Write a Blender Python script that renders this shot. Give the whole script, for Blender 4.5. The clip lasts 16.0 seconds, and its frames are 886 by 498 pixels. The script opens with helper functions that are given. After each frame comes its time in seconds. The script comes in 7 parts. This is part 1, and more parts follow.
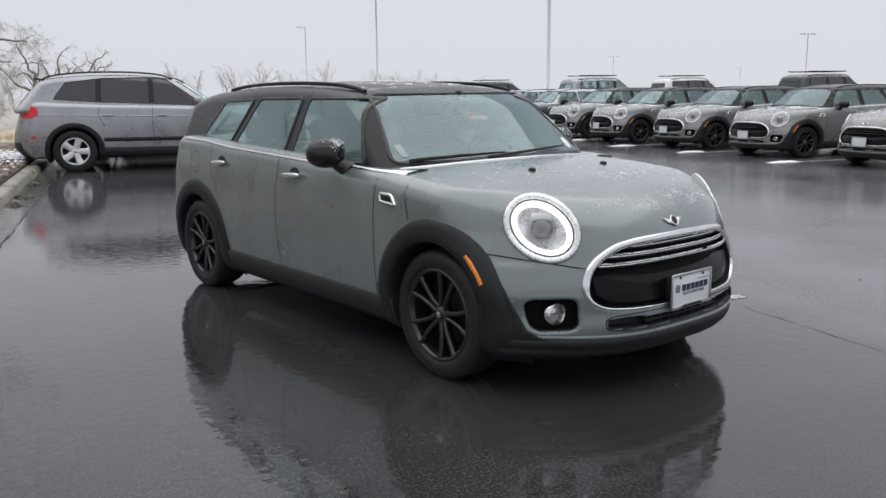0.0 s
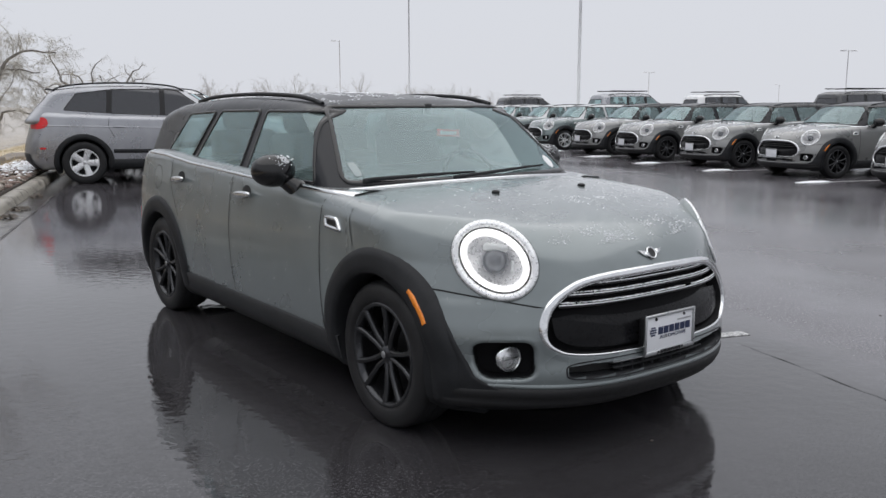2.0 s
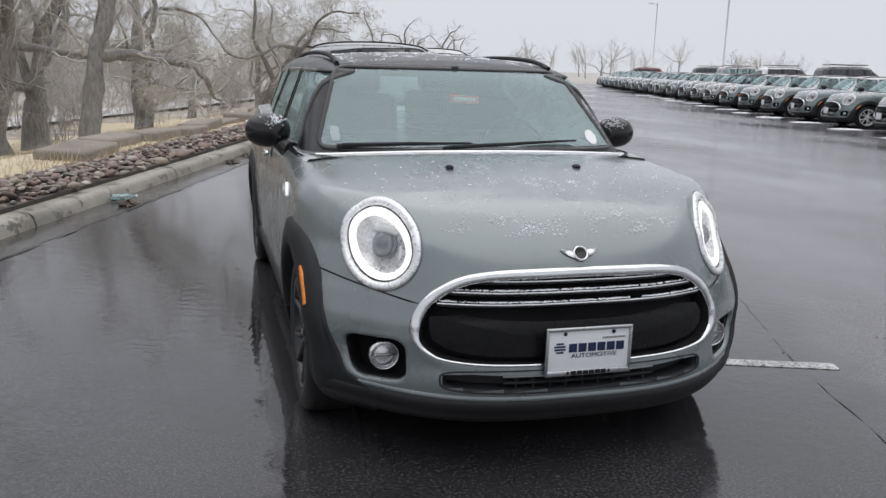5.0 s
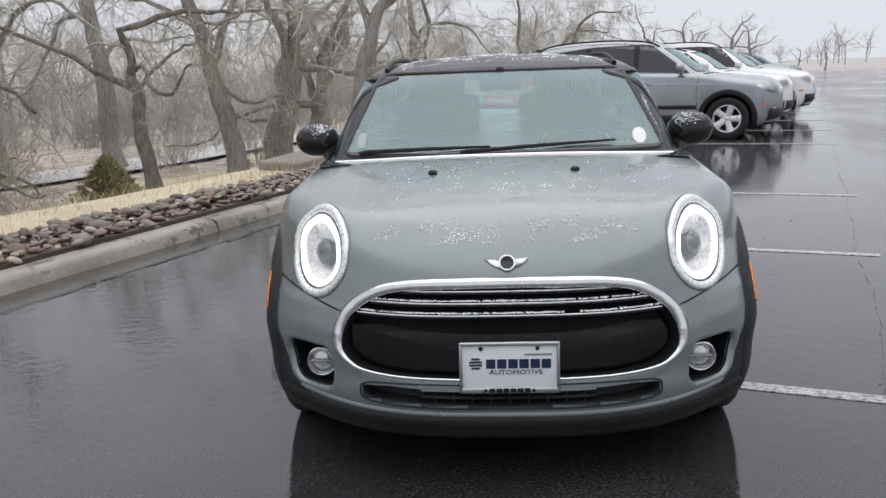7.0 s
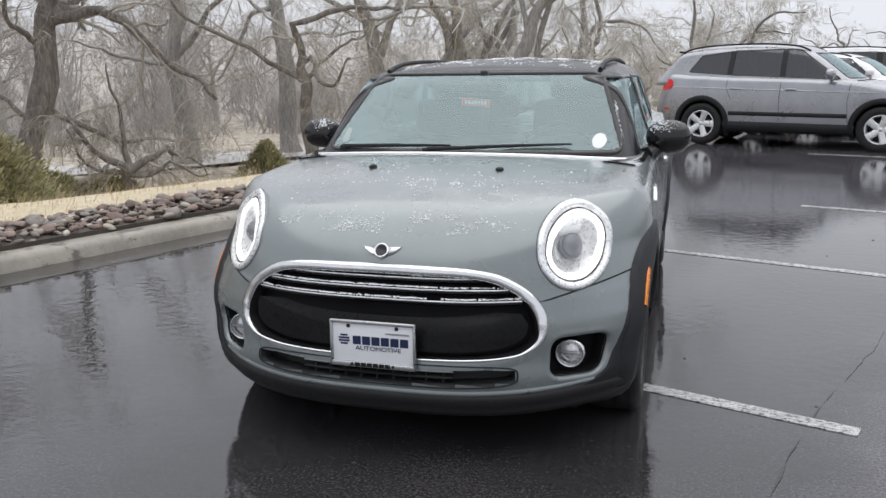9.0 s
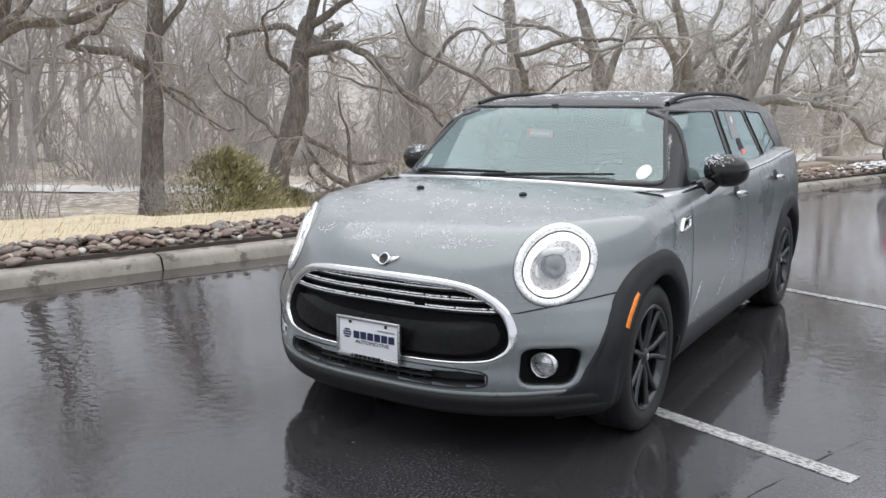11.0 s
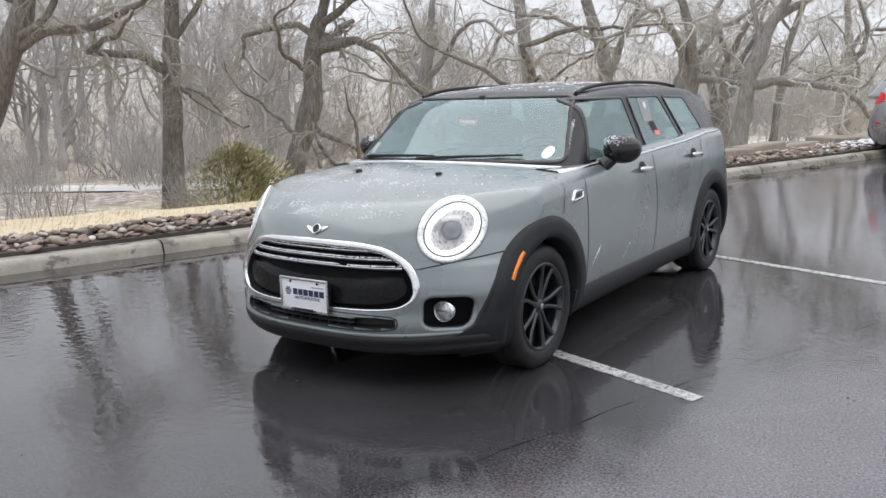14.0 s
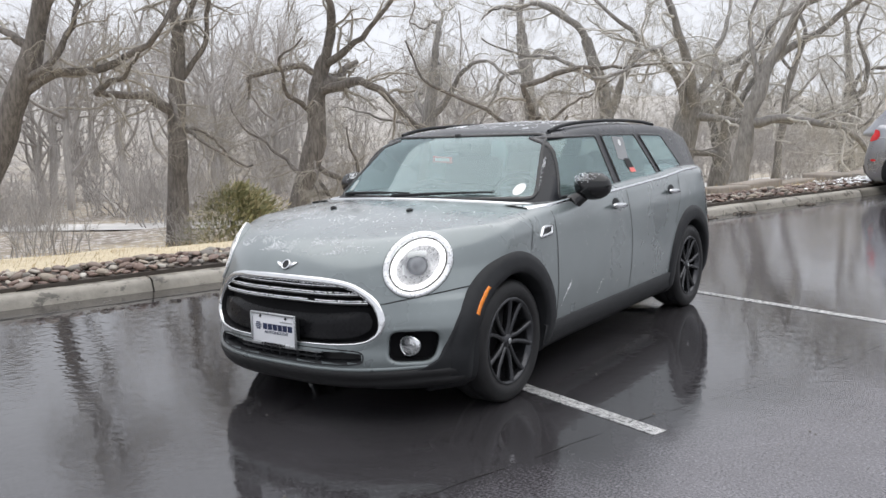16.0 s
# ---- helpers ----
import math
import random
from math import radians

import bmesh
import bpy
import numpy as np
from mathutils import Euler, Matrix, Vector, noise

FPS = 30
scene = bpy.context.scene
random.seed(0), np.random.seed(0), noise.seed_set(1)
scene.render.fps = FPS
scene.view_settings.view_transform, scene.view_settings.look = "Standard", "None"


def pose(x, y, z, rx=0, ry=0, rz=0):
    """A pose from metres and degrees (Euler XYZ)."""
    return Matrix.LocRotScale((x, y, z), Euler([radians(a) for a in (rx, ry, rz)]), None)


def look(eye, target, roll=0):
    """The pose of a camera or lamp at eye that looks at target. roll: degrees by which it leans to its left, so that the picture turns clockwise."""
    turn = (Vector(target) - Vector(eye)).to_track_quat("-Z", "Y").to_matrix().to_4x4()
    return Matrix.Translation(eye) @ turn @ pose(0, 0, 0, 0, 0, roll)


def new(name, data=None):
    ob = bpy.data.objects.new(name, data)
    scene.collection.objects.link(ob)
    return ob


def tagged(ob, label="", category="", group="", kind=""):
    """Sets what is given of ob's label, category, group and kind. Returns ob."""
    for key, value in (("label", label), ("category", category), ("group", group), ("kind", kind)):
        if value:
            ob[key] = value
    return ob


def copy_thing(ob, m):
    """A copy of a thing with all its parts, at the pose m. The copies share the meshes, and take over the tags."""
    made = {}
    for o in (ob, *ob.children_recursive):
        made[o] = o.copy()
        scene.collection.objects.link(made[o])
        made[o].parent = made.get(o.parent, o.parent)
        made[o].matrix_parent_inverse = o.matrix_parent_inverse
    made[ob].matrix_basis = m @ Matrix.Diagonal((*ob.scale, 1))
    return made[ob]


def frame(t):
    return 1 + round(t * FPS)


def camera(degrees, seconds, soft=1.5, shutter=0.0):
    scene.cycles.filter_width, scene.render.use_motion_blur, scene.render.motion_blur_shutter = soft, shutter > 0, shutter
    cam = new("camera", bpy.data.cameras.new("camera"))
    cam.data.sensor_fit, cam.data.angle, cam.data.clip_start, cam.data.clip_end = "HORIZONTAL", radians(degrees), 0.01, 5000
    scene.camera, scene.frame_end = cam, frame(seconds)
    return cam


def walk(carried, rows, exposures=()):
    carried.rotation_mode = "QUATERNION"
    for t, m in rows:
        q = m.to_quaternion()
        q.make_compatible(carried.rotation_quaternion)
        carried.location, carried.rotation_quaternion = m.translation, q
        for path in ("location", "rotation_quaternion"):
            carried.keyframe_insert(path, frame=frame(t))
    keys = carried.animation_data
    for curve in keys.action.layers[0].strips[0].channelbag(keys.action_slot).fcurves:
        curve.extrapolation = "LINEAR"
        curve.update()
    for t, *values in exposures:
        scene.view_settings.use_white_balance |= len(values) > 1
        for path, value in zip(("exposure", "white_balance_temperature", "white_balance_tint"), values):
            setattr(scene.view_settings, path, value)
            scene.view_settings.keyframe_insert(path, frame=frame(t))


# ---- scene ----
cam = camera(55.5, 16.0)
PATH = [
    (0, (-3.321, -4.367, 1.36), (-2.071, -2.849, 0.994), -0.6),
    (0.5, (-3.205, -4.43, 1.359), (-2.005, -2.864, 1.032), -0.5),
    (1, (-3.073, -4.431, 1.361), (-1.936, -2.821, 1.021), -0.6),
    (1.5, (-2.921, -4.333, 1.353), (-1.804, -2.712, 1.004), -0.2),
    (2, (-2.743, -4.242, 1.351), (-1.551, -2.67, 1.018), -0.1),
    (2.5, (-2.533, -4.313, 1.35), (-1.4, -2.692, 1.057), 0.2),
    (3, (-2.286, -4.438, 1.39), (-1.263, -2.749, 1.073), -0.7),
    (3.5, (-2.042, -4.446, 1.364), (-1.1, -2.722, 0.99), -0.4),
    (3.7, (-1.933, -4.456, 1.368), (-1.048, -2.705, 0.981), 1.1),
    (5.8, (-0.752, -4.638, 1.352), (-0.402, -2.716, 0.924), -1.6),
    (6, (-0.619, -4.617, 1.344), (-0.334, -2.683, 0.918), -2.1),
    (6.5, (-0.276, -4.67, 1.376), (-0.295, -2.711, 0.974), -2.3),
    (7, (-0.025, -4.643, 1.36), (-0.157, -2.691, 0.946), -2.1),
    (7.5, (0.236, -4.613, 1.37), (0.005, -2.668, 0.963), 0.1),
    (8, (0.506, -4.685, 1.363), (0.139, -2.752, 1.001), -1.1),
    (8.5, (0.797, -4.775, 1.385), (0.325, -2.875, 0.978), -0.9),
    (9, (1.01, -4.737, 1.367), (0.462, -2.858, 0.954), -0.6),
    (9.5, (1.223, -4.702, 1.383), (0.519, -2.869, 1.004), 0.9),
    (10, (1.44, -4.662, 1.38), (0.582, -2.893, 1.012), -0.5),
    (10.2, (1.568, -4.65, 1.385), (0.631, -2.92, 1.026), -0.4),
    (12.3, (2.453, -4.811, 1.355), (1.328, -3.195, 1.003), -0.1),
    (12.5, (2.512, -4.823, 1.366), (1.376, -3.217, 1.006), -0.4),
    (13, (2.649, -4.896, 1.367), (1.477, -3.306, 1.055), -0.8),
    (13.5, (2.774, -5.014, 1.375), (1.624, -3.413, 1.038), -0.9),
    (14, (2.831, -5.012, 1.388), (1.703, -3.401, 1.025), -1.7),
    (14.5, (2.928, -5.004, 1.386), (1.806, -3.382, 1.049), -1.5),
    (15, (2.968, -4.992, 1.386), (1.857, -3.357, 1.079), -1.8),
    (15.5, (2.997, -4.979, 1.382), (1.877, -3.347, 1.094), -1.6),
    (16, (3.039, -4.95, 1.379), (1.887, -3.338, 1.106), -1.9),
]
walk(cam, [(t, look(eye, target, roll)) for t, eye, target, roll in PATH], [(0, 0.22), (3.5, 0.17), (7, 0.33), (9, 0.46), (12.5, 0.70), (16, 0.64)])

# ---- sky and sun: a bright overcast day with light snow ----
world = bpy.data.worlds.new("overcast_sky")
scene.world = world
world.use_nodes = True
wn, wl = world.node_tree.nodes, world.node_tree.links
wn.clear()
w_out, w_bg, w_sky = wn.new("ShaderNodeOutputWorld"), wn.new("ShaderNodeBackground"), wn.new("ShaderNodeTexSky")
w_sky.sky_type, w_sky.sun_disc = "NISHITA", False
w_sky.sun_elevation, w_sky.sun_rotation = radians(84), radians(27)
w_sky.dust_density, w_sky.air_density = 4.0, 1.0
w_mix = wn.new("ShaderNodeMixRGB")
w_mix.inputs[0].default_value = 0.96
w_mix.inputs[2].default_value = (6.7, 6.88, 7.4, 1)
w_bg.inputs["Strength"].default_value = 0.092
wl.new(w_sky.outputs[0], w_mix.inputs[1])
wl.new(w_mix.outputs[0], w_bg.inputs["Color"])
wl.new(w_bg.outputs[0], w_out.inputs["Surface"])

sun = new("sun", bpy.data.lights.new("sun", "SUN"))
sun.data.energy, sun.data.angle, sun.data.color = 1.5, radians(100), (1.0, 0.985, 0.97)
sun.matrix_world = look((1, 2, 20), (0, 0, 0))

# ---- materials ----
def node_mat(name):
    m = bpy.data.materials.new(name)
    m.use_nodes = True
    nt = m.node_tree
    return m, nt, nt.nodes["Principled BSDF"]


def noise_tex(nt, scale, detail=4.0, rough=0.55, coord="Object", stretch=None):
    tc = nt.nodes.new("ShaderNodeTexCoord")
    n = nt.nodes.new("ShaderNodeTexNoise")
    n.inputs["Scale"].default_value, n.inputs["Detail"].default_value, n.inputs["Roughness"].default_value = scale, detail, rough
    if stretch:
        mp = nt.nodes.new("ShaderNodeMapping")
        mp.inputs["Scale"].default_value = stretch
        nt.links.new(tc.outputs[coord], mp.inputs["Vector"])
        nt.links.new(mp.outputs[0], n.inputs["Vector"])
    else:
        nt.links.new(tc.outputs[coord], n.inputs["Vector"])
    return n


def ramp(nt, src, stops):
    r = nt.nodes.new("ShaderNodeValToRGB")
    e = r.color_ramp.elements
    while len(e) < len(stops):
        e.new(0.5)
    for el, (p, c) in zip(e, stops):
        el.position = p
        el.color = (*c, 1) if isinstance(c, tuple) else (c, c, c, 1)
    nt.links.new(src, r.inputs[0])
    return r


def mix(nt, fac, a, b, mode="MIX"):
    m = nt.nodes.new("ShaderNodeMixRGB")
    m.blend_type = mode
    for sock, v in zip(m.inputs, (fac, a, b)):
        if hasattr(v, "is_linked"):
            nt.links.new(v, sock)
        elif isinstance(v, tuple):
            sock.default_value = (*v, 1)
        else:
            sock.default_value = v
    return m


def bump(nt, p, src, strength, dist):
    b = nt.nodes.new("ShaderNodeBump")
    b.inputs["Strength"].default_value, b.inputs["Distance"].default_value = strength, dist
    nt.links.new(src, b.inputs["Height"])
    nt.links.new(b.outputs[0], p.inputs["Normal"])
    return b


def simple(name, color, rough, metal=0.0, var=0.25, scale=18.0, bumpy=0.0, coat=0.0, rvar=0.1):
    """A surface with one colour, varied by two noises, with uneven gloss."""
    m, nt, p = node_mat(name)
    big, fine = noise_tex(nt, scale * 0.12, 3), noise_tex(nt, scale, 6, 0.7)
    both = mix(nt, 0.5, big.outputs[0], fine.outputs[0])
    lo, hi = tuple(c * (1 - var) for c in color), tuple(min(1, c * (1 + var)) for c in color)
    r = ramp(nt, both.outputs[0], [(0.3, lo), (0.7, hi)])
    nt.links.new(r.outputs[0], p.inputs["Base Color"])
    rr = ramp(nt, fine.outputs[0], [(0.3, max(0.02, rough - rvar)), (0.7, min(1, rough + rvar))])
    nt.links.new(rr.outputs[0], p.inputs["Roughness"])
    p.inputs["Metallic"].default_value = metal
    p.inputs["Coat Weight"].default_value = coat
    p.inputs["Coat Roughness"].default_value = 0.06
    if bumpy:
        bump(nt, p, fine.outputs[0], 0.5, bumpy)
    return m


def car_paint(name, color, wet=0.5, metal=0.35):
    """Metallic paint under a clear coat, with water film, beads and road film."""
    m, nt, p = node_mat(name)
    big = noise_tex(nt, 2.2, 4, 0.6)
    r = ramp(nt, big.outputs[0], [(0.3, tuple(c * 0.86 for c in color)), (0.7, tuple(c * 1.1 for c in color))])
    nt.links.new(r.outputs[0], p.inputs["Base Color"])
    p.inputs["Metallic"].default_value = metal
    rough = ramp(nt, big.outputs[0], [(0.35, 0.24), (0.65, 0.36)])
    nt.links.new(rough.outputs[0], p.inputs["Roughness"])
    p.inputs["Coat Weight"].default_value = 1.0
    film, run = noise_tex(nt, 60, 5, 0.7), noise_tex(nt, 9, 6, 0.68)
    cr = mix(nt, 1.0, ramp(nt, film.outputs[0], [(0.4, 0.02), (0.8, 0.14)]).outputs[0], ramp(nt, run.outputs[0], [(0.42, 0.0), (0.62, 0.2)]).outputs[0], "ADD")
    nt.links.new(cr.outputs[0], p.inputs["Coat Roughness"])
    beads = nt.nodes.new("ShaderNodeTexVoronoi")
    tc = nt.nodes.new("ShaderNodeTexCoord")
    nt.links.new(tc.outputs["Object"], beads.inputs["Vector"])
    beads.inputs["Scale"].default_value = 190
    br = ramp(nt, beads.outputs["Distance"], [(0.0, 1.0), (0.35, 0.0)])
    b = nt.nodes.new("ShaderNodeBump")
    b.inputs["Strength"].default_value, b.inputs["Distance"].default_value = 0.35 * wet, 0.0008
    nt.links.new(br.outputs[0], b.inputs["Height"])
    nt.links.new(b.outputs[0], p.inputs["Coat Normal"])
    return m


def glass_mat(name, tint, alpha_mix=0.35, rough=0.02, veil=0.0, sheen=(0.82, 0.97, 1.0)):
    """Car glass: a real glossy sheet, tinted, light falls through it; an uneven teal diffuse layer can be mixed in."""
    m, nt, p = node_mat(name)
    nt.nodes.remove(p)
    out = nt.nodes["Material Output"]
    tr, gl, fr, mx = (nt.nodes.new(k) for k in ("ShaderNodeBsdfTransparent", "ShaderNodeBsdfGlossy", "ShaderNodeFresnel", "ShaderNodeMixShader"))
    tr.inputs[0].default_value = (*tint, 1)
    n = noise_tex(nt, 30, 5, 0.7)
    rr = ramp(nt, n.outputs[0], [(0.45, rough), (0.8, rough + 0.05)])
    nt.links.new(rr.outputs[0], gl.inputs["Roughness"])
    gl.inputs[0].default_value = (*sheen, 1)
    fr.inputs["IOR"].default_value = 1.6
    add = nt.nodes.new("ShaderNodeMath")
    add.operation, add.use_clamp = "MULTIPLY_ADD", True
    add.inputs[1].default_value, add.inputs[2].default_value = 0.95, alpha_mix
    nt.links.new(fr.outputs[0], add.inputs[0])
    nt.links.new(add.outputs[0], mx.inputs[0])
    nt.links.new(tr.outputs[0], mx.inputs[1])
    nt.links.new(gl.outputs[0], mx.inputs[2])
    if veil:
        df, m2 = nt.nodes.new("ShaderNodeBsdfDiffuse"), nt.nodes.new("ShaderNodeMixShader")
        df.inputs[0].default_value = (0.42, 0.56, 0.55, 1)
        mn = noise_tex(nt, 2.6, 5, 0.65)
        mr = ramp(nt, mn.outputs[0], [(0.3, veil * 0.6), (0.7, veil * 1.35)])
        nt.links.new(mr.outputs[0], m2.inputs[0])
        nt.links.new(mx.outputs[0], m2.inputs[1])
        nt.links.new(df.outputs[0], m2.inputs[2])
        mx = m2
    nt.links.new(mx.outputs[0], out.inputs["Surface"])
    return m


def emit_mat(name, color, strength):
    m, nt, p = node_mat(name)
    p.inputs["Base Color"].default_value = (*color, 1)
    p.inputs["Emission Color"].default_value = (*color, 1)
    p.inputs["Emission Strength"].default_value = strength
    p.inputs["Roughness"].default_value = 0.2
    return m


def asphalt_mat():
    """Dark wet asphalt: sealed stone grain under a water film of uneven depth."""
    m, nt, p = node_mat("wet_asphalt")
    grain, patch, pool = noise_tex(nt, 85, 5, 0.75), noise_tex(nt, 0.9, 5, 0.6), noise_tex(nt, 0.32, 4, 0.55, stretch=(1.0, 0.45, 1.0))
    g = ramp(nt, grain.outputs[0], [(0.40, (0.0145, 0.0138, 0.0145)), (0.62, (0.072, 0.070, 0.075))])
    c = mix(nt, 0.6, g.outputs[0], ramp(nt, patch.outputs[0], [(0.35, (0.6, 0.57, 0.57)), (0.65, (1.25, 1.24, 1.25))]).outputs[0], "MULTIPLY")
    # the drive past the sealed crack is laid in a coarser, less flooded asphalt
    tc, sep = nt.nodes.new("ShaderNodeTexCoord"), nt.nodes.new("ShaderNodeVectorMath")
    sep.operation = "DOT_PRODUCT"
    sep.inputs[1].default_value = (0.945, -0.326, 0.0)
    nt.links.new(tc.outputs["Object"], sep.inputs[0])
    wob = nt.nodes.new("ShaderNodeMath")
    wob.operation = "MULTIPLY_ADD"
    wob.inputs[1].default_value = 0.7
    nt.links.new(patch.outputs[0], wob.inputs[0])
    nt.links.new(sep.outputs["Value"], wob.inputs[2])
    drive = nt.nodes.new("ShaderNodeMapRange")
    drive.inputs["From Min"].default_value, drive.inputs["From Max"].default_value = 2.3, 2.8
    nt.links.new(wob.outputs[0], drive.inputs["Value"])
    # stalls further along the kerb: rougher film, and sky glare put into a paler base colour
    along, glare_zone = nt.nodes.new("ShaderNodeVectorMath"), nt.nodes.new("ShaderNodeMapRange")
    along.operation = "DOT_PRODUCT"
    along.inputs[1].default_value = (0.326, 0.945, 0.0)
    nt.links.new(tc.outputs["Object"], along.inputs[0])
    glare_zone.inputs["From Min"].default_value, glare_zone.inputs["From Max"].default_value, glare_zone.inputs["To Max"].default_value = 1.5, 5.0, 0.7
    nt.links.new(along.outputs["Value"], glare_zone.inputs["Value"])
    both = nt.nodes.new("ShaderNodeMath")
    both.operation = "MAXIMUM"
    nt.links.new(drive.outputs[0], both.inputs[0])
    nt.links.new(glare_zone.outputs[0], both.inputs[1])
    c = mix(nt, both.outputs[0], c.outputs[0], mix(nt, 1.0, c.outputs[0], (2.6, 2.57, 2.66), "MULTIPLY").outputs[0])
    nt.links.new(c.outputs[0], p.inputs["Base Color"])
    wet = ramp(nt, pool.outputs[0], [(0.38, 0.004), (0.55, 0.014), (0.72, 0.06)])
    wet = mix(nt, glare_zone.outputs[0], wet.outputs[0], mix(nt, 1.0, wet.outputs[0], (0.06, 0.06, 0.06), "ADD").outputs[0])
    rr = mix(nt, 0.3, wet.outputs[0], ramp(nt, patch.outputs[0], [(0.35, 0.004), (0.7, 0.07)]).outputs[0])
    coarse = ramp(nt, pool.outputs[0], [(0.35, 0.10), (0.62, 0.28)])
    rr = mix(nt, drive.outputs[0], rr.outputs[0], coarse.outputs[0])
    # stones that stand proud of the film scatter the light in small specks
    specks = ramp(nt, noise_tex(nt, 55, 4, 0.7).outputs[0], [(0.58, 0.0), (0.68, 0.10)])
    rr = mix(nt, 1.0, rr.outputs[0], specks.outputs[0], "ADD")
    nt.links.new(rr.outputs[0], p.inputs["Roughness"])
    p.inputs["IOR"].default_value = 1.72
    ripple = noise_tex(nt, 15, 2.6, 0.5)
    stony = noise_tex(nt, 210, 5, 0.7)
    deep = ramp(nt, pool.outputs[0], [(0.45, 0.01), (0.7, 0.22)])
    speck = ramp(nt, patch.outputs[0], [(0.5, 0.0), (0.75, 0.18)])
    dry = mix(nt, 1.0, deep.outputs[0], speck.outputs[0], "ADD")
    dry = mix(nt, 1.0, dry.outputs[0], mix(nt, drive.outputs[0], (0, 0, 0), (0.26, 0.26, 0.26)).outputs[0], "ADD")
    hgt = mix(nt, dry.outputs[0], ripple.outputs[0], mix(nt, 1.0, stony.outputs[0], (0.4, 0.4, 0.4), "MULTIPLY").outputs[0])
    bump(nt, p, hgt.outputs[0], 0.4, 0.0034)
    return m


def bark_mat(name, a, b):
    m, nt, p = node_mat(name)
    n = noise_tex(nt, 14, 7, 0.72, stretch=(1, 1, 0.2))
    big = noise_tex(nt, 0.7, 3)
    r = ramp(nt, n.outputs[0], [(0.3, a), (0.7, b)])
    c = mix(nt, 0.4, r.outputs[0], ramp(nt, big.outputs[0], [(0.35, 0.6), (0.65, 1.2)]).outputs[0], "MULTIPLY")
    nt.links.new(c.outputs[0], p.inputs["Base Color"])
    p.inputs["Roughness"].default_value = 0.85
    bump(nt, p, n.outputs[0], 0.8, 0.03)
    return m


def random_tint(name, stops, rough, scale=14.0, bumpy=0.004, spec=0.5):
    """One colour for each object or loose piece, out of a ramp, with grain on it."""
    m, nt, p = node_mat(name)
    oi, ge = nt.nodes.new("ShaderNodeObjectInfo"), nt.nodes.new("ShaderNodeNewGeometry")
    add = nt.nodes.new("ShaderNodeMath")
    add.operation = "ADD"
    nt.links.new(oi.outputs["Random"], add.inputs[0])
    nt.links.new(ge.outputs["Random Per Island"], add.inputs[1])
    fr = nt.nodes.new("ShaderNodeMath")
    fr.operation = "FRACT"
    nt.links.new(add.outputs[0], fr.inputs[0])
    r = ramp(nt, fr.outputs[0], stops)
    n = noise_tex(nt, scale, 6, 0.7)
    c = mix(nt, 0.55, r.outputs[0], ramp(nt, n.outputs[0], [(0.3, 0.45), (0.7, 1.35)]).outputs[0], "MULTIPLY")
    nt.links.new(c.outputs[0], p.inputs["Base Color"])
    rr = ramp(nt, n.outputs[0], [(0.3, rough - 0.15), (0.7, min(1, rough + 0.15))])
    nt.links.new(rr.outputs[0], p.inputs["Roughness"])
    if bumpy:
        bump(nt, p, n.outputs[0], 0.6, bumpy)
    return m


PAINT = car_paint("grey_green_metallic_paint", (0.196, 0.224, 0.228), 1.0)
PAINT_ROW = car_paint("warm_grey_metallic_paint", (0.225, 0.228, 0.224))
PAINT_GREEN = car_paint("dark_green_grey_paint", (0.14, 0.175, 0.175))
ROOF_BLACK = car_paint("black_roof_paint", (0.012, 0.013, 0.016), 1.0, 0.0)
_rp = ROOF_BLACK.node_tree.nodes["Principled BSDF"]
_rp.inputs["Coat Weight"].default_value, _rp.inputs["Specular IOR Level"].default_value = 0.28, 0.2
ROOF_LIGHT = car_paint("pale_silver_roof_paint", (0.55, 0.56, 0.57), 0.6, 0.1)
GLOSS_BLACK = simple("gloss_black_plastic", (0.010, 0.010, 0.011), 0.12, 0, 0.3, 40, rvar=0.06)
TRIM = simple("matt_black_plastic", (0.020, 0.021, 0.023), 0.5, 0, 0.3, 120, 0.0006)
TRIM.node_tree.nodes["Principled BSDF"].inputs["Specular IOR Level"].default_value = 0.22
DEEP = simple("shadowed_black_plastic", (0.008, 0.008, 0.009), 0.6, 0, 0.3, 40)
MESH_BLACK = simple("matt_black_mesh", (0.008, 0.008, 0.009), 0.75, 0, 0.4, 60, 0.002)
MESH_BLACK.node_tree.nodes["Principled BSDF"].inputs["Specular IOR Level"].default_value = 0.15
PANEL_BLACK = simple("wet_black_grille_panel", (0.006, 0.006, 0.007), 0.3, 0, 0.4, 30, rvar=0.12)
PANEL_BLACK.node_tree.nodes["Principled BSDF"].inputs["Specular IOR Level"].default_value = 0.16
PROJECTOR = simple("clear_projector_lens", (0.22, 0.23, 0.25), 0.12, 0.4, 0.35, 25)
BEZEL = simple("frosted_chrome", (0.80, 0.81, 0.82), 0.34, 0.55, 0.18, 70, 0.0015, rvar=0.2)
CHROME = simple("wet_chrome", (0.74, 0.75, 0.76), 0.16, 1.0, 0.10, 90, 0.0006, rvar=0.1)
SATIN = simple("satin_silver_metal", (0.5, 0.51, 0.52), 0.33, 1.0, 0.1, 60)
RUBBER = simple("wet_tyre_rubber", (0.018, 0.018, 0.019), 0.5, 0, 0.35, 90, 0.0008)
RUBBER.node_tree.nodes["Principled BSDF"].inputs["Specular IOR Level"].default_value = 0.28
RIM_BLACK = simple("black_alloy_wheel", (0.055, 0.056, 0.06), 0.2, 0.75, 0.3, 50)
RIM_SILVER = simple("silver_alloy_wheel", (0.74, 0.75, 0.76), 0.3, 0.45, 0.1, 40)
GLASS_W = glass_mat("windscreen_glass", (0.66, 0.84, 0.82), 0.10, 0.008, 0.12)
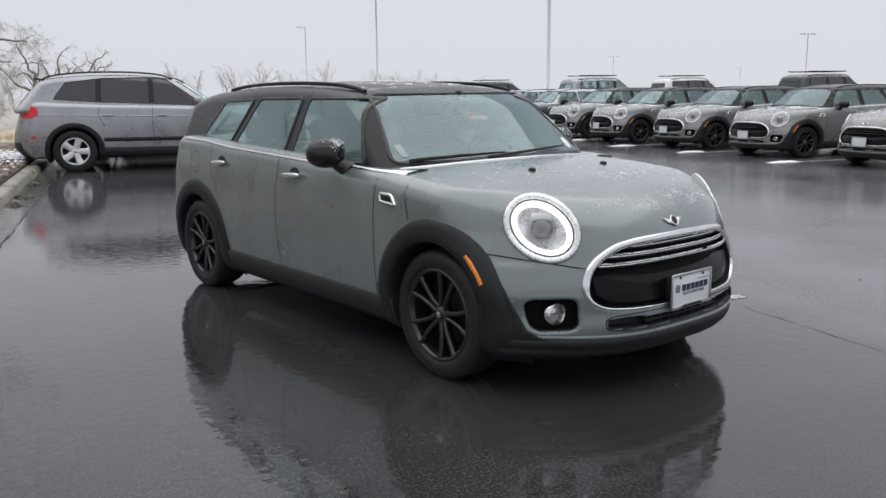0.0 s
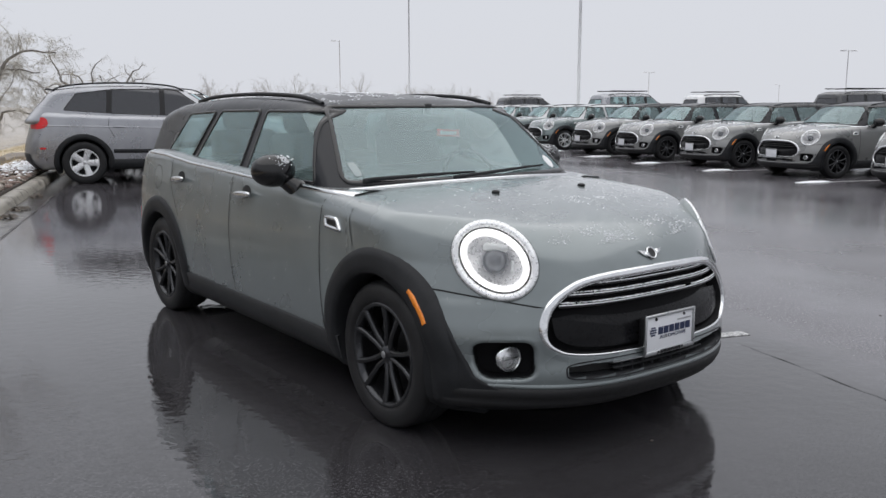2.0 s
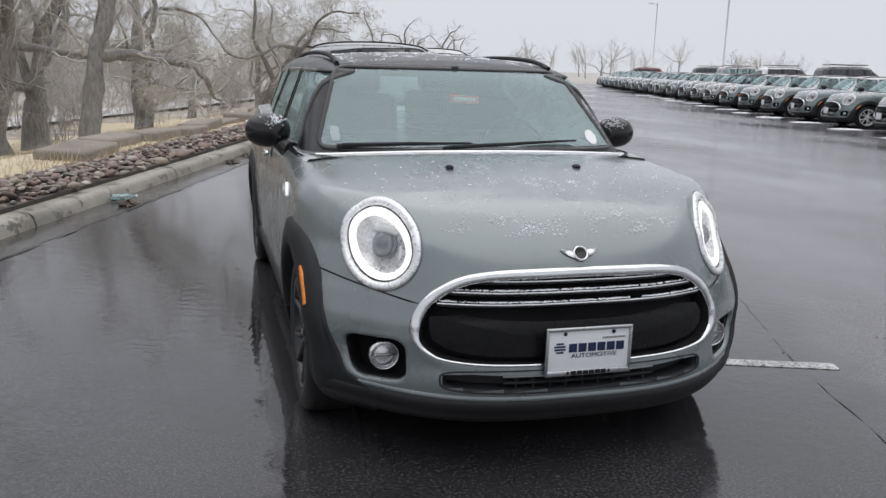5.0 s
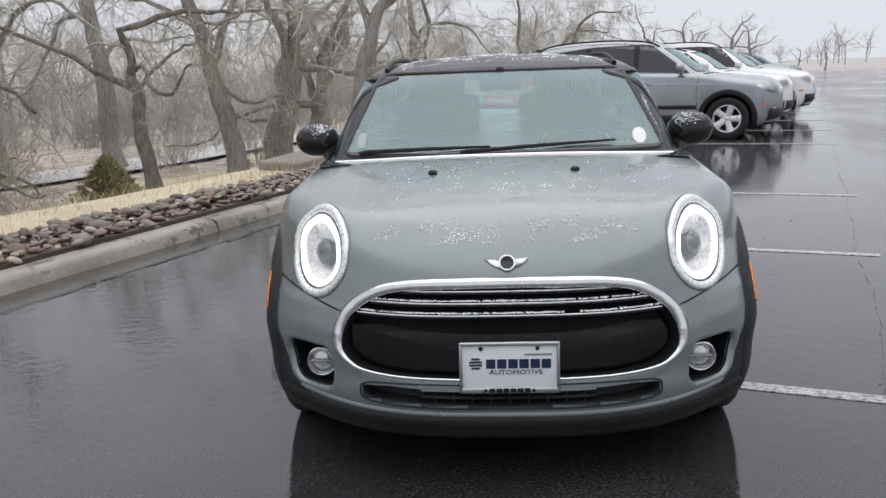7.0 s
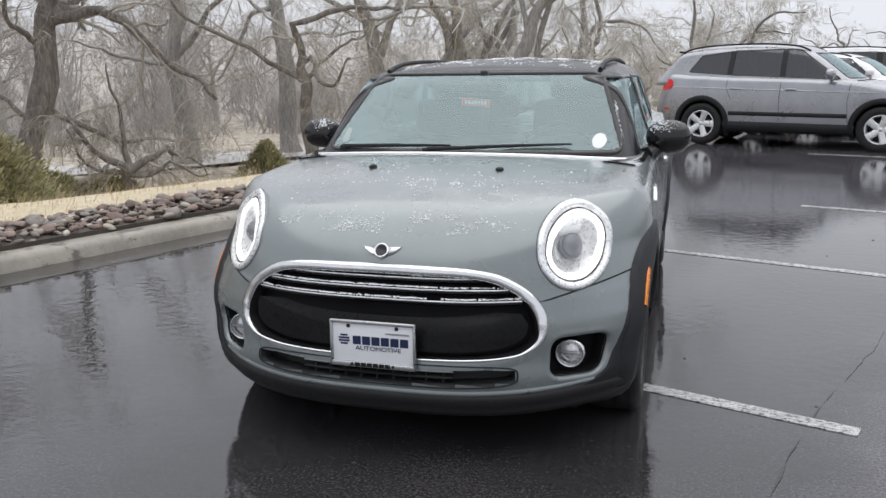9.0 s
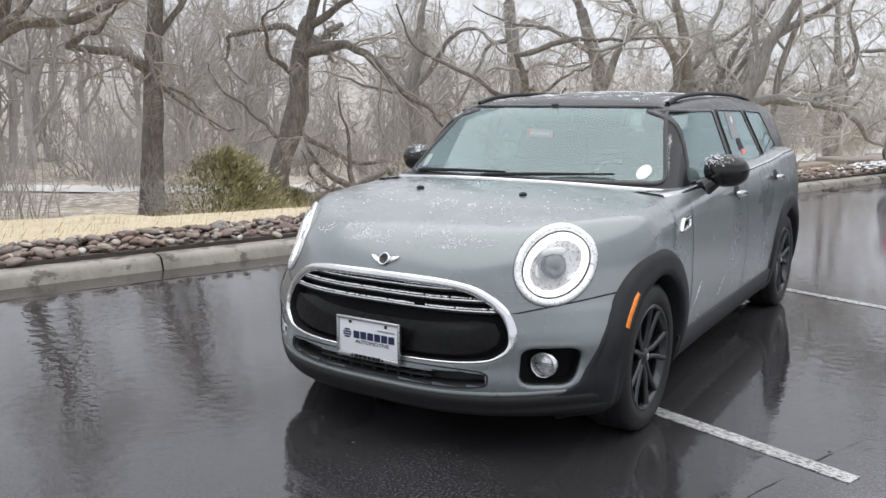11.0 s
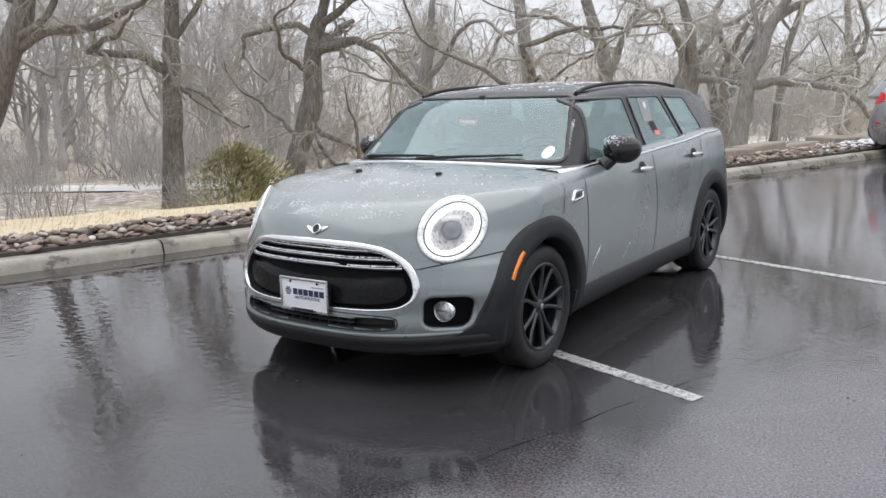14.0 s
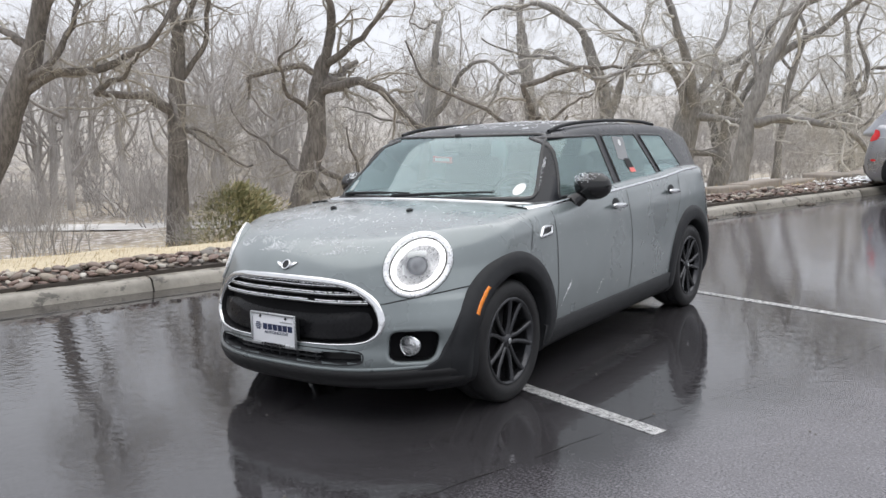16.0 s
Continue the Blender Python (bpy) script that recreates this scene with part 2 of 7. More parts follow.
GLASS_S = glass_mat("side_window_glass", (0.66, 0.80, 0.80), 0.07, 0.008, 0.22)
GLASS_D = glass_mat("dark_privacy_glass", (0.05, 0.054, 0.06), 0.05, 0.03, 0.0, (0.95, 0.96, 1.0))
LENS = glass_mat("clear_lamp_lens", (0.95, 0.95, 0.95), 0.0, 0.0, 0.0, (1.0, 1.0, 1.0))
LAMP_ON = emit_mat("lit_ring_lamp", (1.0, 1.0, 1.0), 0.7)
LAMP_IN = simple("lamp_reflector", (0.86, 0.86, 0.87), 0.3, 0.6, 0.12, 60)
ORANGE = simple("orange_marker_plastic", (0.75, 0.22, 0.02), 0.25, 0, 0.15, 60)
RED_LAMP = simple("red_lamp_plastic", (0.62, 0.022, 0.028), 0.15, 0, 0.3, 30)
SEAT = simple("dark_seat_cloth", (0.02, 0.02, 0.021), 0.8, 0, 0.3, 60, 0.002)
WHITE_PLATE = simple("white_plate_paint", (0.80, 0.81, 0.84), 0.35, 0, 0.04, 20)
NAVY = simple("navy_print", (0.012, 0.022, 0.07), 0.4, 0, 0.2, 50)
RED_TAG = simple("faded_red_tag", (0.95, 0.24, 0.21), 0.6, 0, 0.15, 40)
PAPER = simple("white_paper_sticker", (0.75, 0.77, 0.77), 0.6, 0, 0.05, 40)
SNOW = simple("wet_snow", (0.84, 0.86, 0.89), 0.6, 0, 0.06, 120, 0.002)
ASPHALT = asphalt_mat()
PAINT_LINE = simple("worn_white_line_paint", (0.50, 0.50, 0.50), 0.3, 0, 0.45, 26, rvar=0.2)
# flaked spots where the asphalt shows
_nt = PAINT_LINE.node_tree
_p = _nt.nodes["Principled BSDF"]
_flake = ramp(_nt, noise_tex(_nt, 46, 7, 0.8, stretch=(0.8, 1.7, 1.0)).outputs[0], [(0.44, 0.10), (0.50, 1.0)])
_nt.links.new(mix(_nt, 1.0, _p.inputs["Base Color"].links[0].from_socket, _flake.outputs[0], "MULTIPLY").outputs[0], _p.inputs["Base Color"])
CONCRETE = simple("wet_kerb_concrete", (0.285, 0.265, 0.228), 0.45, 0, 0.4, 12, 0.004, rvar=0.2)
# dark ragged water stains on the kerb
_nt = CONCRETE.node_tree
_p = _nt.nodes["Principled BSDF"]
_stain = ramp(_nt, noise_tex(_nt, 4.5, 7, 0.68, stretch=(1, 1, 1.6)).outputs[0], [(0.55, 1.0), (0.60, 0.40)])
_nt.links.new(mix(_nt, 1.0, _p.inputs["Base Color"].links[0].from_socket, _stain.outputs[0], "MULTIPLY").outputs[0], _p.inputs["Base Color"])
GUTTER = simple("wet_gutter_concrete", (0.050, 0.045, 0.041), 0.17, 0, 0.4, 5, 0.002, rvar=0.13)
COBBLE = random_tint("river_stone", [(0.0, (0.095, 0.070, 0.060)), (0.3, (0.19, 0.128, 0.105)), (0.5, (0.25, 0.180, 0.145)), (0.7, (0.20, 0.188, 0.17)), (0.9, (0.33, 0.275, 0.215)), (1.0, (0.50, 0.47, 0.42))], 0.5)
STONE = simple("sandstone_block", (0.24, 0.21, 0.18), 0.8, 0, 0.35, 14, 0.006)
BARK = bark_mat("cottonwood_bark", (0.060, 0.053, 0.048), (0.28, 0.253, 0.230))
TWIG = bark_mat("grey_twig_bark", (0.27, 0.25, 0.218), (0.50, 0.465, 0.41))
# bark and twigs of farther trees, paled so that haze is in the colour
BARK_HAZED = bark_mat("pale_weathered_bark", (0.13, 0.123, 0.117), (0.36, 0.345, 0.33))
TWIG_HAZED = bark_mat("pale_tan_twig_bark", (0.48, 0.465, 0.435), (0.66, 0.642, 0.61))
# distant wood and thicket: valley haze is put into this bark colour
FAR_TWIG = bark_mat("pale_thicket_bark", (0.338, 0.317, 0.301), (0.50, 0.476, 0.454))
STRAW = random_tint("dry_straw_grass", [(0.0, (0.42, 0.32, 0.18)), (0.5, (0.56, 0.45, 0.28)), (1.0, (0.66, 0.57, 0.42))], 0.8, 30, 0)
NEEDLE = random_tint("juniper_green", [(0.0, (0.15, 0.160, 0.08)), (0.5, (0.29, 0.28, 0.145)), (1.0, (0.46, 0.40, 0.25))], 0.75, 30, 0)

# ---- geometry helpers ----
def mesh_of(name, verts, faces, mat, smooth=True):
    me = bpy.data.meshes.new(name)
    me.from_pydata([tuple(v) for v in verts], [], [tuple(f) for f in faces])
    if mat:
        me.materials.append(mat)
    if smooth:
        me.polygons.foreach_set("use_smooth", [True] * len(me.polygons))
    me.update()
    return me


def part(name, geo, mat, parent=None, label="", smooth=True):
    """Links (verts, faces) or a bmesh as one mesh object under its parent."""
    if isinstance(geo, bmesh.types.BMesh):
        me = bpy.data.meshes.new(name)
        geo.to_mesh(me)
        geo.free()
        me.materials.append(mat)
        if smooth:
            me.polygons.foreach_set("use_smooth", [True] * len(me.polygons))
    else:
        me = mesh_of(name, geo[0], geo[1], mat, smooth)
    ob = new(name, me)
    if parent:
        ob.parent = parent
    if label:
        tagged(ob, label)
    return ob


def thing(name, label, category, group="", kind=""):
    return tagged(new(name), label, category, group, kind)


def join(*geos):
    V, F, n = [], [], 0
    for v, f in geos:
        V.extend(v)
        F.extend([tuple(i + n for i in q) for q in f])
        n += len(v)
    return V, F


def moved(geo, m):
    return [tuple(m @ Vector(v)) for v in geo[0]], geo[1]


def grid_faces(nu, nv, wrap_u=False, wrap_v=False):
    out = []
    for i in range(nu if wrap_u else nu - 1):
        for j in range(nv if wrap_v else nv - 1):
            a, b = i * nv + j, ((i + 1) % nu) * nv + j
            c, d = ((i + 1) % nu) * nv + (j + 1) % nv, i * nv + (j + 1) % nv
            out.append((a, b, c, d))
    return out


def box(cx, cy, cz, sx, sy, sz, bev=0.01, seg=2):
    """A bevelled block, by its centre and sizes."""
    bm = bmesh.new()
    bmesh.ops.create_cube(bm, size=1.0)
    bmesh.ops.scale(bm, vec=(sx, sy, sz), verts=bm.verts)
    if bev:
        bmesh.ops.bevel(bm, geom=list(bm.edges), offset=min(bev, 0.45 * min(sx, sy, sz)), segments=seg, affect="EDGES", profile=0.5)
    V = [(v.co.x + cx, v.co.y + cy, v.co.z + cz) for v in bm.verts]
    bm.verts.index_update()
    F = [tuple(v.index for v in f.verts) for f in bm.faces]
    bm.free()
    return V, F


def revolve(profile, n=48, axis="x"):
    """A closed turn of (radius, along) points round an axis."""
    V = []
    for i in range(n):
        a = 2 * math.pi * i / n
        for r, s in profile:
            c, d = r * math.cos(a), r * math.sin(a)
            V.append((s, c, d) if axis == "x" else (c, s, d) if axis == "y" else (c, d, s))
    return V, grid_faces(n, len(profile), wrap_u=True)


def ellipsoid(c, r, nu=20, nv=14, power=1.0):
    V = []
    for i in range(nu):
        a = 2 * math.pi * i / nu
        for j in range(nv + 1):
            b = math.pi * j / nv - math.pi / 2
            cb, sb = math.cos(b), math.sin(b)
            cb, sb = abs(cb) ** power, math.copysign(abs(sb) ** power, sb)
            V.append((c[0] + r[0] * cb * math.copysign(abs(math.cos(a)) ** power, math.cos(a)),
                      c[1] + r[1] * cb * math.copysign(abs(math.sin(a)) ** power, math.sin(a)), c[2] + r[2] * sb))
    return V, grid_faces(nu, nv + 1, wrap_u=True)


def tube(points, radii, sides=6, caps=True):
    """A tapered tube along points."""
    P = [Vector(p) for p in points]
    V, F = [], []
    up = Vector((0.31, 0.17, 0.93))
    for i, p in enumerate(P):
        d = (P[min(i + 1, len(P) - 1)] - P[max(i - 1, 0)]).normalized()
        a = d.cross(up)
        a = a.normalized() if a.length > 1e-4 else d.orthogonal().normalized()
        b = d.cross(a)
        r = radii[i] if hasattr(radii, "__len__") else radii
        for k in range(sides):
            t = 2 * math.pi * k / sides
            V.append(tuple(p + a * (r * math.cos(t)) + b * (r * math.sin(t))))
    F = [tuple(reversed(f)) for f in grid_faces(len(P), sides, wrap_v=True)]
    if caps:
        F.append(tuple(range(sides)))
        F.append(tuple(reversed(range((len(P) - 1) * sides, len(P) * sides))))
    return V, F


def curve(xs, ys):
    """A smooth function through points, level beyond its ends."""
    xs, ys = np.array(xs, float), np.array(ys, float)
    m = np.gradient(ys, xs)
    m[0], m[-1] = (ys[1] - ys[0]) / (xs[1] - xs[0]), (ys[-1] - ys[-2]) / (xs[-1] - xs[-2])

    def f(x):
        x = np.clip(np.asarray(x, float), xs[0], xs[-1])
        i = np.clip(np.searchsorted(xs, x) - 1, 0, len(xs) - 2)
        h = xs[i + 1] - xs[i]
        t = (x - xs[i]) / h
        t2, t3 = t * t, t * t * t
        return (2 * t3 - 3 * t2 + 1) * ys[i] + (t3 - 2 * t2 + t) * h * m[i] + (3 * t2 - 2 * t3) * ys[i + 1] + (t3 - t2) * h * m[i + 1]
    return f


def rounded(r, *gs):
    """The overlap of several half spaces, with edges rounded to the radius r."""
    g = np.stack(gs) + r
    return np.minimum(g.max(0), 0) + np.sqrt((np.maximum(g, 0) ** 2).sum(0)) - r


def cast(f, o, d, t0, t1, n=64):
    """Where rays from outside first enter the form f < 0."""
    o, d = np.asarray(o, float), np.asarray(d, float)
    ts = np.linspace(t0, t1, n)
    vals = f(o[:, None, :] + d[:, None, :] * ts[None, :, None])
    inside = vals < 0
    k = np.where(inside.any(1), inside.argmax(1), vals.argmin(1))
    k = np.clip(k, 1, n - 1)
    a, b = ts[k - 1].copy(), ts[k].copy()
    for _ in range(22):
        m = (a + b) / 2
        s = f(o + d * m[:, None]) < 0
        b, a = np.where(s, m, b), np.where(s, a, m)
    return o + d * ((a + b) / 2)[:, None]


def normals(f, p, e=0.004):
    g = np.stack([f(p + np.eye(3)[k] * e) - f(p - np.eye(3)[k] * e) for k in range(3)], -1)
    return g / np.maximum(np.linalg.norm(g, axis=-1, keepdims=True), 1e-9)


def on_side(f, s=1, far=1.4):
    """A map from (y, z) to the form's side."""
    def q(a):
        a = np.asarray(a, float)
        return cast(f, np.column_stack([np.full(len(a), s * far), a[:, 0], a[:, 1]]), np.tile((-s, 0.0, 0.0), (len(a), 1)), 0, far)
    return q


def on_front(f, far=-3.2, s=1):
    def q(a):
        a = np.asarray(a, float)
        return cast(f, np.column_stack([a[:, 0], np.full(len(a), far), a[:, 1]]), np.tile((0.0, s, 0.0), (len(a), 1)), 0, 3.2, 90)
    return q


def on_top(f, far=2.4):
    def q(a):
        a = np.asarray(a, float)
        return cast(f, np.column_stack([a[:, 0], a[:, 1], np.full(len(a), far)]), np.tile((0.0, 0.0, -1.0), (len(a), 1)), 0, far)
    return q


def on_round(f, cy=-1.2, far=2.0):
    """A map from (angle in degrees from straight ahead, z) to the form, cast inwards on the upright line at (0, cy)."""
    def q(a):
        a = np.asarray(a, float)
        d = np.column_stack([np.sin(np.radians(a[:, 0])), -np.cos(np.radians(a[:, 0])), np.zeros(len(a))])
        o = np.column_stack([np.zeros(len(a)), np.full(len(a), cy), a[:, 1]])
        return cast(f, o + d * far, -d, 0, far, 80)
    return q


def outward(f, V, F):
    """Turns every face so that it looks away from the form."""
    P = np.array(V)
    out = []
    for q, c in zip(F, normals(f, np.array([P[list(q)].mean(0) for q in F]))):
        a, b, d = P[q[0]], P[q[1]], P[q[2]]
        n = np.cross(b - a, d - a)
        if len(q) == 4 and abs(n).max() < 1e-12:
            n = np.cross(d - b, P[q[3]] - b)
        out.append(tuple(reversed(q)) if n @ c < 0 else tuple(q))
    return [tuple(v) for v in P], out


def on_plane(f, c, n, a, b):
    """A map from a tangent plane at c, with the axes a and b, to the form along -n."""
    def q(k):
        k = np.asarray(k, float)
        return cast(f, c + np.outer(k[:, 0], a) + np.outer(k[:, 1], b) + n * 0.25, np.tile(-n, (len(k), 1)), 0, 0.6, 60)
    return q


def on_dome(f, c, n, a, b):
    """As on_plane, but where the form falls away fast the point is held out on a shallow dome, as a lamp's glass is."""
    flat = on_plane(f, c, n, a, b)

    def q(k):
        k = np.asarray(k, float)
        p = flat(k)
        want = -(k ** 2).sum(1) / 0.95
        return p + np.outer(np.maximum(0, want - (p - c) @ n) * 0.75, n)
    return q


def band(f, proj, outline, profile, closed=True):
    """A strip along an outline on the form: profile rows are (offset in the outline's plane, lift off the surface)."""
    o = np.asarray(outline, float)
    if closed:
        t = np.roll(o, -1, 0) - np.roll(o, 1, 0)
    else:
        t = np.gradient(o, axis=0)
    t /= np.maximum(np.linalg.norm(t, axis=1, keepdims=True), 1e-9)
    nrm = np.column_stack([t[:, 1], -t[:, 0]])
    rows = []
    for off, lift in profile:
        p = proj(o + nrm * off)
        rows.append(p + normals(f, p) * lift)
    V = np.stack(rows, 1).reshape(-1, 3)
    F = grid_faces(len(o), len(profile), wrap_u=closed)
    mid = len(profile) // 2 - (len(profile) == 2)
    k = mid if mid < len(profile) - 1 else 0
    a, b, d = V[F[k][0]], V[F[k][1]], V[F[k][2]]
    if np.cross(b - a, d - a) @ normals(f, (a[None, :] + d[None, :]) / 2)[0] < 0:
        F = [tuple(reversed(q)) for q in F]
    return [tuple(v) for v in V], F


def patch(f, proj, quad, nu, nv, lift=0.0, bow=None):
    """A sheet on the form over the four-cornered field quad (a, b, c, d) of its plane."""
    a, b, c, d = (np.array(k, float) for k in quad)
    s, t = np.meshgrid(np.linspace(0, 1, nu), np.linspace(0, 1, nv), indexing="ij")
    s, t = s.ravel()[:, None], t.ravel()[:, None]
    uv = (a * (1 - s) + b * s) * (1 - t) + (d * (1 - s) + c * s) * t
    p = proj(uv)
    p = p + normals(f, p) * lift
    return [tuple(v) for v in p], grid_faces(nu, nv)


def quad_outline(quad, r=0.04, n=7):
    """A closed outline of a four-cornered field with rounded corners."""
    q = [np.array(k, float) for k in quad]
    out = []
    for i in range(4):
        p, c, nx = q[i - 1], q[i], q[(i + 1) % 4]
        u, w = (p - c) / np.linalg.norm(p - c), (nx - c) / np.linalg.norm(nx - c)
        for k in range(n):
            t = k / (n - 1)
            out.append((1 - t) ** 2 * (c + u * r) + 2 * t * (1 - t) * c + t * t * (c + w * r))
        L = np.linalg.norm(nx - c)
        for k in range(1, max(2, int(L / 0.03))):
            s = r + (L - 2 * r) * k / max(2, int(L / 0.03))
            out.append(c + w * s)
    return np.array(out)


def inside_poly(pts, poly):
    x, y = pts[:, 0], pts[:, 1]
    res = np.zeros(len(pts), bool)
    n = len(poly)
    j = n - 1
    for i in range(n):
        xi, yi, xj, yj = poly[i][0], poly[i][1], poly[j][0], poly[j][1]
        hit = ((yi > y) != (yj > y)) & (x < (xj - xi) * (y - yi) / (yj - yi + 1e-12) + xi)
        res ^= hit
        j = i
    return res


def filled(f, proj, outline, lift=0.0, rings=4, depth=0.0):
    """A sheet that fills a closed outline on the form, sunk by depth towards its middle."""
    o = np.asarray(outline, float)
    c = o.mean(0)
    V, n = [], len(o)
    for k in range(rings):
        s = 1 - k / rings
        p = proj(c + (o - c) * s)
        V.extend(p + normals(f, p) * (lift - depth * (1 - s * s)))
    p = proj(c[None, :])
    V.extend(p + normals(f, p) * (lift - depth))
    F = grid_faces(rings, n, wrap_v=True)
    F += [((rings - 1) * n + i, (rings - 1) * n + (i + 1) % n, rings * n) for i in range(n)]
    return outward(f, V, F)


def ellipse(c, a, b, turn=0.0, n=64, power=2.0):
    t = np.linspace(0, 2 * math.pi, n, endpoint=False)
    e = 2.0 / power
    x, y = a * np.sign(np.cos(t)) * np.abs(np.cos(t)) ** e, b * np.sign(np.sin(t)) * np.abs(np.sin(t)) ** e
    k, s = math.cos(radians(turn)), math.sin(radians(turn))
    return np.column_stack([c[0] + x * k - y * s, c[1] + x * s + y * k])

# ---- the place: a car park on a kerb, with a bank that falls to a trail ----
DU, NV = Vector((0.945, -0.326, 0)), Vector((0.326, 0.945, 0))
TURN_D = math.degrees(math.atan2(-0.326, 0.945))


def uv(u, v, z=0.0):
    """Place by the distance u across the stalls and v along the kerb."""
    return DU * u + NV * v + Vector((0, 0, z))


bank_z = curve([-500, -260, -150, -90, -50, -34, -26, -20, -16, -13, -10, -7, -4.6, -3.3], [22, 15, 7, 1.5, -1.9, -2.05, -1.97, -1.62, -1.13, -0.77, -0.43, -0.09, 0.17, 0.15])


steep_z = curve([-500, -260, -150, -90, -50, -34, -26, -20, -16, -13, -10, -7, -5.5, -4.6, -3.3], [22, 15, 7, 1.5, -1.9, -2.05, -1.97, -1.85, -1.72, -1.45, -0.97, -0.28, 0.08, 0.17, 0.15])


def lot_z(u):
    """The asphalt rises a little towards the kerb."""
    return 0.045 * min(1.0, max(0.0, (-0.4 - u) / 2.8)) ** 2


def land_z(u, v):
    u, v = np.asarray(u, float), np.asarray(v, float)
    rough = 0.05 * np.sin(u * 1.3 + v * 0.7) * np.sin(v * 0.9 - u * 0.4) + 0.35 * np.sin(u * 0.11) * np.sin(v * 0.07 + 1) * np.clip((-u - 36) / 30, 0, 1)
    k = np.clip((v - 0.2) / 3.6, 0, 1)
    k = k * k * (3 - 2 * k)
    return np.where(u > -3.3, -0.05, bank_z(u) * (1 - k) + steep_z(u) * k + rough * np.clip((-u - 4.6) / 8, 0, 1))


def bank_mat():
    m, nt, p = node_mat("dry_bank_soil")
    a, b, c = noise_tex(nt, 0.25, 5, 0.6), noise_tex(nt, 3.0, 6, 0.7), noise_tex(nt, 40, 4, 0.7)
    straw = ramp(nt, c.outputs[0], [(0.3, (0.28, 0.235, 0.17)), (0.7, (0.47, 0.41, 0.32))])
    soil = ramp(nt, b.outputs[0], [(0.3, (0.15, 0.125, 0.10)), (0.7, (0.30, 0.26, 0.22))])
    base = mix(nt, ramp(nt, a.outputs[0], [(0.4, 0.0), (0.6, 1.0)]).outputs[0], straw.outputs[0], soil.outputs[0])
    frost_haze = mix(nt, ramp(nt, b.outputs[0], [(0.5, 0.0), (0.62, 0.75)]).outputs[0], base.outputs[0], (0.62, 0.61, 0.61))
    # ground pales with distance: haze over the far hillside, put into its colour
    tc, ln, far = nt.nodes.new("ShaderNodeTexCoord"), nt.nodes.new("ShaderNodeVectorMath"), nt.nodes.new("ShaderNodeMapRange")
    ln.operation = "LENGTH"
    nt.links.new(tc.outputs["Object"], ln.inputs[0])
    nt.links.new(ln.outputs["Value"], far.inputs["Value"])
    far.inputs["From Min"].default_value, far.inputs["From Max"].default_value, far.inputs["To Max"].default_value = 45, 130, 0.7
    frost_haze = mix(nt, far.outputs[0], frost_haze.outputs[0], (0.46, 0.445, 0.435))
    nt.links.new(frost_haze.outputs[0], p.inputs["Base Color"])
    p.inputs["Roughness"].default_value = 0.9
    bump(nt, p, b.outputs[0], 0.7, 0.05)
    return m


us = np.concatenate([-np.geomspace(500, 30, 22), np.linspace(-29, -4.6, 62), [-4.4, -4.0, -3.6, -3.31, -3.29, 0, 20, 60, 90, 200, 500]])
vs = np.concatenate([-np.geomspace(400, 14, 16), np.linspace(-13, 45, 90), np.geomspace(47, 600, 22)])
gu, gv = np.meshgrid(us, vs, indexing="ij")
gz = land_z(gu, gv)
gxy = np.outer(gu.ravel(), DU[:2]) + np.outer(gv.ravel(), NV[:2])
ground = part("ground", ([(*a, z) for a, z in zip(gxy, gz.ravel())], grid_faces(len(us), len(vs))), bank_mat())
tagged(ground, "dry grassy bank and open ground dusted with snow", "ground", kind="structure")


def slab(name, u0, u1, v0, v1, z0, z1, mat, parent=None, nu=1, nv=1):
    V, F = [], []
    for z in (z1, z0):
        for i in range(nu + 1):
            for j in range(nv + 1):
                u = u0 + (u1 - u0) * i / nu
                V.append(tuple(uv(u, v0 + (v1 - v0) * j / nv, z + lot_z(u))))
    F = grid_faces(nu + 1, nv + 1)
    k = (nu + 1) * (nv + 1)
    ring = [i * (nv + 1) for i in range(nu + 1)] + [nu * (nv + 1) + j for j in range(1, nv + 1)] + [i * (nv + 1) + nv for i in range(nu - 1, -1, -1)] + list(range(nv - 1, 0, -1))
    F += [(ring[i], ring[(i + 1) % len(ring)], ring[(i + 1) % len(ring)] + k, ring[i] + k) for i in range(len(ring))]
    return part(name, (V, F), mat, parent, smooth=False)


us = [-2.92 + 0.2 * k for k in range(13)] + [-0.3, 75.0]
V = [tuple(uv(u, v, lot_z(u))) for u in us for v in (-75, 84)]
k = len(V)
V += [tuple(uv(u, v, z)) for z in (0.0, -0.045) for u, v in ((-2.92, -75), (75, -75), (75, 84), (-2.92, 84))]
lot = part("parking_lot", (V, grid_faces(len(us), 2) + [(k + i, k + (i + 1) % 4, k + 4 + (i + 1) % 4, k + 4 + i) for i in range(4)]), ASPHALT)
tagged(lot, "dark wet asphalt of a car park, glossy with rain water", "road", kind="structure")
gutter = slab("gutter", -3.18, -2.86, -75, 84, -0.045, 0.003, GUTTER)
tagged(gutter, "wet concrete gutter pan along the kerb", "gutter", kind="structure")

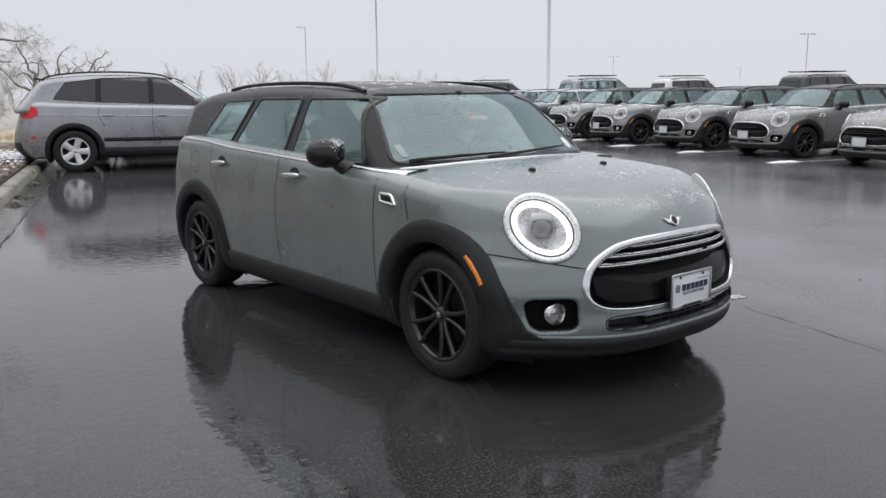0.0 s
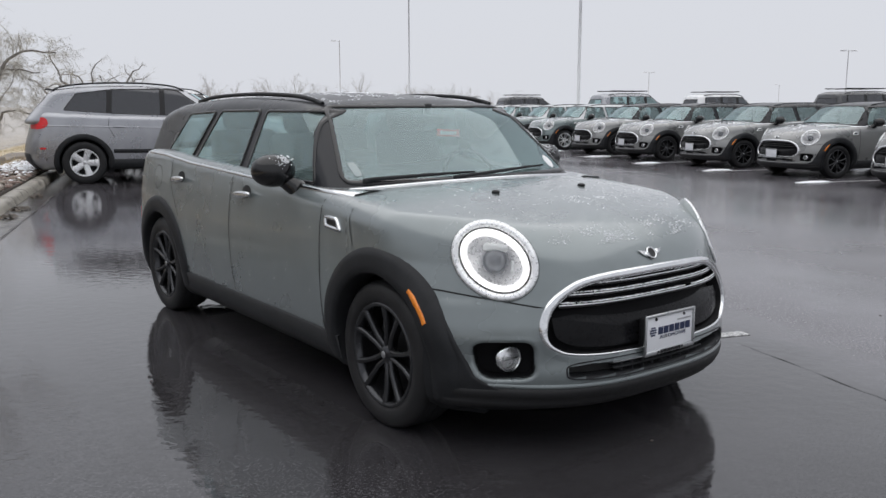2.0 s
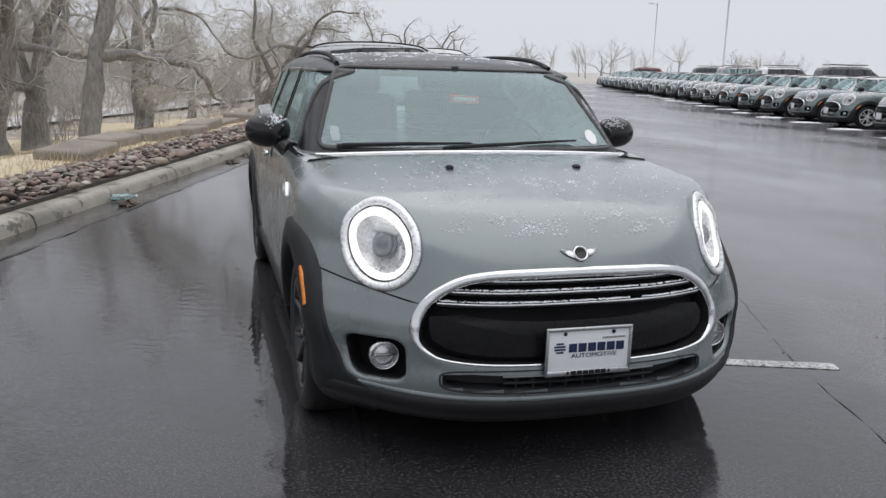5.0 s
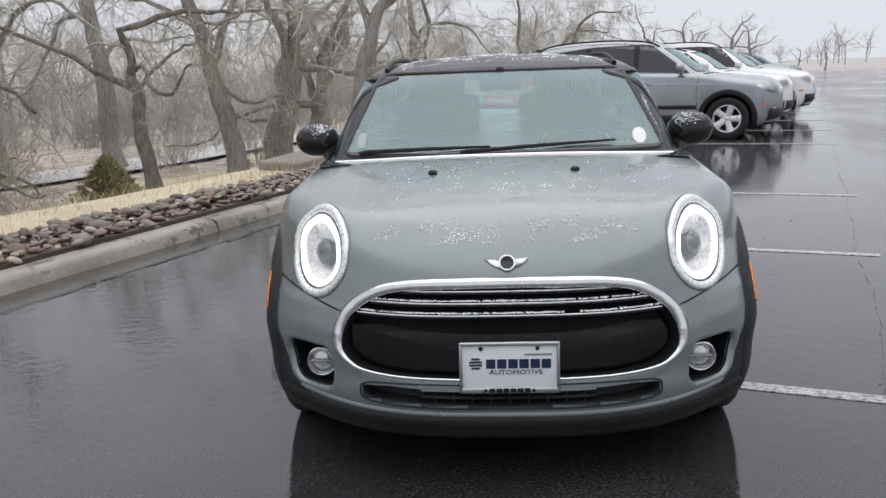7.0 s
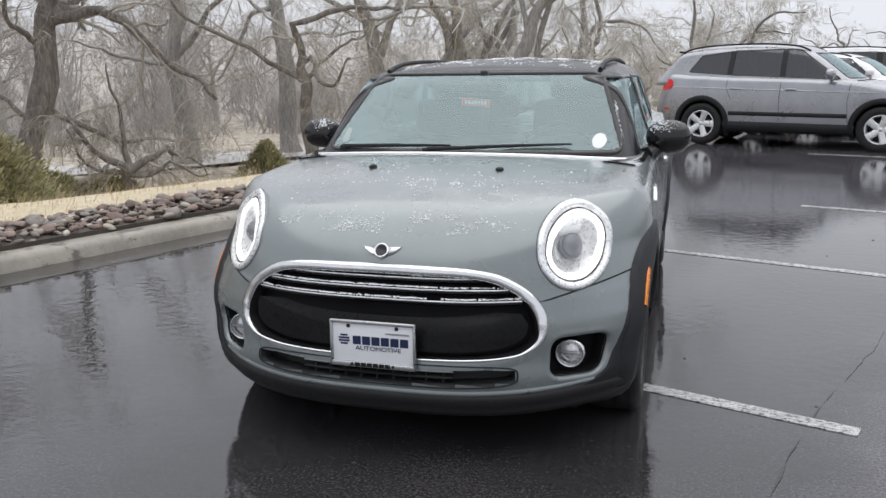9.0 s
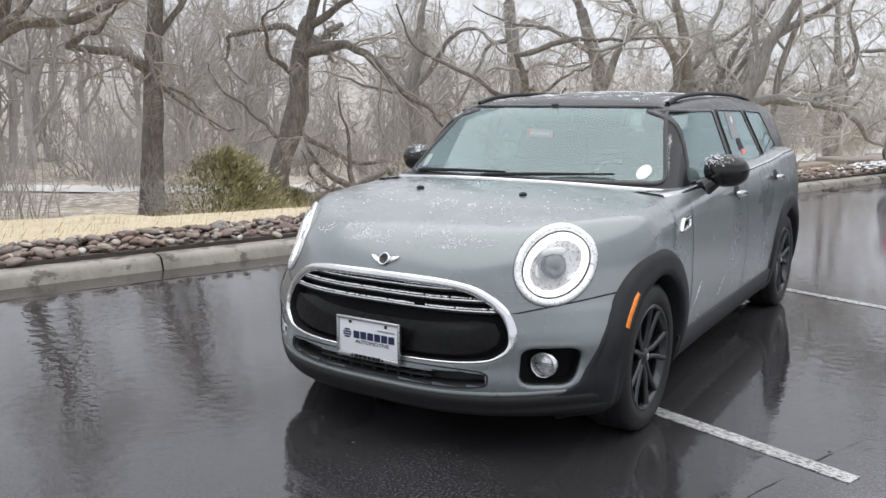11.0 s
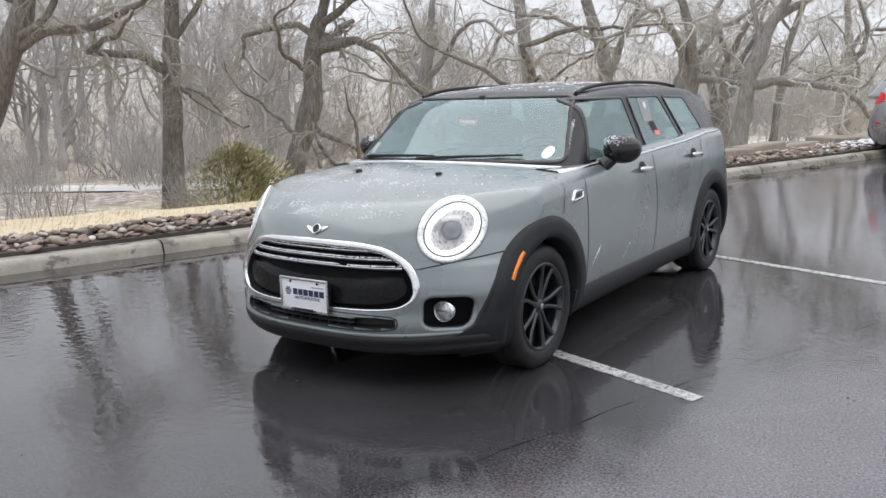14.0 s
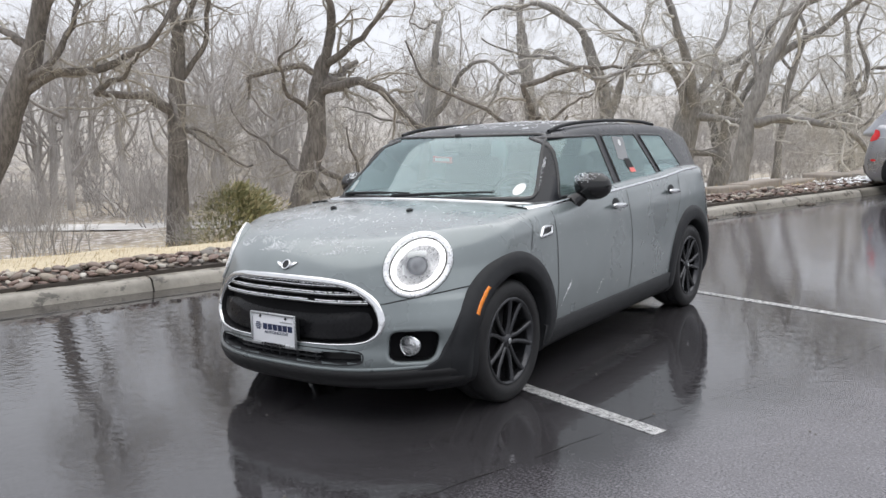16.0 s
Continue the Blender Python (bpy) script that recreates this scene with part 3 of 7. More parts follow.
# kerb: lengths of cast concrete with a rounded nose and open joints
kerb = tagged(new("kerb"), "stained pale concrete kerb with open joints", "kerb", kind="structure")
KERB_PROFILE = [(-3.15, -0.03), (-3.17, 0.02), (-3.19, 0.085), (-3.21, 0.115), (-3.24, 0.128), (-3.37, 0.133), (-3.39, 0.125), (-3.395, -0.03)]
for k in range(-14, 26):
    v0 = -1.475 + 3.05 * k
    V, F, n = [], [], 9
    for j in range(n):
        for u, z in KERB_PROFILE:
            w = noise.noise((u * 3, (v0 + j * 0.38) * 1.1, z * 3)) * 0.006
            V.append(tuple(uv(u + w, v0 + 0.008 + (3.05 - 0.016) * j / (n - 1), z + 0.030 + w * 0.5)))
    F = [tuple(reversed(f)) for f in grid_faces(n, len(KERB_PROFILE))]
    F += [tuple(range(len(KERB_PROFILE))), tuple(reversed(range((n - 1) * len(KERB_PROFILE), n * len(KERB_PROFILE))))]
    part("kerb_length", (V, F), CONCRETE, kerb)

# painted stall lines on both sides of the aisle
lines = tagged(new("road_marking"), "worn white painted stall lines on asphalt", "road marking", kind="structure")
random.seed(4)
for k in [k for k in range(-5, 26) if k != 3]:
    slab("stall_line", {0: -0.3, 2: 0.6}.get(k, -0.55), 2.06 + 0.012 * k, -0.832 + 2.8 * k, -0.748 + 2.8 * k, 0.0005, 0.004, PAINT_LINE, lines, nu=14)
for k in range(-5, 24):
    v = 8.79 + 1.43 + 2.86 * k
    slab("stall_line", 9.5, 14.6, v - 0.05, v + 0.05, 0.0005, 0.004, PAINT_LINE, lines)

# a sealed crack that wanders along the aisle
V, F, widths = [], [], []
for j in range(1440):
    v = -20 + j * 0.0667
    c = 1.92 + 0.05 * noise.noise((v * 0.7, 0, 0)) + 0.012 * v + 0.03 * noise.noise((v * 2.3, 4, 0)) + 0.012 * noise.noise((v * 9, 1, 0))
    w = max(0.0, 0.0015 + 0.007 * noise.noise((v * 5, 7, 0)) + 0.005 * noise.noise((v * 0.9, 2.0, 9.0)))
    widths.append(w)
    V += [tuple(uv(c - w, v, 0.003)), tuple(uv(c + w, v, 0.003))]
seam = part("asphalt_seam", (V, [(2 * j, 2 * j + 1, 2 * j + 3, 2 * j + 2) for j in range(1439) if widths[j] + widths[j + 1] > 0]), simple("crack_filler", (0.045, 0.042, 0.043), 0.2, 0, 0.4, 60))
tagged(seam, "dark sealed crack running along the wet asphalt", "road seam", kind="structure")
# the broken joint between asphalt and gutter
V, widths = [], []
for j in range(1440):
    v = -20 + j * 0.0333
    c = -2.845 + 0.022 * noise.noise((v * 1.1, 5, 2)) + 0.014 * noise.noise((v * 4.3, 4, 8)) + 0.008 * noise.noise((v * 13, 1, 6))
    w = max(0.0, 0.005 + 0.012 * noise.noise((v * 3.1, 7, 4)) + 0.008 * noise.noise((v * 0.8, 2.0, 3.0)))
    widths.append(w)
    V += [tuple(uv(c - w, v, 0.007 + lot_z(c - w))), tuple(uv(c + w, v, 0.007 + lot_z(c + w)))]
joint = part("gutter_joint", (V, [(2 * j, 2 * j + 1, 2 * j + 3, 2 * j + 2) for j in range(1439) if widths[j] + widths[j + 1] > 0]), simple("joint_grit", (0.03, 0.027, 0.025), 0.5, 0, 0.4, 60))
tagged(joint, "ragged dark open joint between asphalt and gutter", "road seam", kind="structure")

# the trail below
V, F = [], []
trail_u = curve([-40, -10, 0, 4, 8, 14, 18, 30, 50, 90], [-68, -45, -36.5, -32.6, -28.6, -23.7, -22.3, -22.5, -21, -18])
for j in range(90):
    v = -40 + j * 1.4
    c = float(trail_u(v))
    for s in (-1.7, 1.7):
        V.append(tuple(uv(c + s, v, float(bank_z(c)) + 0.07)))
trail = part("trail", (V, [(2 * j, 2 * j + 1, 2 * j + 3, 2 * j + 2)[::1] for j in range(89)]), simple("snow_dusted_path_concrete", (0.50, 0.49, 0.48), 0.7, 0, 0.35, 1.6, 0.003))
tagged(trail, "pale concrete trail dusted with snow below the bank", "path", kind="structure")

# straw-covered verge between the stones and the fall of the bank
vu, vv = np.linspace(-4.1, -20.5, 64), np.linspace(-16, 40, 150)
mu, mv = np.meshgrid(vu, vv, indexing="ij")
mz = land_z(mu, mv) + 0.03 + 0.02 * np.sin(mu * 5 + mv * 3) * np.sin(mv * 4.3) - 0.09 * np.clip((-mu - 17 + 1.5 * np.sin(mv * 0.7)) / 2.0, 0, 1)
mxy = np.outer(mu.ravel(), DU[:2]) + np.outer(mv.ravel(), NV[:2])


def verge_mat():
    m, nt, p = node_mat("flattened_straw")
    a, b = noise_tex(nt, 1.1, 5, 0.65), noise_tex(nt, 38, 6, 0.75, stretch=(1, 0.35, 1))
    c = ramp(nt, b.outputs[0], [(0.28, (0.36, 0.29, 0.19)), (0.5, (0.58, 0.50, 0.35)), (0.75, (0.74, 0.67, 0.53))])
    d = mix(nt, ramp(nt, a.outputs[0], [(0.5, 0.0), (0.66, 0.55)]).outputs[0], c.outputs[0], (0.42, 0.35, 0.27))
    e = mix(nt, ramp(nt, a.outputs[0], [(0.28, 0.5), (0.4, 0.0)]).outputs[0], d.outputs[0], (0.74, 0.73, 0.70))
    nt.links.new(e.outputs[0], p.inputs["Base Color"])
    p.inputs["Roughness"].default_value = 0.9
    bump(nt, p, b.outputs[0], 0.9, 0.02)
    return m


verge = part("grass_verge", ([(*a, z) for a, z in zip(mxy, mz.ravel())], [tuple(reversed(f)) for f in grid_faces(64, 150)]), verge_mat())
tagged(verge, "flattened pale straw grass with traces of snow", "grass verge", kind="structure")

# ---- cars ----
def shell_mesh(f, y0, y1, zc, nside, ncap, phis, drop=None):
    """A closed skin round the form f, cast inwards on a spine from y0 to y1 at the height zc."""
    cols = [(y, (-1.0, 0.0)) for y in np.linspace(y1, y0, nside)]
    cols += [(y0, (-math.cos(a), -math.sin(a))) for a in np.linspace(0, math.pi, ncap + 2)[1:-1]]
    cols += [(y, (1.0, 0.0)) for y in np.linspace(y0, y1, nside)]
    cols += [(y1, (math.cos(a), math.sin(a))) for a in np.linspace(0, math.pi, ncap + 2)[1:-1]]
    ph = np.radians(phis)
    o = np.repeat(np.array([(0.0, c[0], zc) for c in cols]), len(ph), 0)
    d = np.array([(c[1][0] * math.cos(a), c[1][1] * math.cos(a), math.sin(a)) for c in cols for a in ph])
    p = cast(f, o + d * 2.6, -d, 0, 2.6, 80)
    F = np.array(grid_faces(len(cols), len(ph), wrap_u=True))
    if drop is not None:
        F = F[~drop(p[F].mean(1))]
    used = np.unique(F)
    back = np.full(len(p), -1)
    back[used] = np.arange(len(used))
    return [tuple(v) for v in p[used]], [tuple(reversed(q)) for q in back[F].tolist()]


def body_form(s):
    top, wid, ins, fr, re, cr = (curve(*s[k]) for k in ("top", "width", "inset", "front", "rear", "crown"))

    def f(P):
        x, y, z = np.abs(P[..., 0]), P[..., 1], P[..., 2]
        gx = x - (wid(y) - ins(z))
        gz = z - (top(y) - cr(y) * (x / 0.85) ** 2.2)
        gf = (fr(z) + (s["nose"] + s.get("nose_low", 0.0) * np.clip((0.62 - z) / 0.15, 0, 1) + s.get("nose_high", 0.0) * np.clip((z - 0.60) / 0.14, 0, 1)) * x ** 3 + s.get("nose_fog", 0.0) * np.clip((0.52 - z) / 0.14, 0, 1) * np.minimum(x, 0.69) ** 3 - y) / 1.05
        gr = (y - re(z) + s["tail"] * x ** 3) / 1.05
        return rounded(s["round"], gx, gz, gf, gr, s["floor"] - z)
    return f


def cabin_form(s):
    roof = curve(*s["roof"])
    yb, zb, slope, bow = s["screen"]
    yr, zr, rs, rb = s["back"]

    def f(P):
        x, y, z = np.abs(P[..., 0]), P[..., 1], P[..., 2]
        gx = x - (s["cab_w"] - (z - zb) * s["lean"] - s["cab_front"] * np.clip((-0.3 - y) / 0.6, 0, 2) ** 2 - s["cab_rear"] * np.clip(y - 0.6, 0, 3) ** 2)
        gz = z - (roof(y) - s["roof_crown"] * (x / 0.6) ** 2)
        gw = (yb + (z - zb) * slope + bow * x * x - y) / math.hypot(1, slope)
        gr = (y - (yr - (z - zr) * rs - rb * x * x)) / math.hypot(1, rs)
        return rounded(s["cab_round"], gx, gz, gw, gr, zb - 0.12 - z)
    return f


def wheel_parts(s, rim_mat, spokes, pair, q):
    """Tyre, rim, spokes, cap and brake disc of one wheel, its outer face towards +x."""
    R, r, w = s["tyre_r"], s["rim_r"], s["tyre_w"]
    n = int(56 * q) + 16
    h = w / 2
    tyre = revolve([(r - 0.004, h - 0.03), (r + 0.004, h - 0.012), (r + 0.02, h - 0.003), (r + (R - r) * 0.5, h), (R - 0.02, h - 0.008), (R - 0.006, h - 0.022), (R, h - 0.045), (R - 0.004, h - 0.06),
                    (R, h - 0.066), (R, 0.012), (R - 0.005, 0.006), (R, 0), (R, -h + 0.05), (R - 0.02, -h), (r, -h)], n)
    lip = revolve([(r + 0.004, h - 0.012), (r - 0.002, h - 0.006), (r - 0.014, h - 0.012), (r - 0.02, h - 0.05), (r - 0.03, -h + 0.03)], n)
    sp = []
    for i in range(spokes):
        a = 2 * math.pi * i / spokes
        for da in ((-pair, pair) if pair else (0,)):
            prof = []
            for rr, wd, dep, sw in ((0.03, 0.013, h - 0.035, -0.012), (0.08, 0.0125, h - 0.028, -0.010), (0.15, 0.0125, h - 0.022, 0.008), (r - 0.010, 0.016, h - 0.012, 0.034)):
                if not pair:
                    wd *= s.get("spoke_w", 1.0)
                cy, cz = math.cos(a), math.sin(a)
                off = math.copysign(0.027 + sw, da) if pair else 0.0
                for e, dd in ((-1, -0.006), (-0.55, 0.004), (0.55, 0.004), (1, -0.006), (0.7, -0.035), (-0.7, -0.035)):
                    prof.append((dep + dd, rr * cy - (e * wd + off) * cz, rr * cz + (e * wd + off) * cy))
            sp.append((prof, [tuple(reversed(g)) for g in grid_faces(4, 6, wrap_v=True)]))
    cap = revolve([(0.0, h - 0.018), (0.022, h - 0.02), (0.03, h - 0.026), (0.038, h - 0.032), (0.05, h - 0.045)], 20)
    disc = revolve([(0.0, h - 0.10), (0.14, h - 0.10), (0.145, h - 0.105), (r - 0.03, h - 0.13)], 28)
    return [("tyre", tyre, RUBBER, ""), ("rim", lip, rim_mat, "")] + ([("spoke", g, rim_mat, "") for g in sp] if q > 0.6 else [("spokes", join(*sp), rim_mat, "")]) + [("hub_cap", cap, rim_mat, ""), ("hub_emblem", revolve([(0.0, h - 0.0165), (0.013, h - 0.0172), (0.015, h - 0.019)], 20), SATIN, ""), ("brake_disc", disc, DEEP, "")]


def add_wheels(car, s, rim_mat, spokes, pair, q):
    made = None
    for sx in (1, -1):
        for y in (-s["base"] / 2, s["base"] / 2):
            w = new("wheel")
            w.parent = car
            w.matrix_basis = pose(sx * s["track"], y, s["tyre_r"] - 0.004, 0, 0, 0 if sx > 0 else 180)
            if made is None:
                made = [part(*g[:3], w, g[3]) for g in wheel_parts(s, rim_mat, spokes, pair, q)]
            else:
                for o in made:
                    c = new(o.name.split(".")[0], o.data)
                    c.parent = w


def window_band(f, proj, quad, mat_glass, name, car, q, r=0.035, frit=0.012):
    out = quad_outline(quad, r)
    glass = filled(f, proj, out, 0.002, 6 if q > 0.5 else 3)
    g = part(name, glass, mat_glass, car)
    g.visible_shadow = False
    part("seal", band(f, proj, out, [(frit * 0.35, -0.004), (frit * 0.25, 0.006), (-frit, 0.0055), (-frit, 0.001)]), GLOSS_BLACK, g)
    return g


def cut_test(regions):
    def drop(c):
        out = np.zeros(len(c), bool)
        for axis, poly, cond in regions:
            if isinstance(axis, tuple):
                pts = np.column_stack([(c - axis[0]) @ axis[1], (c - axis[0]) @ axis[2]])
            else:
                pts = c[:, [1, 2]] if axis == "side" else c[:, [0, 2]]
            m = cond(c)
            if m.any():
                r = np.zeros(len(c), bool)
                r[m] = inside_poly(pts[m], poly)
                out |= r
        return out
    return drop


def shrink(poly, d):
    p = np.asarray(poly, float)
    t = np.roll(p, -1, 0) - np.roll(p, 1, 0)
    t /= np.maximum(np.linalg.norm(t, axis=1, keepdims=True), 1e-9)
    area = 0.5 * np.sum(p[:, 0] * np.roll(p[:, 1], -1) - p[:, 1] * np.roll(p[:, 0], -1))
    n = np.column_stack([-t[:, 1], t[:, 0]]) * (1 if area > 0 else -1)
    return p + n * d


def arch_outline(y, z, r, sweep=(-24, 204), n=44):
    a = np.radians(np.linspace(sweep[0], sweep[1], n))
    return np.column_stack([y + r * np.cos(a), z + r * np.sin(a)])


def base_car(car, s, paint, roof_mat, q, screen_glass, side_glass, cut_front=()):
    """Skin, roof, glass, arches, sills and wheel wells, alike for every car."""
    fb, fc = body_form(s), cabin_form(s)
    side_cuts = []
    for y in (-s["base"] / 2, s["base"] / 2):
        side_cuts.append(("side", arch_outline(y, s["tyre_r"], s["arch_r"], (0, 360), 60), lambda c: np.abs(c[:, 0]) > 0.5))
    ph = np.concatenate([np.linspace(-33, 40, int(62 * q) + 12), np.linspace(41.5, 90, int(26 * q) + 10)])
    body = part("body", shell_mesh(fb, -s["base"] / 2 - 0.12, s["base"] / 2 + 0.12, s["mid"], int(120 * q) + 24, int(84 * q) + 20, ph, cut_test(side_cuts + list(cut_front))), paint, car)
    wins = [(name, quad) for name, quad in s["windows"]]
    cuts = [("side", shrink(quad_outline(quad), 0.012), lambda c: np.abs(c[:, 0]) > 0.35) for _, quad in wins]
    yb, zb, slope, bow = s["screen"]
    scr = quad_outline(s["screen_quad"], 0.06)
    cuts.append(("front", shrink(scr, 0.012), lambda c: (np.abs(c[:, 0]) < 0.9) & (c[:, 1] < s["screen_end"])))
    if "rear_quad" in s:
        rq = quad_outline(s["rear_quad"], 0.06)
        cuts.append(("front", shrink(rq, 0.012), lambda c: c[:, 1] > s["rear_start"]))
    ph2 = np.concatenate([np.linspace(-8, 34, int(46 * q) + 14), np.linspace(36, 90, int(22 * q) + 10)])
    part("roof", shell_mesh(fc, s["cab_y"][0], s["cab_y"][1], zb + 0.02, int(90 * q) + 22, int(50 * q) + 18, ph2, cut_test(cuts)), roof_mat, car)
    for sx in (-1, 1):
        for name, quad in wins:
            qd = quad if sx > 0 else quad
            window_band(fc, on_side(fc, sx), qd, side_glass, "side_window", car, q)
    window_band(fc, on_front(fc), s["screen_quad"], screen_glass, "windscreen", car, q, 0.06, 0.014)
    if "rear_quad" in s:
        window_band(fc, on_front(fc, 3.4, -1), s["rear_quad"], side_glass, "rear_window", car, q, 0.06, 0.03)
    # arches, sills and the dark underside
    for sx in (-1, 1):
        pr = on_side(fb, sx)
        for y in (-s["base"] / 2, s["base"] / 2):
            lo = arch_outline(y, s["tyre_r"], s["arch_r"])
            lip = s["arch_lip"]
            # offsets point inwards, towards the hub, when negative
            part("wheel_arch", band(fb, pr, lo, [(lip, -0.002), (lip - 0.006, 0.010), (lip * 0.5, 0.016), (0.0, 0.018), (-0.03, 0.014), (-0.035, 0.0), (-0.035, -0.10)], False), s["arch_mat"], car)
        ys = np.linspace(-s["base"] / 2 + s["arch_r"] - 0.05, s["base"] / 2 - s["arch_r"] + 0.05, 30)
        zt = s["sill_z"]
        part("sill", band(fb, pr, np.column_stack([ys, np.full(30, zt)]), [(-0.0, -0.002), (0.004, 0.012), (zt - s["floor"] - 0.06, 0.016), (zt - s["floor"] - 0.02, 0.008), (zt - s["floor"] - 0.0, -0.05)], False), s["sill_mat"], car)
    L0, L1 = -s["base"] / 2 - 0.45, s["base"] / 2 + 0.45
    part("underbody", join(box(0, 0, s["floor"] + 0.14, 1.05, L1 - L0, 0.2, 0.03), box(0, 0, s["floor"] + 0.08, 1.5, s["base"] - 2 * s["arch_r"] - 0.06, 0.12, 0.02)), DEEP, car)
    for y in (-s["base"] / 2, s["base"] / 2):
        for sx in (-1, 1):
            R = s["arch_r"] + 0.03
            a = np.radians(np.linspace(-8, 188, 22))
            V = [(sx * x, y + R * math.cos(t), s["tyre_r"] + R * math.sin(t)) for t in a for x in (s["track"] + 0.07, 0.48)]
            V += [(sx * 0.5, y + R * math.cos(t), s["tyre_r"] + R * math.sin(t)) for t in a]
            F = [(2 * i, 2 * i + 1, 2 * i + 3, 2 * i + 2) for i in range(21)] + [tuple(range(44, 66))]
            part("wheel_well", (V, F), DEEP, car)
    return fb, fc


def seam_line(f, proj, pts, car, width=0.005, name="panel_gap"):
    o = np.array(pts, float)
    d = np.concatenate([[0], np.cumsum(np.linalg.norm(np.diff(o, axis=0), axis=1))])
    t = np.linspace(0, d[-1], max(8, int(d[-1] / 0.03)))
    line = np.column_stack([np.interp(t, d, o[:, 0]), np.interp(t, d, o[:, 1])])
    return part(name, band(f, proj, line, [(-width / 2, 0.0012), (width / 2, 0.0012)], False), DEEP, car)


def clumps(spots, proj, rmin, rmax, flat=0.45, lift=0.0):
    V, F = [], []
    P = proj(np.array(spots))
    for p in P:
        r = random.uniform(rmin, rmax)
        n = len(V)
        a0 = random.uniform(0, 6)
        for z, k in ((0.0, 1.0), (0.6, 0.7)):
            for i in range(5):
                q = r * k * random.uniform(0.6, 1.25)
                a = a0 + i * 1.2566
                V.append((p[0] + q * math.cos(a), p[1] + q * math.sin(a), p[2] + lift + z * r * flat * 1.6))
        V.append((p[0], p[1], p[2] + lift + r * flat * 1.3))
        F += [(n + i, n + (i + 1) % 5, n + 5 + (i + 1) % 5, n + 5 + i) for i in range(5)] + [(n + 5 + i, n + 5 + (i + 1) % 5, n + 10) for i in range(5)]
    return V, F


MINI = dict(
    base=2.67, track=0.765, tyre_r=0.317, rim_r=0.222, tyre_w=0.225, arch_r=0.385, arch_lip=0.075, mid=0.60, floor=0.16,
    top=([-2.12, -2.04, -1.92, -1.7, -1.4, -1.0, -0.6, 0, 0.8, 1.3, 1.8, 2.1], [0.70, 0.785, 0.86, 0.925, 0.972, 1.0, 0.985, 0.995, 1.03, 1.065, 1.06, 1.0]),
    crown=([-2.1, -1.7, -1.0, -0.7, 2.0], [0.08, 0.055, 0.045, 0.01, 0.01]),
    width=([-2.1, -1.6, -1.2, -0.6, 0, 0.8, 1.3, 1.8, 2.1], [0.85, 0.89, 0.892, 0.88, 0.88, 0.882, 0.886, 0.86, 0.80]),
    inset=([0.15, 0.28, 0.45, 0.70, 0.85, 1.0], [0.06, 0.022, 0.0, 0.0, 0.010, 0.035]),
    front=([0.15, 0.22, 0.30, 0.42, 0.55, 0.70, 0.80, 0.95], [-2.02, -2.10, -2.135, -2.125, -2.105, -2.07, -2.03, -1.92]),
    rear=([0.15, 0.3, 0.6, 0.9, 1.1], [2.02, 2.10, 2.11, 2.06, 2.0]),
    nose=0.71, nose_low=-0.13, nose_high=0.13, nose_fog=0.13, tail=0.45, round=0.075,
    cab_w=0.80, lean=0.34, cab_front=0.03, cab_rear=0.035, roof_crown=0.04, cab_round=0.06,
    roof=([-0.62, -0.45, -0.2, 0.2, 0.7, 1.2, 1.6, 1.9], [1.335, 1.38, 1.415, 1.437, 1.441, 1.425, 1.395, 1.34]),
    screen=(-0.98, 0.985, 1.24, 0.30), back=(2.0, 1.0, 0.36, 0.10), cab_y=(-0.15, 1.35), screen_end=-0.15, rear_start=1.6,
    screen_quad=[(-0.735, 0.992), (0.735, 0.992), (0.585, 1.360), (-0.585, 1.360)],
    rear_quad=[(-0.55, 1.07), (0.55, 1.07), (0.48, 1.31), (-0.48, 1.31)],
    windows=[("front", [(-0.65, 0.985), (0.125, 1.0), (0.06, 1.335), (-0.46, 1.335)]),
             ("rear", [(0.215, 1.003), (0.90, 1.03), (0.68, 1.332), (0.14, 1.338)]),
             ("quarter", [(0.97, 1.035), (1.46, 1.068), (1.20, 1.315), (0.76, 1.328)])],
    arch_mat=TRIM, sill_mat=TRIM, sill_z=0.33,
)


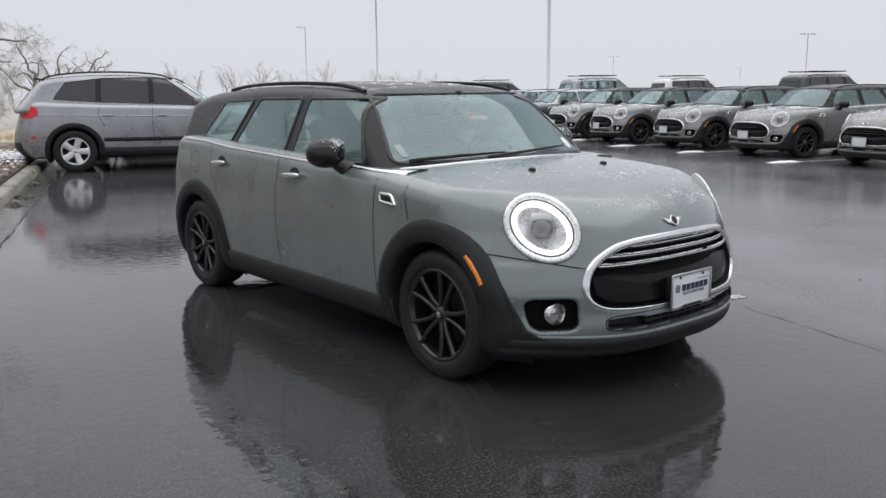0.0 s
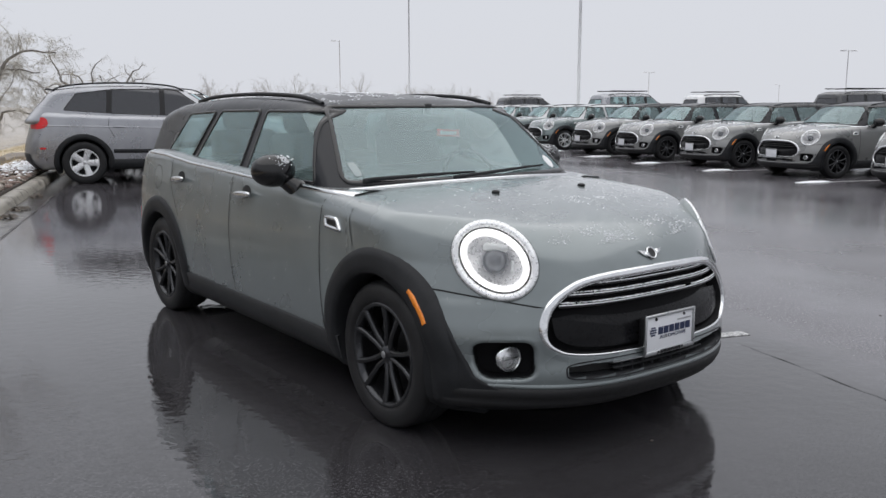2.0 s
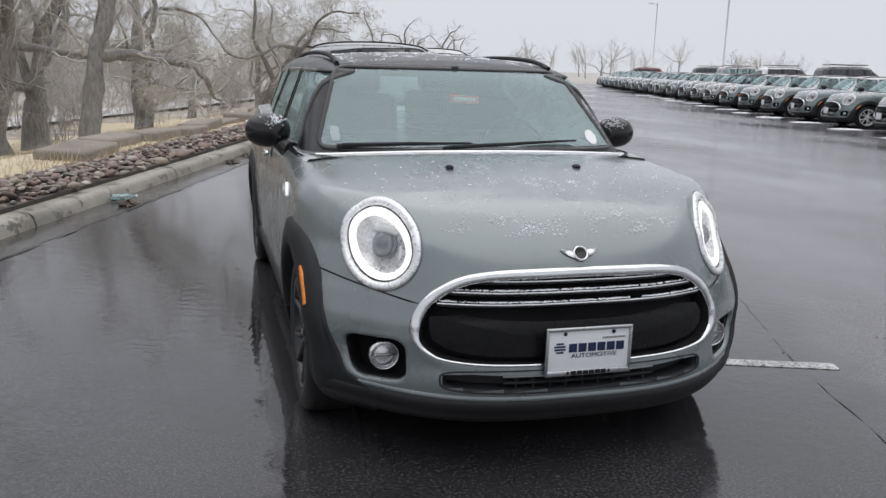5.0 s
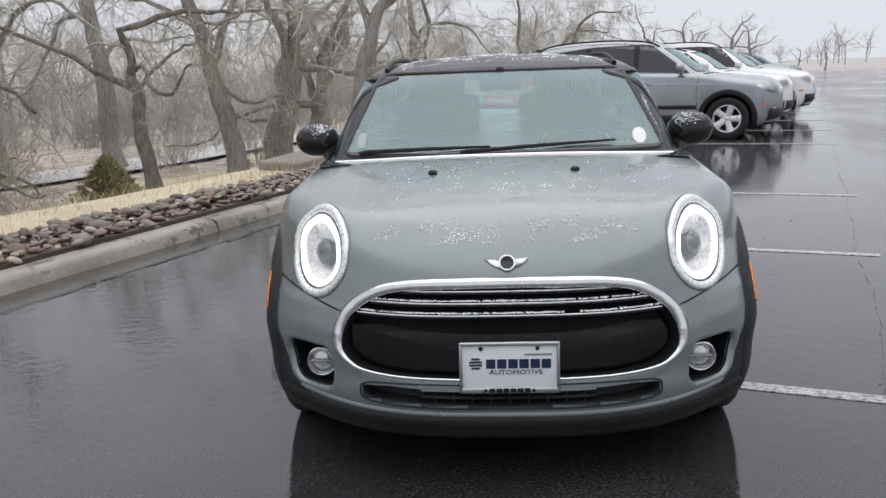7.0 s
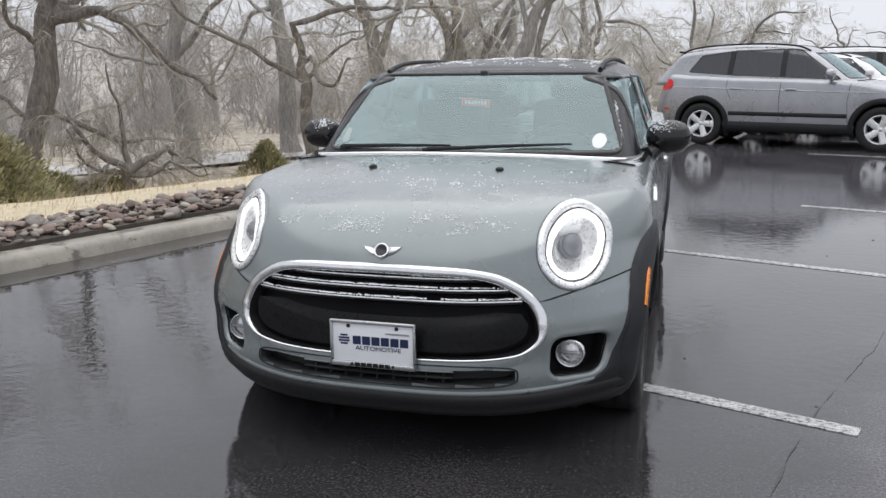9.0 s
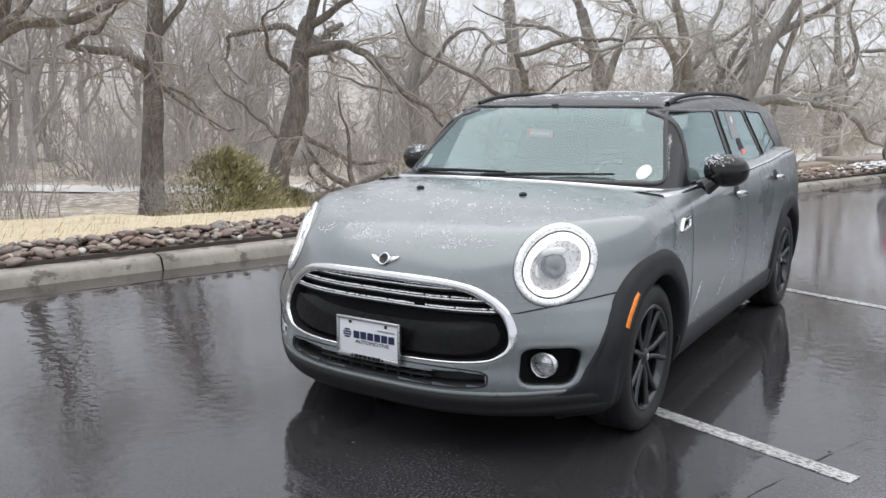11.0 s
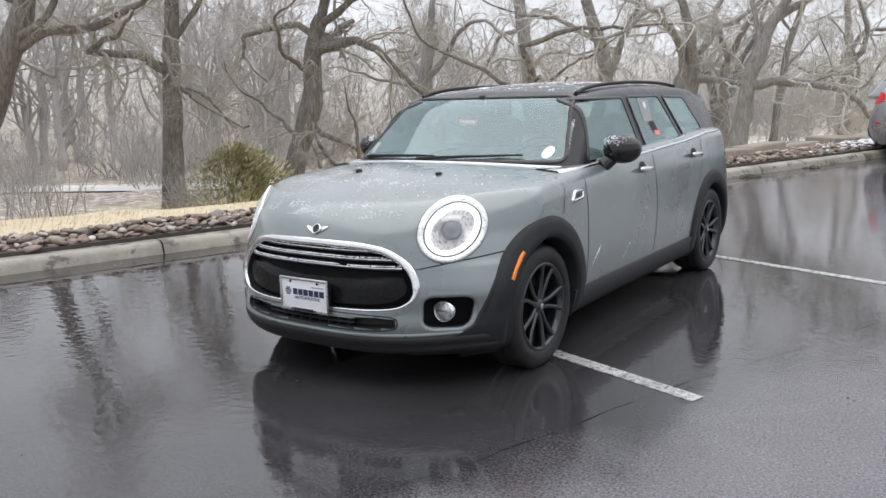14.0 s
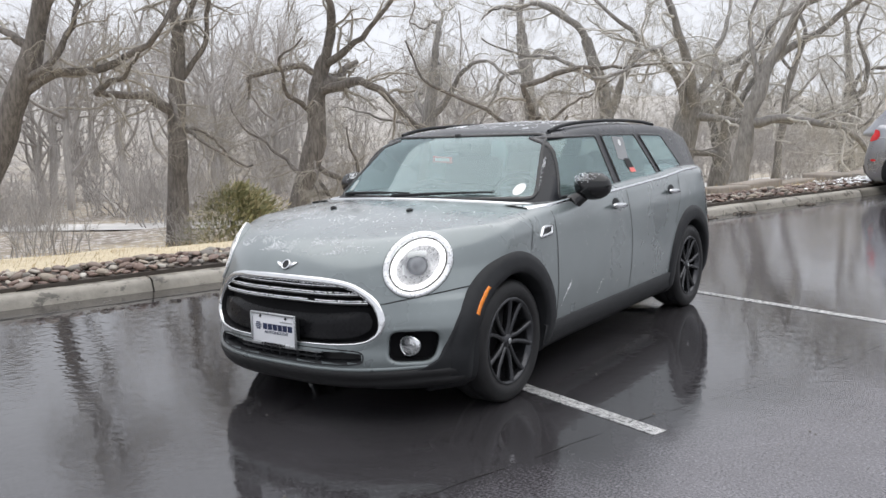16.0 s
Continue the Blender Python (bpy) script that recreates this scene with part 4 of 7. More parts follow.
def build_clubman(name, label, paint, roof_mat, q, rim=None, group="", lit=True):
    """A five-door hatchback estate with round lamps and a wide oval grille."""
    s = MINI
    car = thing(name, label, "car", group)
    fr_cond = lambda c: c[:, 1] < -1.2
    half = [(0.0, 1.05), (0.66, 1.0), (0.91, 0.45), (1.0, -0.18), (0.98, -0.64), (0.82, -0.97), (0.0, -1.0)]
    GR = np.array([(-x, z) for x, z in half] + half[-2:0:-1])
    for _ in range(4):
        nx = np.roll(GR, -1, 0)
        GR = np.stack([GR * 0.78 + nx * 0.22, GR * 0.22 + nx * 0.78], 1).reshape(-1, 2)
    GR = np.column_stack([GR[:, 0] * 0.572, 0.552 + GR[:, 1] * np.where(GR[:, 1] > 0, 0.146, 0.152)])
    # the ring is broad over the top and sides and thin along the bottom
    gw = (0.3 + 0.7 * np.clip((GR[:, 1] - 0.42) / 0.09, 0, 1))[:, None]
    fb = body_form(s)
    lamp_c = on_front(fb)(np.array([[0.652, 0.768]]))[0]
    lamp_n = normals(fb, lamp_c[None, :])[0]
    lamp_n = lamp_n / np.linalg.norm(lamp_n)
    axes = {}
    for sx in (-1, 1):
        c, n = lamp_c * np.array((sx, 1, 1)), lamp_n * np.array((sx, 1, 1))
        a = np.cross((0, 0, 1.0), n)
        a /= np.linalg.norm(a)
        axes[sx] = (c, n, a, np.cross(n, a))
    lamp = {sx: ellipse((0, 0), 0.176, 0.136, 90 - 54 * sx, 72, 2.05) for sx in (-1, 1)}
    fog = {sx: quad_outline([(sx * x, z) for x, z in ((0.588, 0.322), (0.750, 0.312), (0.784, 0.462), (0.592, 0.468))], 0.05, 8) for sx in (-1, 1)}
    IN = ellipse((0, 0.345), 0.485, 0.036, 0, 80, 4.5)
    cuts = [("front", shrink(GR, -0.008), fr_cond), ("front", shrink(IN, 0.004), fr_cond)]
    for sx in (-1, 1):
        cuts += [((axes[sx][0], axes[sx][2], axes[sx][3]), shrink(lamp[sx], 0.010), lambda c, k=sx: (c[:, 1] < -1.2) & (c[:, 0] * k > 0.3) & (c[:, 2] > 0.5)), ("front", shrink(fog[sx], -0.010), fr_cond)]
    fb, fc = base_car(car, s, paint, roof_mat, q, GLASS_W, GLASS_S, cuts)
    pf, pt = on_front(fb), on_top(fb)
    # grille
    grille = part("grille", filled(fb, pf, shrink(GR, -0.004), -0.055, 8), MESH_BLACK, car, "dark recessed oval grille")
    part("chrome_ring", band(fb, pf, GR, [(0.013 * gw, -0.004), (0.011 * gw, 0.008), (0.0, 0.011), (-0.013 * gw, 0.008), (-0.018 * gw, 0.003), (-0.019 * gw, -0.004)]), CHROME, grille, "thick chrome ring beaded with sleet")
    part("grille_surround", band(fb, pf, GR, [(0.034, 0.0006), (0.016, 0.0016), (0.002, 0.0012), (-0.003, -0.004)]), paint, grille)
    part("grille_wall", band(fb, pf, GR, [(-0.010 * gw, 0.0), (-0.020 * gw, -0.006), (-0.021 * gw, -0.06)]), MESH_BLACK, grille)
    for z, hw in ((0.672, 0.40), (0.634, 0.47), (0.596, 0.495)):
        xs = np.linspace(-hw, hw, 40)
        part("slat", band(fb, pf, np.column_stack([xs, np.full(40, z)]), [(0.012, -0.045), (0.007, -0.012), (0.0, -0.006), (-0.006, -0.010), (-0.010, -0.045)], False), GLOSS_BLACK, grille)
        if q > 0.8:
            part("slat_trim", band(fb, pf, np.column_stack([xs, np.full(40, z + 0.004)]), [(-0.003, -0.006), (0.0, -0.002), (0.003, -0.006)], False), CHROME, grille)
    low = np.array([p for p in shrink(GR, 0.02) if p[1] < 0.56])
    low = low[np.argsort(np.arctan2(low[:, 1] - 0.5, low[:, 0]))]
    low = np.vstack([[(-0.50, 0.558)], ellipse((0, 0.556), 0.524, 0.132, 0, 120, 4.6)[60:], [(0.50, 0.558)]])
    part("lower_panel", filled(fb, pf, low, -0.022, 5), PANEL_BLACK, grille)
    # lower intake with bars
    intake = part("air_intake", filled(fb, pf, shrink(IN, -0.006), -0.06, 3), DEEP, car)
    part("intake_edge", band(fb, pf, IN, [(0.006, 0.001), (0.002, 0.006), (-0.006, -0.02), (-0.006, -0.06)]), TRIM, intake)
    for z in (0.362, 0.338):
        part("intake_bar", band(fb, pf, np.column_stack([np.linspace(-0.285, 0.275, 24), np.full(24, z)]), [(0.006, -0.04), (0.004, -0.014), (-0.004, -0.014), (-0.006, -0.04)], False), SATIN if z > 0.35 else TRIM, intake)
    if q > 0.8:
        for x in np.linspace(-0.24, 0.24, 9):
            part("intake_rib", band(fb, pf, np.column_stack([np.full(4, x), np.linspace(0.315, 0.378, 4)]), [(0.004, -0.05), (0.003, -0.018), (-0.003, -0.018), (-0.004, -0.05)], False), TRIM, intake)
    # bumper lip in dark plastic, with its paler crease
    xs = np.linspace(-0.825, 0.825, 90)
    part("front_lip", band(fb, pf, np.column_stack([xs, 0.275 + 0.012 * np.abs(xs / 0.845) ** 3.0]), [(-0.004, -0.002), (0.0, 0.006), (0.012, 0.012), (0.03, 0.016), (0.045, 0.008), (0.05, 0.018), (0.07, 0.020), (0.09, 0.008), (0.13, -0.01)], False), DEEP, car)
    part("lip_crease", band(fb, pf, np.column_stack([xs * 0.96, 0.284 + 0.014 * np.abs(xs / 0.845) ** 3.0]), [(-0.010, -0.001), (-0.003, 0.006), (0.004, 0.006), (0.010, 0.001)], False), paint, car)
    # lamps
    for sx in (-1, 1):
        hl = new("headlight")
        hl.parent = car
        L, pl = lamp[sx], on_dome(fb, *axes[sx])
        part("bezel_skirt", band(fb, pl, L, [(0.0135, -0.030), (0.011, 0.000), (0.009, 0.004)]), paint, hl)
        part("chrome_bezel", band(fb, pl, L, [(0.008, -0.004), (0.006, 0.008), (0.0, 0.012), (-0.016, 0.011), (-0.021, 0.004), (-0.022, -0.02)]), BEZEL, hl, "pale bezel crusted with melting snow")
        part("lamp_gap", band(fb, pl, shrink(L, 0.022), [(0.002, 0.002), (-0.006, -0.004)]), DEEP, hl)
        part("light_ring", band(fb, pl, shrink(L, 0.028), [(0.0, 0.0), (-0.006, 0.004), (-0.017, 0.003), (-0.026, -0.010)]), LAMP_ON if lit else LAMP_IN, hl, "lit white daytime ring" if lit else "unlit ring")
        part("reflector", filled(fb, pl, shrink(L, 0.050), -0.012, 5, 0.05), LAMP_IN, hl)
        c, nn = axes[sx][0], axes[sx][1]
        pj = Matrix.Translation(Vector(c - nn * 0.045)) @ Vector(nn).to_track_quat("Z", "Y").to_matrix().to_4x4()
        part("projector", moved(join(ellipsoid((0, 0, 0.008), (0.044, 0.044, 0.034), 24, 12), revolve([(0.046, -0.02), (0.050, 0.010), (0.046, 0.014), (0.042, 0.010)], 28, "z")), pj), PROJECTOR, hl)
        part("shroud", moved(join(box(0, 0.052, 0.006, 0.10, 0.034, 0.03, 0.012), box(-0.068, -0.02, -0.005, 0.012, 0.05, 0.02, 0.004), box(0.068, -0.02, -0.005, 0.012, 0.05, 0.02, 0.004)), pj), PAPER, hl)
        ln = part("lens", filled(fb, pl, shrink(L, 0.020), 0.010, 5, -0.006), LENS, hl)
        ln.visible_shadow = False
        # fog lamp in its dark pocket
        fl = new("fog_lamp")
        fl.parent = car
        F0 = fog[sx]
        if sx < 0:
            F0 = F0[::-1]
        dense = np.vstack([np.column_stack([np.linspace(F0[i][0], F0[(i + 1) % len(F0)][0], 2)[:-1], np.linspace(F0[i][1], F0[(i + 1) % len(F0)][1], 2)[:-1]]) for i in range(len(F0))])
        part("pocket", filled(fb, pf, shrink(dense, -0.004), -0.075, 4), MESH_BLACK, fl)
        a = 0.5 * np.sum(dense[:, 0] * np.roll(dense[:, 1], -1) - dense[:, 1] * np.roll(dense[:, 0], -1))
        k = 1 if a > 0 else -1
        part("surround", band(fb, pf, dense, [(k * 0.026, 0.0006), (k * 0.014, 0.0014), (k * 0.004, 0.001), (0.0, -0.004), (-k * 0.004, -0.020)]), paint, fl)
        part("pocket_wall", band(fb, pf, dense, [(-k * 0.003, -0.012), (-k * 0.005, -0.030), (-k * 0.005, -0.076)]), MESH_BLACK, fl)
        c = pf(np.array([[sx * 0.644, 0.392]]))[0] + np.array((0, 0.035, 0))
        part("lamp_ring", moved(revolve([(0.040, 0.03), (0.046, 0.0), (0.050, -0.004), (0.052, 0.03)], 28, "y"), Matrix.Translation(Vector(c) + Vector((0, 0.002, 0)))), CHROME, fl)
        part("lamp_bowl", moved(ellipsoid((0, 0.03, 0), (0.042, 0.022, 0.042), 20, 10), Matrix.Translation(Vector(c))), LAMP_IN, fl)
        part("lamp_bar", moved(box(0, 0.004, 0.002, 0.076, 0.008, 0.010, 0.003), Matrix.Translation(Vector(c))), SATIN, fl)
        gl = part("lamp_glass", moved(ellipsoid((0, 0.012, 0), (0.043, 0.016, 0.043), 20, 10), Matrix.Translation(Vector(c))), LENS, fl)
        gl.visible_shadow = False
    # licence plate
    plate = part("licence_plate", box(0, -2.147, 0.452, 0.296, 0.006, 0.148, 0.004), WHITE_PLATE, car, "white dealer plate in a grey frame")
    plate.matrix_basis = pose(0, 0, 0)
    fr4 = join(box(0, -2.152, 0.5275, 0.312, 0.012, 0.013, 0.004), box(0, -2.152, 0.3755, 0.312, 0.012, 0.019, 0.004), box(-0.1515, -2.152, 0.452, 0.010, 0.012, 0.164, 0.004), box(0.1515, -2.152, 0.452, 0.010, 0.012, 0.164, 0.004))
    part("plate_frame", fr4, SATIN, plate)
    part("plate_mount", box(0, -2.12, 0.452, 0.26, 0.05, 0.13, 0.01), DEEP, plate)
    # winged badge
    c = pf(np.array([[0.0, 0.755]]))[0]
    nn = normals(fb, c[None, :])[0]
    bm_ = Matrix.Translation(Vector(c + nn * 0.002)) @ Vector(nn).to_track_quat("Z", "Y").to_matrix().to_4x4()
    badge = new("badge")
    badge.parent = car
    wing = []
    for sx in (-1, 1):
        w = [(0.022, 0.014), (0.070, 0.017), (0.058, 0.004), (0.046, -0.006), (0.030, -0.014), (0.022, -0.014)]
        V = [(sx * a, b, z) for z in (0.0, 0.005) for a, b in w]
        n = len(w)
        F = [tuple(range(n, 2 * n)) if sx > 0 else tuple(reversed(range(n, 2 * n)))] + [(i, (i + 1) % n, n + (i + 1) % n, n + i) for i in range(n)]
        wing.append((V, F))
    flip = Matrix.Rotation(math.pi, 4, "Z") if (bm_.to_3x3() @ Vector((0, 1, 0))).z < 0 else Matrix.Identity(4)
    for w in wing:
        part("wing", moved(w, bm_ @ flip), CHROME, badge)
    part("badge_disc", moved(revolve([(0.0, 0.006), (0.021, 0.006), (0.025, 0.008), (0.028, 0.004), (0.028, 0.0)], 28, "z"), bm_), GLOSS_BLACK, badge)
    part("badge_ring", moved(revolve([(0.021, 0.006), (0.0235, 0.0095), (0.027, 0.008), (0.028, 0.002)], 28, "z"), bm_), CHROME, badge)
    # washer jets
    for sx in (-1, 1):
        c = pt(np.array([[sx * 0.275, -1.38]]))[0]
        part("washer_jet", ellipsoid((c[0], c[1], c[2] + 0.004), (0.018, 0.022, 0.010), 10, 6), DEEP, car)
    # bonnet shut line, round the nose and over the arches
    for sx in (-1, 1):
        ps = on_side(fb, sx)
        pr = on_round(fb)
        shut = curve([33.5, 40, 47, 54, 61, 66], [0.588, 0.606, 0.622, 0.636, 0.648, 0.652])
        an = np.linspace(33.5, 66, 70)
        line = pr(np.column_stack([sx * an, shut(an)]))
        up, nn = np.array((0, 0, 0.0032)), normals(fb, line) * 0.0014
        part("panel_gap", outward(fb, np.stack([line - up + nn, line + up + nn], 1).reshape(-1, 3), grid_faces(70, 2)), DEEP, car)
        seam_line(fb, ps, [(-0.855, 0.965), (-0.845, 0.75), (-0.86, 0.34)], car, 0.006)
        seam_line(fb, ps, [(-1.10, 0.975), (-1.115, 0.86), (-1.15, 0.76)], car, 0.005)
        seam_line(fb, ps, [(0.17, 1.0), (0.20, 0.7), (0.16, 0.34)], car, 0.006)
        seam_line(fb, ps, [(1.12, 1.05), (1.10, 0.86), (0.98, 0.68)], car, 0.005)
        an, zz = np.meshgrid(np.linspace(0, 1, 26), np.linspace(0, 1, 20), indexing="ij")
        zz = (0.165 + 0.435 * zz).ravel()
        lead = curve([0.165, 0.235, 0.28, 0.32, 0.36, 0.42, 0.5, 0.6], [30, 34, 43.5, 49.5, 51, 53.2, 55.6, 59.5])(zz)
        p = pr(np.column_stack([sx * (lead + (62.5 - lead) * an.ravel()), zz]))
        edge = np.minimum(1, 14 * np.minimum(an.ravel(), (zz - 0.16) / 0.3 + 0.2))
        part("corner_cladding", outward(fb, p + normals(fb, p) * (0.009 * edge - 0.001)[:, None], grid_faces(26, 20)), TRIM, car)
        # chrome waist strip
        ys = np.linspace(-1.02, 1.62, 70)
        zb = np.interp(ys, [-1.02, -0.85, -0.2, 0.83, 1.26, 1.62], [0.966, 0.966, 0.978, 1.014, 1.045, 1.05])
        part("waist_strip", band(fb, ps, np.column_stack([ys, zb]), [(-0.008, 0.0), (-0.006, 0.007), (0.006, 0.007), (0.008, 0.0)], False), CHROME, car)
        # side scuttle
        so = quad_outline([(-1.05, 0.808), (-0.905, 0.818), (-0.895, 0.868), (-1.005, 0.866)], 0.016, 5)
        sc = part("side_vent", filled(fb, ps, so, 0.004, 3), GLOSS_BLACK, car)
        part("vent_frame", band(fb, ps, so, [(0.003, 0.0), (0.002, 0.010), (-0.012, 0.011), (-0.014, 0.003)]), CHROME, sc)
        # door handles
        for hy, hz in ((-0.02, 0.893), (0.94, 0.912)):
            c = ps(np.array([[hy, hz]]))[0]
            hd = part("door_handle", moved(ellipsoid((0, 0, 0), (0.016, 0.108, 0.018), 12, 12, 0.8), Matrix.Translation((c[0] + sx * 0.030, hy, hz)) @ pose(0, 0, 0, -4)), CHROME, car, "chrome door handle")
            part("handle_recess", filled(fb, ps, ellipse((hy + 0.0, hz + 0.012), 0.055, 0.034, 0, 24), 0.0015, 3, 0.0), TRIM, hd)
        # indicator on the arch, repeater lamps
        a = np.radians(np.linspace(126, 149, 10))
        po = np.column_stack([-s["base"] / 2 + 0.388 * np.cos(a), s["tyre_r"] + 0.388 * np.sin(a)])
        part("marker_lamp", band(fb, ps, po, [(0.0095, 0.010), (0.0075, 0.0205), (-0.0075, 0.0205), (-0.0095, 0.010)], False), ORANGE, car, "orange side marker")
        # mirrors
        mi = new("door_mirror")
        mi.parent = car
        part("mirror_cap", moved(ellipsoid((0, 0, 0), (0.108, 0.085, 0.080), 28, 18, 0.92), pose(sx * 0.915, -0.46, 1.045, 0, 0, sx * 12)), GLOSS_BLACK, mi, "glossy black cap with snow")
        part("mirror_stalk", tube([(sx * 0.80, -0.53, 0.945), (sx * 0.825, -0.51, 0.965), (sx * 0.865, -0.48, 0.995), (sx * 0.89, -0.47, 1.02)], [0.058, 0.048, 0.038, 0.034], 12), GLOSS_BLACK, mi)
        part("mirror_glass", moved(ellipsoid((0, 0.079, 0), (0.088, 0.008, 0.062), 20, 8), pose(sx * 0.915, -0.46, 1.045, 0, 0, sx * 12)), SATIN, mi)
        # roof rail
        ys = np.linspace(-0.34, 1.34, 26)
        top = on_top(fc)(np.column_stack([np.full(26, sx * 0.565), ys]))
        lift = 0.014 * np.clip(1 - np.abs((ys - 0.5) / 0.84) ** 6, 0, 1) + 0.006
        part("roof_rail", tube([(p[0], p[1], p[2] + l) for p, l in zip(top, lift)], 0.012, 8), TRIM, car)
    # cowl: chrome strip at the screen's foot, and wipers
    xs = np.linspace(-0.745, 0.745, 60)
    part("cowl_strip", band(fb, pt, np.column_stack([xs, -1.03 + 0.14 * (xs / 0.75) ** 2]), [(-0.009, 0.0), (-0.007, 0.007), (0.007, 0.007), (0.009, 0.0)], False), CHROME, car)
    pw = on_front(fc)
    for x0, x1, z1 in ((-0.16, 0.50, 1.025), (-0.62, -0.05, 1.018)):
        a = pw(np.array([[x0, 1.0], [(x0 + x1) / 2, (1.0 + z1) / 2 + 0.004], [x1, z1]]))
        part("wiper", join(tube([tuple(p + np.array((0, -0.018, 0.012))) for p in a], [0.011, 0.009, 0.005], 6), box(float(a[0][0]), float(a[0][1]) - 0.01, float(a[0][2]) + 0.006, 0.05, 0.03, 0.025, 0.008)), TRIM, car)
    # tail lamps
    pb = on_front(fb, 3.4, -1)
    for sx in (-1, 1):
        part("tail_lamp", filled(fb, pb, ellipse((sx * 0.58, 0.80), 0.15, 0.09, 0, 40, 2.6), 0.008, 3, -0.01), RED_LAMP, car)
        part("rear_marker", filled(fb, on_side(fb, sx), ellipse((1.80, 0.62), 0.014, 0.05, 0, 20), 0.006, 2), RED_LAMP, car)
    if q > 0.8:
        c = on_side(fb, -1)(np.array([[1.33, 0.93]]))[0]
        seam_line(fb, on_side(fb, -1), ellipse((1.36, 0.90), 0.085, 0.075, 0, 40), car, 0.004, "fuel_flap_gap")
    # cabin
    part("dashboard", join(box(0, -0.74, 0.90, 1.30, 0.34, 0.14, 0.05, 3), box(0, -0.62, 0.80, 1.30, 0.2, 0.2, 0.03)), DEEP, car)
    part("steering_wheel", moved(join(revolve([(0.185, 0.014), (0.199, 0.0), (0.185, -0.014), (0.171, 0.0), (0.185, 0.014)], 32, "y"), box(0, 0, 0, 0.34, 0.02, 0.035, 0.008), ellipsoid((0, -0.01, 0), (0.06, 0.03, 0.055), 14, 8)), pose(0.36, -0.42, 0.93, -22)), DEEP, car)
    part("cabin_floor", box(0, 0.4, 0.60, 1.5, 2.9, 0.1, 0.02), DEEP, car)
    for sx in (-1, 1):
        for y in (0.10, 0.98):
            seat = new("seat")
            seat.parent = car
            part("seat_back", moved(box(0, 0, 0.30, 0.46, 0.13, 0.60, 0.055, 3), pose(sx * 0.36, y, 0.62, -14)), SEAT, seat)
            part("headrest", moved(box(0, 0, 0.70, 0.27, 0.10, 0.17, 0.045, 3), pose(sx * 0.36, y, 0.60, -12)), SEAT, seat)
            part("cushion", box(sx * 0.36, y - 0.24, 0.68, 0.48, 0.46, 0.12, 0.04, 3), SEAT, seat)
    part("inside_mirror", join(box(0, -0.50, 1.285, 0.20, 0.03, 0.055, 0.018, 3), box(0, -0.49, 1.335, 0.04, 0.04, 0.07, 0.012)), DEEP, car)
    if q < 0.5:
        rnd, spots = np.random.default_rng(int(q * 1000)), []
        for x, y in zip(rnd.uniform(-0.62, 0.62, 2600), rnd.uniform(-2.0, -1.1, 2600)):
            if noise.noise((x * 4.5, y * 4.5, q * 9)) > 0.12:
                spots.append((x, y))
        tagged(part("bonnet_snow", clumps(spots[:420], pt, 0.006, 0.017, 0.2), SNOW, car, "thin wet snow on the bonnet"), kind="stuff")
    add_wheels(car, s, rim or RIM_BLACK, 5, 0.17, q)
    return car, fb, fc


hero, HB, HC = build_clubman("hatchback_car", "wet grey-green estate car with black roof and lit headlights", PAINT, ROOF_BLACK, 1.0)


# ---- the grey off-roader and the other parked cars ----
SUV = dict(
    base=2.933, track=0.82, tyre_r=0.372, rim_r=0.236, tyre_w=0.255, arch_r=0.445, arch_lip=0.055, mid=0.75, floor=0.24, spoke_w=4.4,
    top=([-2.38, -2.27, -2.05, -1.6, -1.1, -0.7, 0, 1.0, 1.7, 2.2, 2.45], [0.84, 0.985, 1.055, 1.115, 1.155, 1.16, 1.17, 1.20, 1.235, 1.22, 1.10]),
    crown=([-2.3, -1.5, -1.0, 2.0], [0.10, 0.06, 0.02, 0.01]),
    width=([-2.3, -1.8, -1.3, 0, 1.3, 1.9, 2.4], [0.88, 0.935, 0.95, 0.945, 0.95, 0.93, 0.87]),
    inset=([0.2, 0.36, 0.6, 0.8, 1.0, 1.2], [0.06, 0.02, 0.0, 0.0, 0.012, 0.05]),
    front=([0.25, 0.35, 0.5, 0.7, 0.9, 1.1], [-2.27, -2.33, -2.35, -2.34, -2.30, -2.15]),
    rear=([0.25, 0.4, 0.7, 0.9, 1.2], [2.36, 2.47, 2.48, 2.42, 2.33]),
    nose=0.42, tail=0.32, round=0.09,
    cab_w=0.86, lean=0.33, cab_front=0.05, cab_rear=0.012, roof_crown=0.04, cab_round=0.09,
    roof=([-0.5, -0.2, 0.3, 0.9, 1.5, 2.0, 2.3], [1.62, 1.70, 1.755, 1.765, 1.735, 1.665, 1.60]),
    screen=(-1.08, 1.15, 1.45, 0.25), back=(2.40, 1.15, 0.85, 0.08), cab_y=(0.0, 1.45), screen_end=-0.1, rear_start=1.9,
    screen_quad=[(-0.74, 1.18), (0.74, 1.18), (0.60, 1.60), (-0.60, 1.60)],
    rear_quad=[(-0.60, 1.20), (0.60, 1.20), (0.52, 1.56), (-0.52, 1.56)],
    windows=[("front", [(-0.80, 1.165), (0.12, 1.195), (0.12, 1.665), (-0.13, 1.645)]),
             ("rear", [(0.15, 1.197), (1.02, 1.225), (1.00, 1.645), (0.15, 1.667)]),
             ("quarter", [(1.05, 1.23), (1.78, 1.275), (1.57, 1.565), (1.03, 1.640)])],
    arch_mat=TRIM, sill_mat=TRIM, sill_z=0.43,
)


